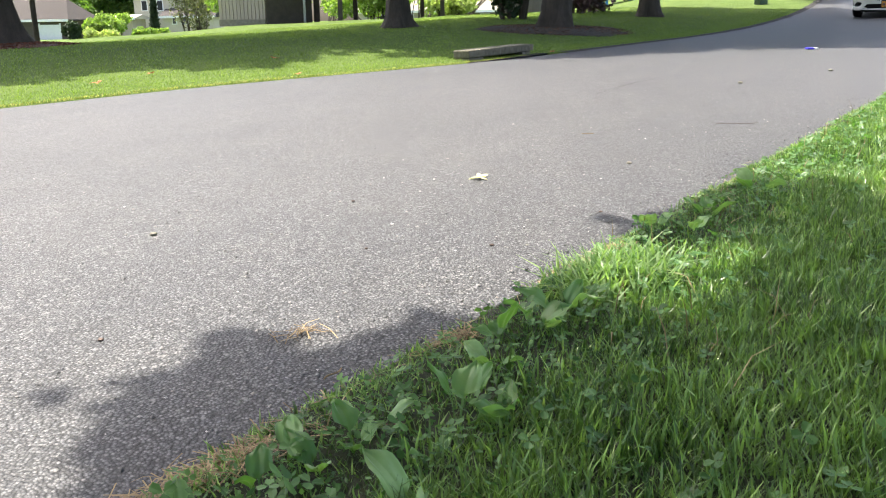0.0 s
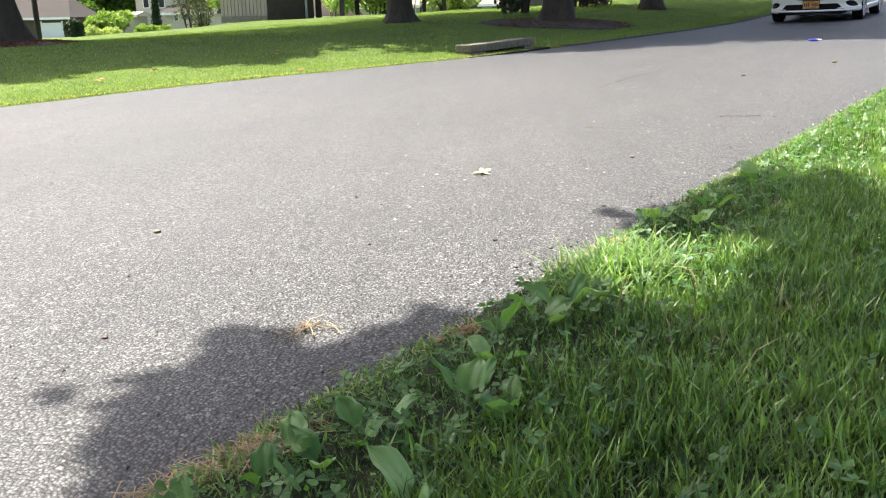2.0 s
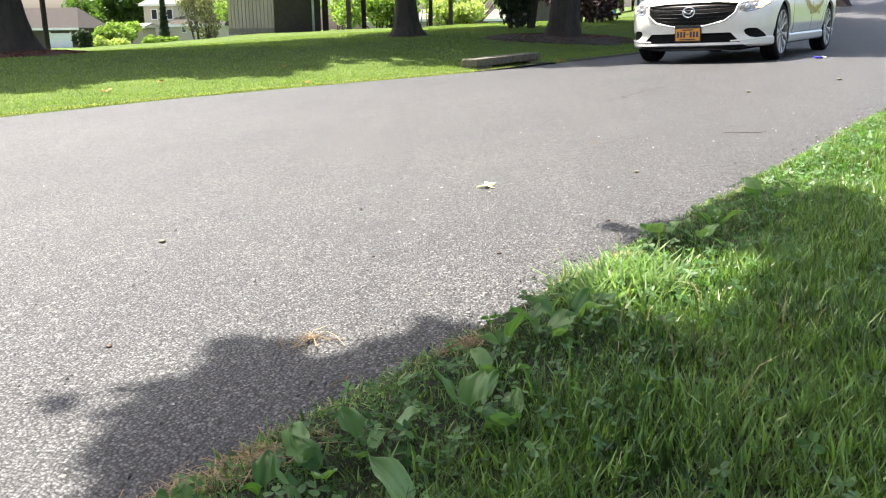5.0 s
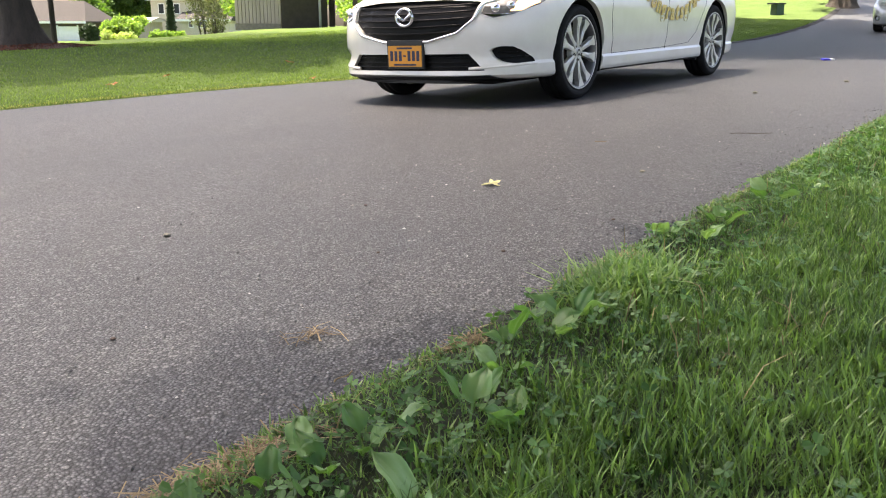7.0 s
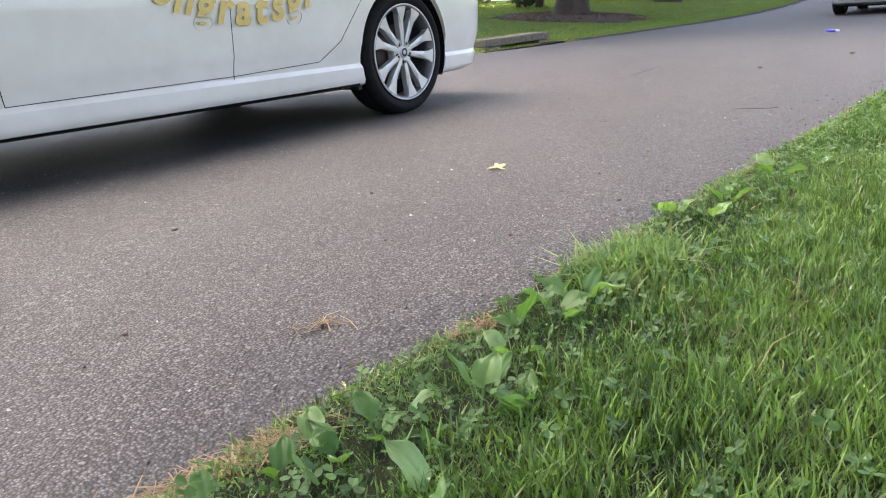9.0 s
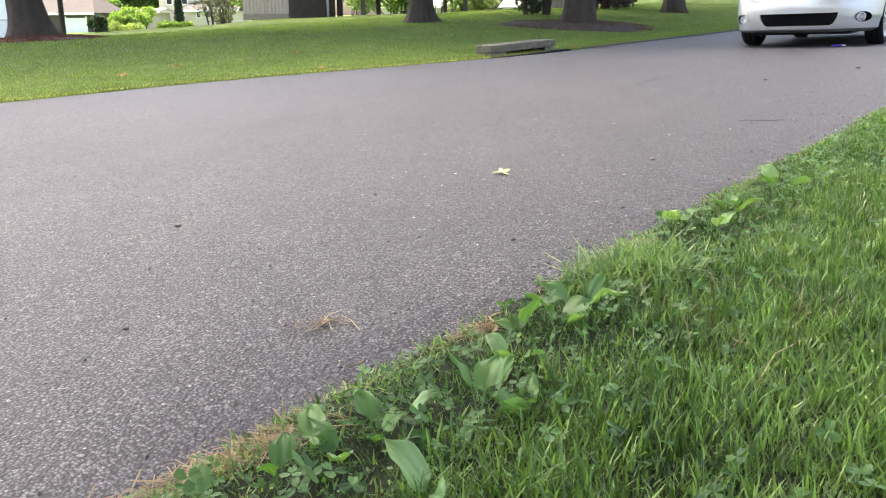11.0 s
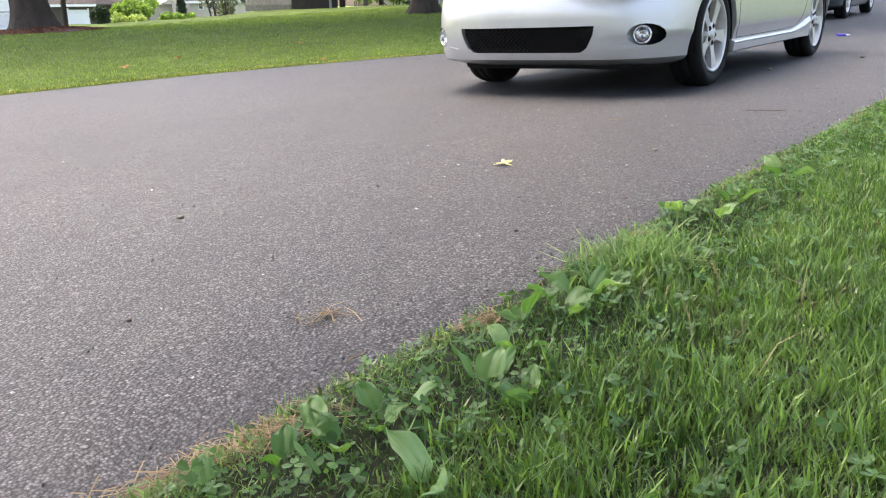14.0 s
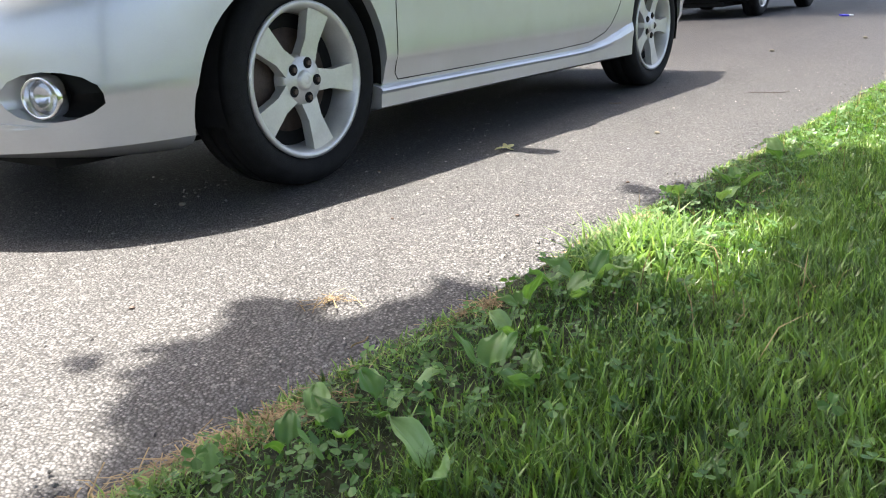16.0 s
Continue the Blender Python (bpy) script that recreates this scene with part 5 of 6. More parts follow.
pavilion()
gable_house("house", "low house with a brown shingle roof and a white garage", -53.0, 100.0, 0, 10.3, 9, -1.6, 2.5, 4.8, BROWN_WALL, ROOF, ((7.3, 2.2, 0.05, 2.05, "garage"), (2.2, 2.2, 0.9, 2.0, "window")), hip=2.0)
gable_house("house", "white clapboard house at the lawn's end", -42.6, 64.0, 6, 7.4, 8, -1.25, 5.4, 8.0, WHITE_WALL, ROOF, ((1.0, 1.0, 1.2, 2.6, "window"), (3.4, 1.0, 1.2, 2.6, "window"), (3.4, 1.0, 3.6, 4.8, "window")))
gable_house("house", "two-storey cream house behind bright hedges", -37.6, 108.0, 0, 4.3, 8, -1.0, 4.65, 5.5, STUCCO, CONCRETE, ((0.9, 0.8, 2.9, 4.2, "window"), (2.8, 0.8, 2.9, 4.2, "window")))
gable_house("house", "low cream annexe with a brown roof", -33.2, 105.0, 2, 5.8, 7, -0.6, 1.75, 2.7, STUCCO, ROOF, ((1.0, 0.6, 0.9, 1.9, "window"), (2.1, 0.9, 0.9, 1.9, "window")))
gable_house("house", "flat tan outbuilding behind hedges", -37.6, 100.0, 2, 2.4, 5, -1.2, 2.2, 2.5, SIDING, STUCCO)
gable_house("house", "pale house behind the shelter", -9.0, 95.0, 0, 9.0, 7, -0.2, 1.55, 2.6, STUCCO, CONCRETE, ((2.0, 1.0, 0.6, 1.3, "window"), (5.0, 1.0, 0.6, 1.3, "window")))
gable_house("house", "pale grey house behind the shelter", -1.0, 92.0, 0, 8.0, 7, -0.2, 1.5, 2.5, CONCRETE, CONCRETE, ((2.0, 1.0, 0.6, 1.3, "window"), (5.0, 1.0, 0.6, 1.3, "window")))
gable_house("shed", "white garden shed at the end of the lawn", 17.6, 62.0, -6, 3.6, 3.0, 1.5, 2.1, 2.9, WHITE_WALL, CONCRETE, ((1.0, 1.0, 0.1, 1.7, "window"),))

pole = thing("utility_pole", at(-8.42, 18.2), "weathered wooden pole beside the old tree", "pole")
part("shaft", to_bm(*[(lambda v, f: ([(a, c, b) for a, b, c in v], f))(*lathe([(0.052, -0.1), (0.05, 3.0), (0.045, 8.0)], 14))][0]), BARK, pole, shade=True)
part("ground_wire", box_bm(0.05, 0.06, -0.006, 0.006, 0.0, 3.0), IRON, pole)


def chain_fence():
    f = thing("fence", pose(-24.5, 47.0, -0.62, 0, 0, 10), "low green chain-link fence by the white house", "fence")
    for k in range(8):
        part("post", box_bm(-k * 1.2 - 0.03, -k * 1.2 + 0.03, -0.03, 0.03, -0.1, 1.1, 0.005), BIN_GREEN, f)
    part("top_rail", box_bm(-8.5, 0, -0.02, 0.02, 1.03, 1.07), BIN_GREEN, f)
    verts, faces = [], []
    for k in range(-8, 86):
        for lean in (1, -1):
            x0 = -k * 0.1
            i = len(verts)
            verts += [(x0 - 0.004, 0, 0.05), (x0 + 0.004, 0, 0.05), (x0 - lean * 0.9 + 0.004, 0.006, 1.03), (x0 - lean * 0.9 - 0.004, 0.006, 1.03)]
            faces.append((i, i + 1, i + 2, i + 3))
    mesh_object("wire_mesh", verts, faces, BIN_GREEN, f)


chain_fence()


def blobs_of(rng, n, rx, ry, h, r):
    return [((rng.rand() * 2 - 1) * rx, (rng.rand() * 2 - 1) * ry, r * 0.7 + rng.rand() * max(0, h - 1.5 * r), r * (0.7 + 0.5 * rng.rand()), r * (0.7 + 0.5 * rng.rand()), r * (0.6 + 0.5 * rng.rand())) for _ in range(n)]


_rs = np.random.RandomState(8)
for x, y, rx, h, r, n, count, size, mat, label in (
        (-32.2, 85, 1.6, 3.0, 0.9, 12, 4600, 0.16, BRIGHT_LEAF, "bright green rounded hedge in the sun"),
        (-28.9, 74, 1.3, 1.3, 0.6, 8, 2400, 0.13, PALE_LEAF, "pale yellow-green flowering shrub"),
        (-24.7, 75, 1.6, 0.9, 0.5, 10, 3000, 0.13, BRIGHT_LEAF, "sunlit yellow-green shrub before the cream house"),
        (-33.3, 79, 0.6, 1.9, 0.6, 8, 4500, 0.14, NEEDLE, "dark green shrub beside the garage"),
        (-46.6, 113, 2.2, 7.0, 1.6, 14, 6000, 0.22, CROWN, "dark green trees behind the roofs"),
        (-44.5, 118, 3.0, 8.0, 2.0, 16, 7000, 0.3, CROWN, "tall dark trees behind the houses"),
        (-40.0, 125, 9.0, 9.5, 2.6, 16, 7000, 0.3, NEEDLE, "blue-green conifers far behind the houses"),
        (-7.2, 52, 2.4, 2.6, 0.9, 10, 4000, 0.12, BRIGHT_LEAF, "bright leafy bush behind the shelter"),
        (-4.4, 54, 1.4, 3.0, 0.9, 8, 3400, 0.12, BRIGHT_LEAF, "bright leafy bush behind the posts"),
        (0.6, 50, 1.3, 1.6, 0.7, 8, 3000, 0.11, PALE_LEAF, "pale dry bush beside the shelter"),
        (-13.2, 60, 1.6, 4.5, 1.1, 9, 4200, 0.14, BRIGHT_LEAF, "leafy bush at the corner of the shelter"),
        (-18.4, 66, 1.3, 4.6, 1.0, 12, 3600, 0.10, GREY_LEAF, "drooping pale tree with thin twigs"),
        (-2.5, 66, 8.0, 5.0, 1.6, 18, 5200, 0.16, BRIGHT_LEAF, "band of sunlit trees behind the shelter"),
        (1.9, 23.2, 0.55, 1.9, 0.55, 8, 3800, 0.07, NEEDLE, "dark evergreen shrub beside a broad trunk"),
        (4.2, 28.0, 1.3, 2.1, 0.6, 9, 3600, 0.09, plain("copper_leaf", (0.02, 0.008, 0.01), (0.06, 0.02, 0.025), 6, 0.5, 0, 0, 0), "dark copper-leaved shrub in the shade"),
        (9.5, 46.0, 1.2, 2.0, 0.7, 7, 3000, 0.10, BRIGHT_LEAF, "sunlit bush beside the play yard"),
        (22.0, 74.0, 7.0, 5.0, 1.6, 14, 6000, 0.2, CROWN, "trees at the far end of the lawn"),
        (36.0, 84.0, 10.0, 6.0, 2.0, 16, 6000, 0.25, CROWN, "wood edge beyond the far lawn")):
    shrub(x, y, blobs_of(_rs, n, rx, 0.7 * rx, h, r), count, size, mat, label, seed=int(_rs.randint(999)), group="shrubs beyond the lawn", sink=gz(x, y) + 1.1 if -36 < x < -28 else 0.0)


def conifer(x, y, h, r, label):
    rng = np.random.RandomState(5)
    c = thing("conifer", at(x, y), label, "tree")
    part("trunk", to_bm(*(lambda v, f: ([(a, c2, b) for a, b, c2 in v], f))(*lathe([(0.12, -0.1), (0.03, h)], 8))), BARK, c)
    p, f = leaf_cloud(rng, [(0, 0, h * k / 12, r * (1.05 - k / 12), r * (1.05 - k / 12), h / 14) for k in range(1, 13)], 3500, 0.10)
    mesh_object("crown", p, f, NEEDLE, c)


conifer(-26.1, 80.0, 6.5, 0.55, "narrow dark conifer before the cream house")


def play_frame():
    p = thing("play_frame", at(8.2, 44.0), "painted playground frame with a blue slide", "playground")
    for x, y in ((0, 0), (1.4, 0), (0, 1.2), (1.4, 1.2)):
        part("post", box_bm(x - 0.06, x + 0.06, y - 0.06, y + 0.06, -0.05, 2.4, 0.01), PAINT_BLUE, p)
    part("deck", box_bm(-0.1, 1.5, -0.1, 1.3, 1.0, 1.08), PAINT_RED, p)
    bm = box_bm(-0.35, 0.35, 0, 2.4, -0.03, 0.03, 0.02)
    bmesh.ops.transform(bm, matrix=Matrix.Translation((1.55, -0.1, 1.0)) @ Matrix.Rotation(radians(200), 4, "Z") @ Matrix.Rotation(radians(-22), 4, "X"), verts=bm.verts)
    part("slide", bm, PAINT_YELLOW, p)
    part("rail", box_bm(-0.1, 1.5, -0.08, -0.03, 1.45, 1.52), PAINT_RED, p)
    t = thing("picnic_table", at(6.0, 41.5, 0, 8), "red-brown picnic table in the shade", "table")
    part("tabletop", box_bm(-1.0, 1.0, -0.38, 0.38, 0.70, 0.75, 0.01), PAINT_RED, t)
    for sgn in (1, -1):
        part("bench", box_bm(-1.0, 1.0, sgn * 0.68 - 0.13, sgn * 0.68 + 0.13, 0.42, 0.46, 0.01), PAINT_RED, t)
        part("leg_frame", box_bm(sgn * 0.75 - 0.04, sgn * 0.75 + 0.04, -0.7, 0.7, 0.30, 0.42, 0.005), WOOD, t)
        for s2 in (1, -1):
            part("leg", box_bm(sgn * 0.75 - 0.04, sgn * 0.75 + 0.04, s2 * 0.45 - 0.05, s2 * 0.45 + 0.05, -0.03, 0.72, 0.005), WOOD, t)


play_frame()
bin_ = thing("litter_bin", at(11.0, 30.5, 0, 20), "dark green steel litter box on the lawn", "bin")
part("body", box_bm(-0.16, 0.16, -0.16, 0.16, -0.02, 0.34, 0.02), BIN_GREEN, bin_)
part("lid", box_bm(-0.30, 0.19, -0.19, 0.19, 0.34, 0.39, 0.01), BLACK, bin_)


# ---------------------------------------------------------------- drain inlet at the far edge
def inlet():
    a, b = Vector((0.35, 11.42)), Vector((1.28, 12.60))
    d = b - a
    L = d.length
    turn = math.degrees(math.atan2(d.y, d.x))
    k = thing("drain_inlet", pose(a.x, a.y, float(road_z(a.x, a.y)) - 0.066, 0, -1.7, turn), "weathered concrete kerb block over a storm drain", "drain")
    part("lintel", box_bm(0, L, 0.0, 0.26, 0.112, 0.215, 0.018), KERB_STONE, k)
    part("pier", box_bm(0, 0.34, 0.0, 0.26, -0.05, 0.109, 0.012), KERB_STONE, k)
    part("pier", box_bm(L - 0.22, L, 0.0, 0.26, -0.05, 0.109, 0.012), KERB_STONE, k)
    # black panel in the slot, in place of the shade inside the drain
    part("dark_opening", box_bm(0.34, L - 0.22, 0.20, 0.26, -0.05, 0.109), DARK, k)
    part("apron", box_bm(-0.1, L + 0.2, -0.16, 0.20, -0.02, 0.070, 0.003), DARK, k, "dark gutter apron")
    for x in (0.72, 1.55):
        part("joint", box_bm(x, x + 0.012, -0.004, 0.1, 0.12, 0.207), CONCRETE, k)


inlet()


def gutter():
    """A dark strip where the far lawn breaks down to the pavement."""
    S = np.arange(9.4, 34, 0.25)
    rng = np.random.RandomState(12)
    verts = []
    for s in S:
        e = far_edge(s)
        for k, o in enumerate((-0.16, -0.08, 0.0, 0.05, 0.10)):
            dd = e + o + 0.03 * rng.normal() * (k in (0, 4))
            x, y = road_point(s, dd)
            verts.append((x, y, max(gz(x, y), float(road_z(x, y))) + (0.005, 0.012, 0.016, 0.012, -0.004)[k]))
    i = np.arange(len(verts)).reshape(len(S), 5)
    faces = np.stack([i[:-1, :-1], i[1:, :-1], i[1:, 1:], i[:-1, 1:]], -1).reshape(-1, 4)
    g = mesh_object("gutter", verts, faces, plain("dark_edge_strip", (0.012, 0.011, 0.010), (0.04, 0.036, 0.03), 30, 0.95, 0, 0.8, 0.02), shade=True)
    tagged(g, "dark strip along the far edge of the asphalt", "soil", kind="structure")


gutter()


# ---------------------------------------------------------------- grass and small plants
def blades(rng, x, y, z, h, w, bend_by, fold=0.25):
    """Grass blades with a bend: five corners and three faces each."""
    n = len(x)
    a = rng.rand(n) * 2 * np.pi
    lean = bend_by * (0.3 + rng.rand(n))
    b = a + (rng.rand(n) - 0.5) * 1.2 + np.pi / 2
    ux, uy, sx, sy = np.cos(a), np.sin(a), np.cos(b), np.sin(b)
    p = np.zeros((n, 5, 3))
    for i, (t, side, wide) in enumerate(((0, -1, 0.8), (0, 1, 0.8), (0.55, -1, 1.0), (0.55, 1, 1.0), (1, 0, 0))):
        off = lean * h * t ** 1.8
        p[:, i, 0] = x + ux * off + sx * side * w * wide / 2
        p[:, i, 1] = y + uy * off + sy * side * w * wide / 2
        p[:, i, 2] = z + h * t * np.sqrt(np.maximum(0.15, 1 - (lean * t) ** 2 * 0.55))
    i = np.arange(n)[:, None] * 5
    f4 = i + np.array([[0, 1, 3, 2]])
    f3 = i + np.array([[2, 3, 4]])
    return p.reshape(-1, 3), [*map(tuple, f4.tolist()), *map(tuple, f3.tolist())]


def near_grass():
    rng = np.random.RandomState(21)
    parts_xy = []
    # the strip beside the lens, dense; the rest of the verge, thinner
    for n, s0, s1, d0, d1 in ((200000, -2.2, 3.6, -1.35, -0.06), (26000, -3.5, 10.0, -3.2, -0.03)):
        s, d = s0 + (s1 - s0) * rng.rand(n), d0 + (d1 - d0) * rng.rand(n)
        parts_xy.append(road_point(s, d))
    x, y = np.concatenate([p[0] for p in parts_xy]), np.concatenate([p[1] for p in parts_xy])
    clump = np.sin(x * 23 + 3 * np.sin(y * 17)) * np.sin(y * 19 + 2 * np.sin(x * 13))
    keep = rng.rand(len(x)) < 0.62 + 0.35 * clump
    s, d = road_coords(x, y)
    weeds = (d > -0.30) & (s < 0.6)
    keep &= ~weeds | (rng.rand(len(x)) < 0.28)
    keep &= np.hypot(x, y + 0.05) > 0.35
    x, y, d = x[keep], y[keep], d[keep]
    clump = clump[keep]
    n = len(x)
    tall = np.clip(0.30 + 0.85 * smooth((-d - 0.04) / 0.22) + 0.25 * clump, 0.25, 1.5)
    h = (0.020 + 0.030 * rng.rand(n) ** 1.3) * tall
    p, f = blades(rng, x, y, ground_z(x, y) - 0.004, h, 0.0018 + 0.0026 * rng.rand(n), 0.55)
    g = mesh_object("grass", p, f, BLADE)
    tagged(g, "dense green lawn grass on the near verge", "grass", kind="stuff")
    # short new blades that close the turf
    q = 180000
    s, d = -1.9 + 4.0 * rng.rand(q), -1.2 + 1.12 * rng.rand(q)
    x, y = road_point(s, d)
    keep = (np.hypot(x, y + 0.05) > 0.35) & ((d < -0.28) | (rng.rand(q) < 0.3))
    x, y = x[keep], y[keep]
    p, f = blades(rng, x, y, ground_z(x, y) - 0.003, 0.012 + 0.018 * rng.rand(len(x)), 0.0014 + 0.0016 * rng.rand(len(x)), 0.7)
    tagged(mesh_object("turf", p, f, BLADE), "short green undergrowth of the verge lawn", "grass", kind="stuff")
    # ragged fringe that creeps over the pavement's broken edge
    s = -2.2 + 12.0 * rng.rand(26000) ** 1.4
    d = -0.055 + 0.030 * rng.normal(size=26000) + 0.02 * np.sin(s * 3.7) + 0.012 * np.sin(s * 11)
    x, y = road_point(s, d)
    keep = (d < 0.03) & (rng.rand(26000) < 0.55 + 0.45 * np.sin(s * 6.3 + 2 * np.sin(s * 2.1)))
    x, y = x[keep], y[keep]
    z = np.maximum(ground_z(x, y), road_z(x, y) - 0.002)
    p, f = blades(rng, x, y, z - 0.003, 0.010 + 0.022 * rng.rand(len(x)), 0.0018 + 0.003 * rng.rand(len(x)), 0.95)
    tagged(mesh_object("edge_grass", p, f, BLADE), "short ragged grass creeping over the asphalt's edge", "grass", kind="stuff")
    # a coarse tuft by the kerb and a few long stalks
    c = rng.normal(size=(900, 2)) * (0.055, 0.075)
    x, y = 0.335 + c[:, 0] + 0.4 * c[:, 1], 1.60 + c[:, 1]
    p, f = blades(rng, x, y, ground_z(x, y) - 0.004, 0.05 + 0.05 * rng.rand(900), 0.004 + 0.003 * rng.rand(900), 0.9)
    t = mesh_object("grass_tuft", p, f, PALE_BLADE)
    tagged(t, "coarse pale grey-green grass tuft at the road's edge", "grass", kind="stuff")
    c = np.array([road_point(-1.2 + 8 * rng.rand(), -0.08 - 0.5 * rng.rand()) for _ in range(300)])
    p, f = blades(rng, c[:, 0], c[:, 1], ground_z(c[:, 0], c[:, 1]), 0.06 + 0.06 * rng.rand(300), 0.0015 + 0.001 * rng.rand(300), 1.0)
    tagged(mesh_object("dry_stalks", p, f, STRAW), "thin dry grass stalks among the green", "grass", kind="stuff")


DRY_BLADE = foliage("dry_blade", (0.16, 0.18, 0.05), (0.30, 0.30, 0.10), (0.46, 0.43, 0.20), 0.6, 0.35, 0.1)
PALE_BLADE = foliage("pale_blade", (0.08, 0.15, 0.05), (0.14, 0.23, 0.08), (0.24, 0.33, 0.15), 0.4, 0.4)


def far_grass():
    rng = np.random.RandomState(22)
    s, q = -9 + 36 * rng.rand(240000), rng.rand(240000) ** 1.5
    d = far_edge(s) + 0.02 + 11 * q
    x, y = road_point(s, d)
    keep = (np.hypot(x + 7.5, y - 15.0) > 1.15) & (np.hypot(x - 2.55, y - 19.6) > 1.5)
    x, y, q = x[keep], y[keep], q[keep]
    n = len(x)
    h = 0.014 + 0.024 * rng.rand(n)
    p, f = blades(rng, x, y, ground_z(x, y) - 0.004, h, (0.004 + 0.004 * rng.rand(n)) * (1 + q), 0.9)
    tagged(mesh_object("lawn_grass", p, f, LAWN_BLADE), "mown lawn grass across the street", "grass", kind="stuff")
    # a dry fringe where the lawn meets the hot pavement
    s = -9 + 17.5 * rng.rand(5000)
    x, y = road_point(s, far_edge(s) + 0.01 + 0.09 * rng.rand(5000) ** 1.6)
    p, f = blades(rng, x, y, ground_z(x, y) - 0.004, 0.012 + 0.02 * rng.rand(5000), 0.005 + 0.004 * rng.rand(5000), 1.0)
    tagged(mesh_object("dry_fringe", p, f, DRY_BLADE), "pale dry grass along the lawn's edge", "grass", kind="stuff")
    # loose dead leaves and dandelions on that lawn
    rr = np.random.RandomState(5)
    for x, y, size in ((-3.62, 9.05, 0.055), (-3.35, 9.95, 0.05), (-2.30, 11.9, 0.055), (-1.62, 9.72, 0.04), (1.62, 12.9, 0.05)):
        ob = leaf_litter("fallen_leaf", LEAF_ORANGE, size, rr)
        ob.matrix_world = pose(x, y, gz(x, y) + 0.03, 12, -8, rr.rand() * 360)
        tagged(ob, "curled orange dead leaf on the lawn", "leaf", "dead leaves")


def leaf_litter(name, material, size, rng):
    """A lobed leaf, a little curled, with a stalk."""
    bm = bmesh.new()
    n = 30
    rim = []
    for k in range(n):
        a = 2 * math.pi * k / n
        r = size * (0.30 + 0.70 * abs(math.cos(2.5 * a)) ** 2.5 + 0.05 * rng.rand())
        rim.append((r * math.cos(a), r * math.sin(a), 0.16 * size * math.sin(2 * a + 0.4) + 0.12 * size * (r / size) ** 2))
    top = [bm.verts.new(v) for v in rim]
    bot = [bm.verts.new((v[0], v[1], v[2] - 0.0012)) for v in rim]
    ct, cb = bm.verts.new((0, 0, 0.004)), bm.verts.new((0, 0, 0.0028))
    for k in range(n):
        j = (k + 1) % n
        bm.faces.new((top[k], top[j], ct)), bm.faces.new((bot[j], bot[k], cb)), bm.faces.new((top[k], bot[k], bot[j], top[j]))
    box_bm(-size * 1.35, -size * 0.3, -0.0015, 0.0015, 0.0, 0.003, 0, bm)
    return part(name, bm, material, None)


def clovers():
    """Three-part leaves on thin stalks, spread through the grass."""
    rng = np.random.RandomState(31)
    verts, faces = [], []
    n = 4600
    s, d = -2.0 + 6.5 * rng.rand(n), -0.09 - 1.2 * rng.rand(n) ** 1.3
    x, y = road_point(s, d)
    lump = np.sin(x * 7 + 1) * np.sin(y * 6 + 2 * np.sin(x * 5))
    keep = (rng.rand(n) < 0.5 + 0.5 * lump) | (d > -0.30)
    for px, py in zip(x[keep], y[keep]):
        z = gz(px, py)
        h = 0.018 + 0.035 * rng.rand()
        size = 0.0052 + 0.005 * rng.rand()
        tilt = rng.normal(size=2) * 0.35
        a0 = rng.rand() * 6.28
        i = len(verts)
        verts += [(px - 0.0007, py, z - 0.005), (px + 0.0007, py, z - 0.005), (px, py, z + h)]
        faces.append((i, i + 1, i + 2))
        for k in range(3):
            a = a0 + k * 2.094
            ca, sa = math.cos(a), math.sin(a)
            i = len(verts)
            for r, t, up in ((0.05, 0, 0), (0.7, -0.62, 0.10), (1.45, -0.55, 0.16), (1.55, 0.0, 0.02), (1.45, 0.55, 0.16), (0.7, 0.62, 0.10)):
                xx, yy = (ca * r - sa * t) * size, (sa * r + ca * t) * size
                verts.append((px + xx, py + yy, z + h + up * size + xx * tilt[0] + yy * tilt[1]))
            faces += [(i, i + 1, i + 2, i + 3), (i, i + 3, i + 4, i + 5)]
    tagged(mesh_object("clover", verts, faces, CLOVER), "small three-leaved clover among the grass", "clover", kind="stuff")
    # small broad weeds that cover the soil near the road
    rng = np.random.RandomState(32)
    n = 15000
    s, d = -2.0 + 5.5 * rng.rand(n), -0.058 - 0.36 * rng.rand(n) ** 1.3
    x, y = road_point(s, d)
    keep = rng.rand(n) < np.where(s < 0.7, 1.0, 0.35)
    c = np.stack([x, y, ground_z(x, y) + 0.004 + 0.034 * rng.rand(n) * smooth((-d - 0.03) / 0.2)], -1)[keep]
    m = len(c)
    u = rng.normal(size=(m, 3)) * (1, 1, 0.45)
    u /= np.linalg.norm(u, axis=1)[:, None]
    v = np.cross(u, np.array([0, 0, 1.0]) + 0.35 * rng.normal(size=(m, 3)))
    v /= np.linalg.norm(v, axis=1)[:, None]
    L = (0.003 + 0.0055 * rng.rand(m))[:, None]
    p = np.stack([c - u * L, c - u * L * 0.2 + v * L * 0.42, c + u * L, c - u * L * 0.2 - v * L * 0.42], 1).reshape(-1, 3)
    f = np.arange(m)[:, None] * 4 + np.array([[0, 1, 2, 3]])
    tagged(mesh_object("small_weeds", p, f, CLOVER), "low broad-leaved weeds covering the verge", "weed", kind="stuff")


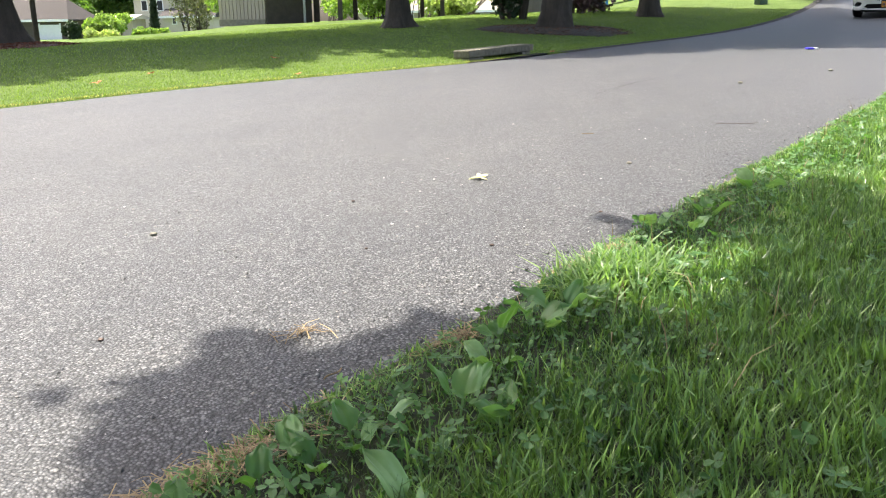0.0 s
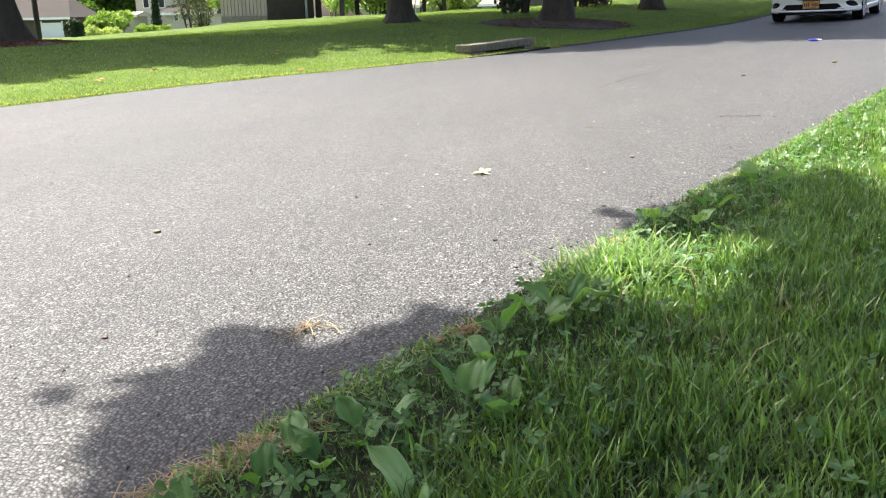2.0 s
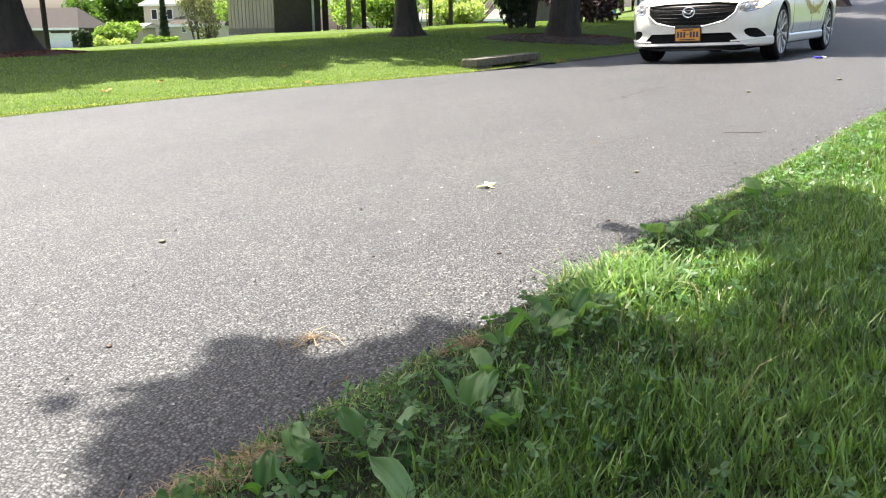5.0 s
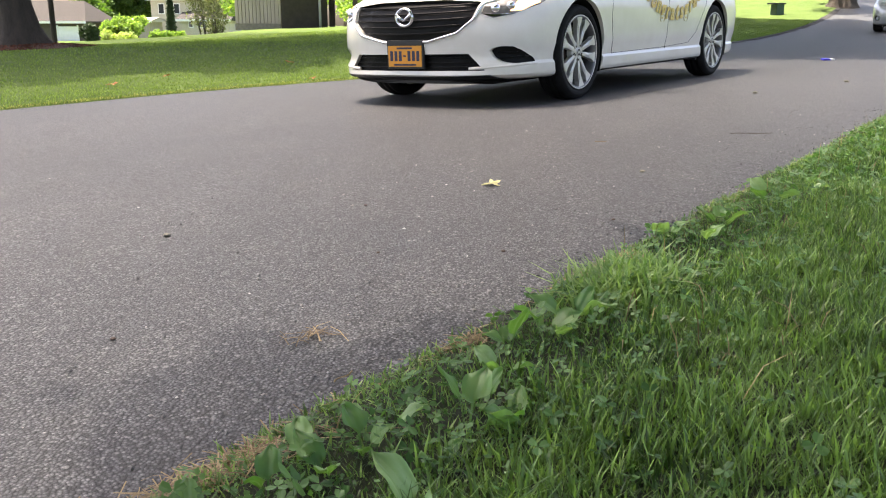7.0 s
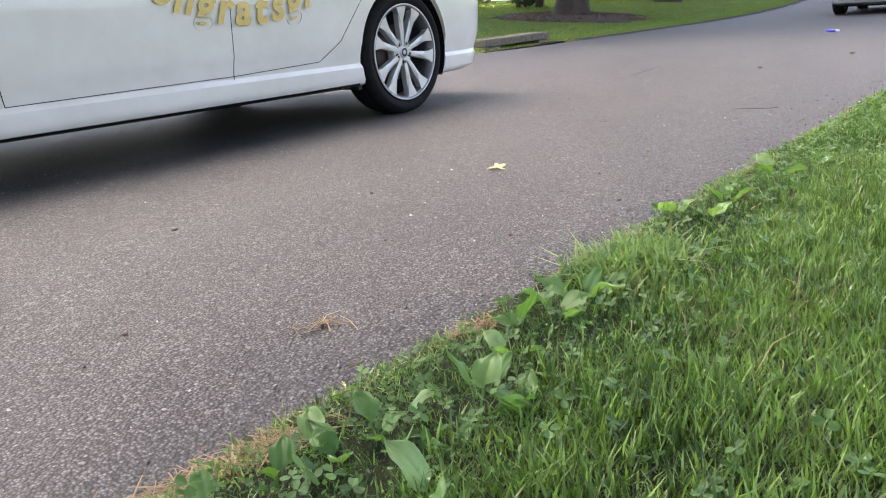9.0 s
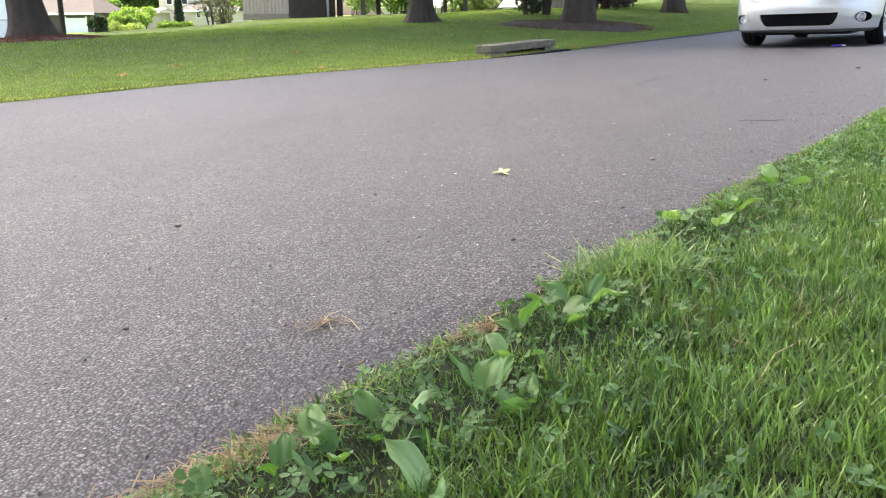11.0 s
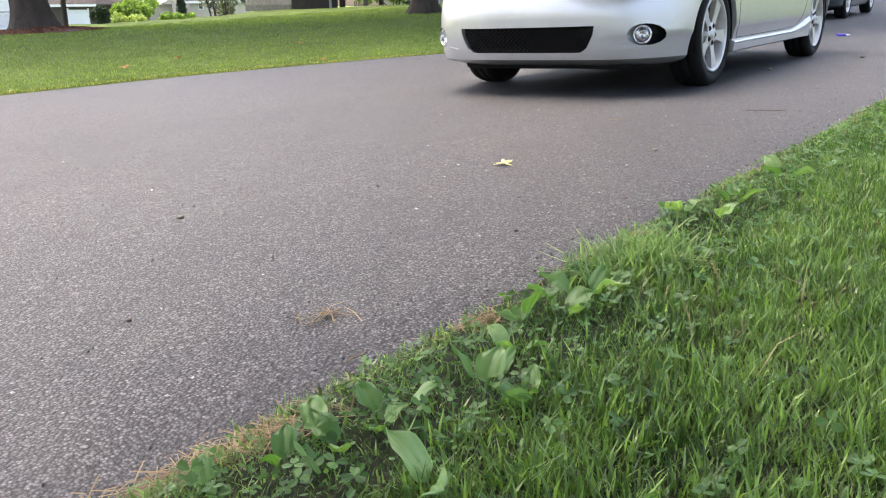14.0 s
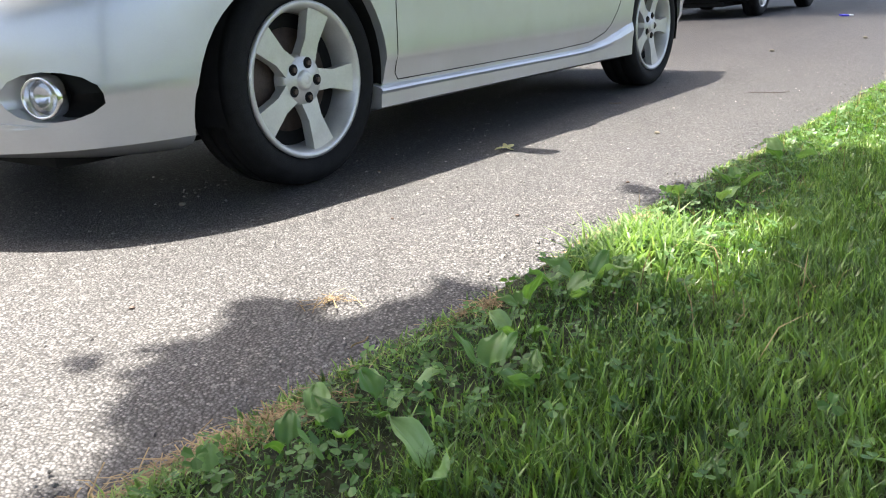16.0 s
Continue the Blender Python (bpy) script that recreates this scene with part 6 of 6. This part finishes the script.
def plantain_leaf_mesh(L, W, stem, rise, droop, cup, rng):
    """A ribbed oval leaf on a stalk; it grows from the origin along x."""
    verts, faces = [], []
    nu, nv = 11, 9
    wave = rng.rand() * 6.28
    for i in range(nu):
        u = i / (nu - 1)
        w = W * (math.sin(math.pi * min(1, 0.04 + 0.96 * u ** 0.78)) ** 0.75) * (1 - 0.12 * u)
        for j in range(nv):
            v = 2 * j / (nv - 1) - 1
            rib = 0.0019 * math.cos(v * math.pi * 3)
            edge = 0.004 * math.sin(9 * u + wave + (2 if v > 0 else 0)) * abs(v) ** 2
            ang = rise - droop * u
            x = stem * math.cos(rise) * 1.0 + L * (math.sin(rise) - math.sin(ang)) / max(1e-3, droop)
            z = stem * math.sin(rise) + L * (math.cos(ang) - math.cos(rise)) / max(1e-3, droop)
            verts.append((x, v * w / 2, z + cup * W * (v * v) + rib + edge))
    for i in range(nu - 1):
        for j in range(nv - 1):
            a = i * nv + j
            faces.append((a, a + 1, a + nv + 1, a + nv))
    b = len(verts)
    for k, t in enumerate((0, 0.5, 1.0)):
        for q in range(4):
            an = q * math.pi / 2
            verts.append((stem * math.cos(rise) * t, 0.0018 * math.cos(an), stem * math.sin(rise) * t + 0.0018 * math.sin(an) - 0.001))
    for k in range(2):
        for q in range(4):
            faces.append((b + k * 4 + q, b + k * 4 + (q + 1) % 4, b + (k + 1) * 4 + (q + 1) % 4, b + (k + 1) * 4 + q))
    me = bpy.data.meshes.new("leaf")
    me.from_pydata(verts, [], faces)
    me.materials.append(PLANTAIN)
    me.polygons.foreach_set("use_smooth", [True] * len(me.polygons))
    return me


def plantains():
    rng = np.random.RandomState(41)
    kinds = []
    for k in range(10):
        kinds.append(plantain_leaf_mesh(0.050 + 0.025 * rng.rand(), 0.034 + 0.018 * rng.rand(), 0.02 + 0.02 * rng.rand(), radians(48 + 36 * rng.rand()), radians(25 + 55 * rng.rand()), 0.10 + 0.10 * rng.rand(), rng))
    spots = [(-0.135, 1.07, 3, 1.0), (-0.02, 1.075, 4, 1.15), (0.045, 1.06, 4, 1.05), (-0.155, 1.01, 4, 0.95), (-0.225, 0.995, 3, 0.9), (-0.19, 0.955, 3, 0.9), (-0.07, 0.845, 3, 1.3), (-0.255, 0.905, 3, 0.85),
             (0.115, 1.39, 5, 1.2), (0.17, 1.465, 4, 1.25), (0.055, 1.365, 4, 1.05), (0.47, 2.03, 4, 1.2), (0.635, 2.15, 4, 1.2), (0.55, 1.985, 4, 1.1), (0.86, 2.43, 4, 1.2), (1.0, 2.53, 3, 1.2),
             (0.03, 1.22, 4, 0.85), (0.0, 1.15, 3, 0.8), (-0.33, 0.86, 3, 0.9), (0.30, 1.77, 3, 0.9), (-0.06, 0.98, 3, 0.75)]
    for x, y, n, k in spots:
        n, k = max(2, n - 1), k * 0.86
        x, y = x - 0.045 * ACROSS.x, y - 0.045 * ACROSS.y
        p = thing("plantain", pose(x, y, gz(x, y) - 0.004), "broad-leaved green plantain weed at the road's edge", "weed", "plantains along the road")
        a0 = rng.rand() * 360
        for j in range(n):
            lf = new("leaf", kinds[rng.randint(len(kinds))])
            lf.parent = p
            sc = k * (0.8 + 0.35 * rng.rand())
            lf.matrix_local = Matrix.Rotation(radians(a0 + j * 360 / n + 30 * rng.rand()), 4, "Z") @ Matrix.Rotation(radians(12 * rng.normal()), 4, "X") @ Matrix.Diagonal((sc, sc, sc, 1))


def straw():
    rng = np.random.RandomState(51)
    n = 520
    s = -2.3 + 5.2 * rng.rand(n)
    d = -0.05 + 0.022 * rng.normal(size=n) - 0.02 * np.sin(s * 5)
    x, y = road_point(s, d)
    keep = rng.rand(n) < 0.30 + 0.55 * (np.sin(s * 4.1 + 1.0) > 0.1)
    x, y = x[keep], y[keep]
    for cx, cy, spread, m in ((0.30, 1.77, 0.030, 420), (0.38, 1.88, 0.025, 250), (0.025, 1.375, 0.02, 120), (-0.275, 0.985, 0.05, 230), (-0.37, 0.89, 0.05, 200), (-0.28, 1.50, 0.028, 30)):
        c = rng.normal(size=(m, 2)) * spread
        x, y = np.concatenate([x, cx + c[:, 0]]), np.concatenate([y, cy + c[:, 1] * 0.6 + c[:, 0] * 0.5])
    n = len(x)
    a, L = rng.rand(n) * 6.28, 0.012 + 0.03 * rng.rand(n)
    z = np.maximum(ground_z(x, y), road_z(x, y)) + 0.002 + 0.008 * rng.rand(n)
    rise = rng.normal(size=n) * 0.006
    w = 0.0006 + 0.0007 * rng.rand(n)
    ux, uy = np.cos(a), np.sin(a)
    p = np.zeros((n, 6, 3))
    for i, (t, k) in enumerate(((-1, 1), (-1, -1), (0, -1), (1, -1), (1, 1), (0, 1))):
        p[:, i, 0] = x + ux * L * t - uy * w * k + (0.25 * L * ux if t == 0 else 0) * 0
        p[:, i, 1] = y + uy * L * t + ux * w * k
        p[:, i, 2] = z + np.abs(rise) * (1 if t == 0 else 0) + rise * t
    f = np.arange(n)[:, None] * 6 + np.array([[0, 1, 2, 5]])
    g = np.arange(n)[:, None] * 6 + np.array([[5, 2, 3, 4]])
    tagged(mesh_object("straw", p.reshape(-1, 3), np.concatenate([f, g]), STRAW), "dry tan grass clippings along the road edge", "straw", kind="stuff")


def gravel():
    """Loose chips on the pavement close by, and the crumbs of its edge."""
    rng = np.random.RandomState(61)
    verts, faces = [], []
    n = 2600
    s = -2.4 + 6.0 * rng.rand(n)
    d = 0.02 + 2.6 * rng.rand(n) ** 2.2
    x, y = road_point(s, d)
    for px, py in zip(x, y):
        r = 0.0018 + 0.0035 * rng.rand() ** 2
        z = float(road_z(px, py)) + r * 0.25
        q = rng.rand(6) * 0.5 + 0.75
        i = len(verts)
        verts += [(px + r * q[0], py, z), (px, py + r * q[1], z), (px - r * q[2], py, z), (px, py - r * q[3], z), (px + r * 0.2, py, z + r * 0.7 * q[4]), (px, py, z - r)]
        for k in range(4):
            faces.append((i + k, i + (k + 1) % 4, i + 4))
            faces.append((i + (k + 1) % 4, i + k, i + 5))
    m, nd, l, b = shader("loose_chips", 0.85)
    geo = nd.new("ShaderNodeNewGeometry")
    l.new(ramp(nd, l, geo.outputs["Random Per Island"], [(0.0, (0.07, 0.07, 0.07)), (0.6, (0.17, 0.165, 0.16)), (0.93, (0.28, 0.26, 0.24)), (1.0, (0.5, 0.48, 0.45))]), b.inputs["Base Color"])
    tagged(mesh_object("gravel", verts, faces, m), "loose grey stone chips on the asphalt", "gravel", kind="stuff")


def small_litter():
    rng = np.random.RandomState(71)
    ob = leaf_litter("maple_leaf", LEAF_YELLOW, 0.034, rng)
    ob.matrix_world = pose(0.13, 3.02, float(road_z(0.13, 3.02)) + 0.008, 6, -4, 30)
    tagged(ob, "fallen yellow-green maple leaf on the asphalt", "leaf")
    w = thing("wrapper", pose(4.63, 10.96, float(road_z(4.63, 10.96)) + 0.012, 4, 0, 12), "crumpled blue and white wrapper on the road", "litter")
    part("foil", box_bm(-0.07, 0.03, -0.035, 0.035, -0.01, 0.012, 0.008), LITTER_BLUE, w)
    part("paper", box_bm(0.032, 0.09, -0.03, 0.03, -0.01, 0.010, 0.008), PAPER, w)
    for x, y, r in ((-0.831, 2.359, 0.011), (-0.655, 1.517, 0.006), (0.456, 2.42, 0.006), (0.12, 2.096, 0.006), (-0.296, 2.72, 0.006), (-0.201, 2.113, 0.005), (0.707, 3.217, 0.010), (2.241, 6.508, 0.018), (3.284, 7.338, 0.02)):
        bm = bmesh.new()
        bmesh.ops.create_icosphere(bm, subdivisions=2, radius=r)
        for v in bm.verts:
            v.co *= 1 + 0.25 * noise.noise(v.co * (1.5 / r) + Vector((x, y, 0)))
            v.co.z *= 0.55
        c = part("pebble", bm, IRON if r < 0.008 else CONCRETE, None)
        c.location = (x, y, float(road_z(x, y)) + r * 0.4)
        tagged(c, "small brown pebble lying on the asphalt", "stone", "loose pebbles")
    for x, y, L, turn in ((1.454, 4.218, 0.22, 5), (-0.186, 1.307, 0.05, 60), (0.692, 4.079, 0.06, 10)):
        pts = [Vector((L * (t - 0.5), 0.06 * L * math.sin(7 * t), 0.004)) for t in [k / 8 for k in range(9)]]
        tw = tube("twig", pts, 0.0014 if L > 0.1 else 0.0014, BARK if L > 0.1 else STRAW, None, n=5)
        tw.matrix_world = pose(x, y, float(road_z(x, y)), 0, 0, turn)
        tagged(tw, "thin dry twig lying on the asphalt", "twig", "twigs on the road")
    # fine cracks in the old surface
    for k, line in enumerate((((3.9, 11.0), (4.4, 11.5), (5.2, 12.6), (6.0, 13.8), (6.7, 15.0)), ((1.1, 6.15), (1.3, 6.5), (1.5, 6.9), (2.0, 7.6)))):
        pts = []
        for a, b in zip(line, line[1:]):
            for j in range(6):
                x, y = a[0] + (b[0] - a[0]) * j / 6 + 0.02 * rng.normal(), a[1] + (b[1] - a[1]) * j / 6 + 0.02 * rng.normal()
                pts.append(Vector((x, y, float(road_z(x, y)) + 0.0005)))
        bm = bmesh.new()
        for p, q in zip(pts, pts[1:]):
            e = (q - p).cross(Vector((0, 0, 1))).normalized() * (0.0025 + 0.003 * rng.rand())
            up = Vector((0, 0, 0.002))
            bm.faces.new([bm.verts.new(v) for v in (p - e + up, p + e + up, q + e + up, q - e + up)])
        c = part("road_crack", bm, RUBBER, None)
        tagged(c, "thin dark crack in the asphalt", "crack", kind="structure")


# ---------------------------------------------------------------- the shade tree behind the lens
def shade_tree():
    """An unseen roadside tree whose boughs hang over the verge to shade it."""
    rng = np.random.RandomState(81)
    k = SUN / SUN.z
    bx, by = 1.9, -2.6
    blobs = []

    def bough(gx, gy, r, z, sprays=0):
        # leaves go up the sun's ray from the ground spot they shade
        p = Vector((gx + 0.04, gy - 0.01, 0)) + k * z
        blobs.append((p.x - bx, p.y - by, z - gz(bx, by), 0.8 * r, 0.8 * r, 0.16))
        for _ in range(sprays):
            a = rng.rand() * 6.28
            blobs.append((p.x - bx + 0.95 * r * math.cos(a), p.y - by + 0.95 * r * math.sin(a), z - gz(bx, by) + 0.2 * rng.normal(), r * (0.15 + 0.3 * rng.rand()), r * (0.15 + 0.3 * rng.rand()), 0.08))

    # sprays over the pavement's edge
    for gx, gy, r, z in ((-0.47, 1.10, 0.11, 5.0), (-0.50, 1.22, 0.075, 5.2), (-0.38, 1.22, 0.13, 5.1), (-0.42, 1.36, 0.09, 5.0), (-0.43, 1.49, 0.065, 5.1), (-0.36, 1.46, 0.045, 5.2),
                         (-0.42, 0.98, 0.12, 5.2), (-0.27, 1.15, 0.14, 5.3), (-0.26, 1.27, 0.10, 5.1), (-0.19, 1.39, 0.09, 5.2), (-0.12, 1.46, 0.07, 5.0), (-0.17, 1.24, 0.12, 5.3), (-0.05, 1.52, 0.08, 5.1), (-0.03, 1.38, 0.14, 5.2),
                         (0.05, 1.52, 0.06, 5.0), (0.11, 1.61, 0.05, 5.2), (0.02, 1.25, 0.12, 5.4), (-0.33, 1.02, 0.14, 5.3), (-0.30, 0.88, 0.16, 5.1), (-0.15, 1.08, 0.14, 5.4), (-0.50, 0.84, 0.12, 5.2),
                         (0.59, 2.27, 0.09, 5.2), (0.68, 2.28, 0.11, 5.3), (0.59, 2.18, 0.08, 5.1), (0.67, 2.18, 0.10, 5.2), (0.76, 2.31, 0.10, 5.1), (0.74, 2.21, 0.10, 5.0), (0.63, 2.23, 0.10, 5.2), (0.48, 1.95, 0.05, 5.2), (0.54, 1.97, 0.05, 5.0)):
        bough(gx, gy, r, z, 5)
    dense = len(blobs)

    def sunny(s, d):
        """The gap in the leaves over the tuft, and the open verge up the street."""
        return (-1.02 < s < -0.50 and d > -0.36) or s > 0.40 + 0.54 * d

    # a close roof of leaves over the verge
    for i in range(15):
        for j in range(9):
            s, d = -2.3 + 0.19 * i + 0.1 * rng.rand(), -0.12 - 0.19 * j - 0.1 * rng.rand()
            if sunny(s, d) or (s < -1.25 and d < -0.62 and rng.rand() < 0.5):
                continue
            gx, gy = road_point(s, d)
            bough(gx, gy, 0.15 + 0.05 * rng.rand(), 4.8 + 1.6 * rng.rand())
    # the outer crown behind it
    for _ in range(110):
        s, d = -3.6 + 4.0 * rng.rand(), -1.3 - 3.6 * rng.rand()
        if not sunny(s, d):
            gx, gy = road_point(s, d)
            bough(gx, gy, 0.34 + 0.10 * min(3.0, -d), 4.6 + 3.6 * rng.rand())
    sparse = len(blobs)
    # unseen heart of the crown, back from the street, added to block skylight
    for _ in range(120):
        gx, gy, z = -3.5 + 8.5 * rng.rand(), -6.0 + 6.3 * rng.rand(), 3.4 + 2.6 * rng.rand()
        bough(gx, gy, 0.55 + 0.3 * rng.rand(), z)
    # unseen crown top, high over the verge and behind it, added against skylight
    for _ in range(210):
        s, d = -7.0 + 7.0 * rng.rand(), -0.7 - 6.5 * rng.rand()
        if not sunny(s, d + 0.5):
            gx, gy = road_point(s, d)
            bough(gx, gy, 0.6 + 0.3 * rng.rand(), 6.5 + 5.0 * rng.rand())
    for _ in range(120):
        gx, gy = road_point(-6.5 + 12.0 * rng.rand(), -2.7 - 4.5 * rng.rand())
        bough(gx, gy, 0.7 + 0.3 * rng.rand(), 5.5 + 6.0 * rng.rand())
    t = thing("shade_tree", at(bx, by), "leafy roadside tree whose boughs shade the verge", "tree", "street trees")
    part("trunk", trunk_bm(rng, 0.22, 8.0, 0.5, (0, 0), 7, 4.4, 3.0), BARK, t, shade=True)
    p, f = leaf_cloud(rng, blobs[:dense], 13000, 0.034)
    mesh_object("spray", p, f, CROWN, t)
    p, f = leaf_cloud(rng, blobs[dense:sparse], 62000, 0.062)
    mesh_object("crown", p, f, CROWN, t)
    p, f = leaf_cloud(rng, blobs[sparse:], 90000, 0.12)
    mesh_object("crown", p, f, CROWN, t)


near_grass()
far_grass()
clovers()
plantains()
straw()
gravel()
small_litter()
shade_tree()


def motions():
    drive(WHITE, WHITE_ROWS, (45.3, 0.0))
    drive(SILVER, SILVER_ROWS, (34.7, 0.0))
    drive(DARKCAR, DARK_ROWS, (0.0, 0.0))
    drift(CLOUD, 10.85)
    drift(WISP, -3.3)


motions()
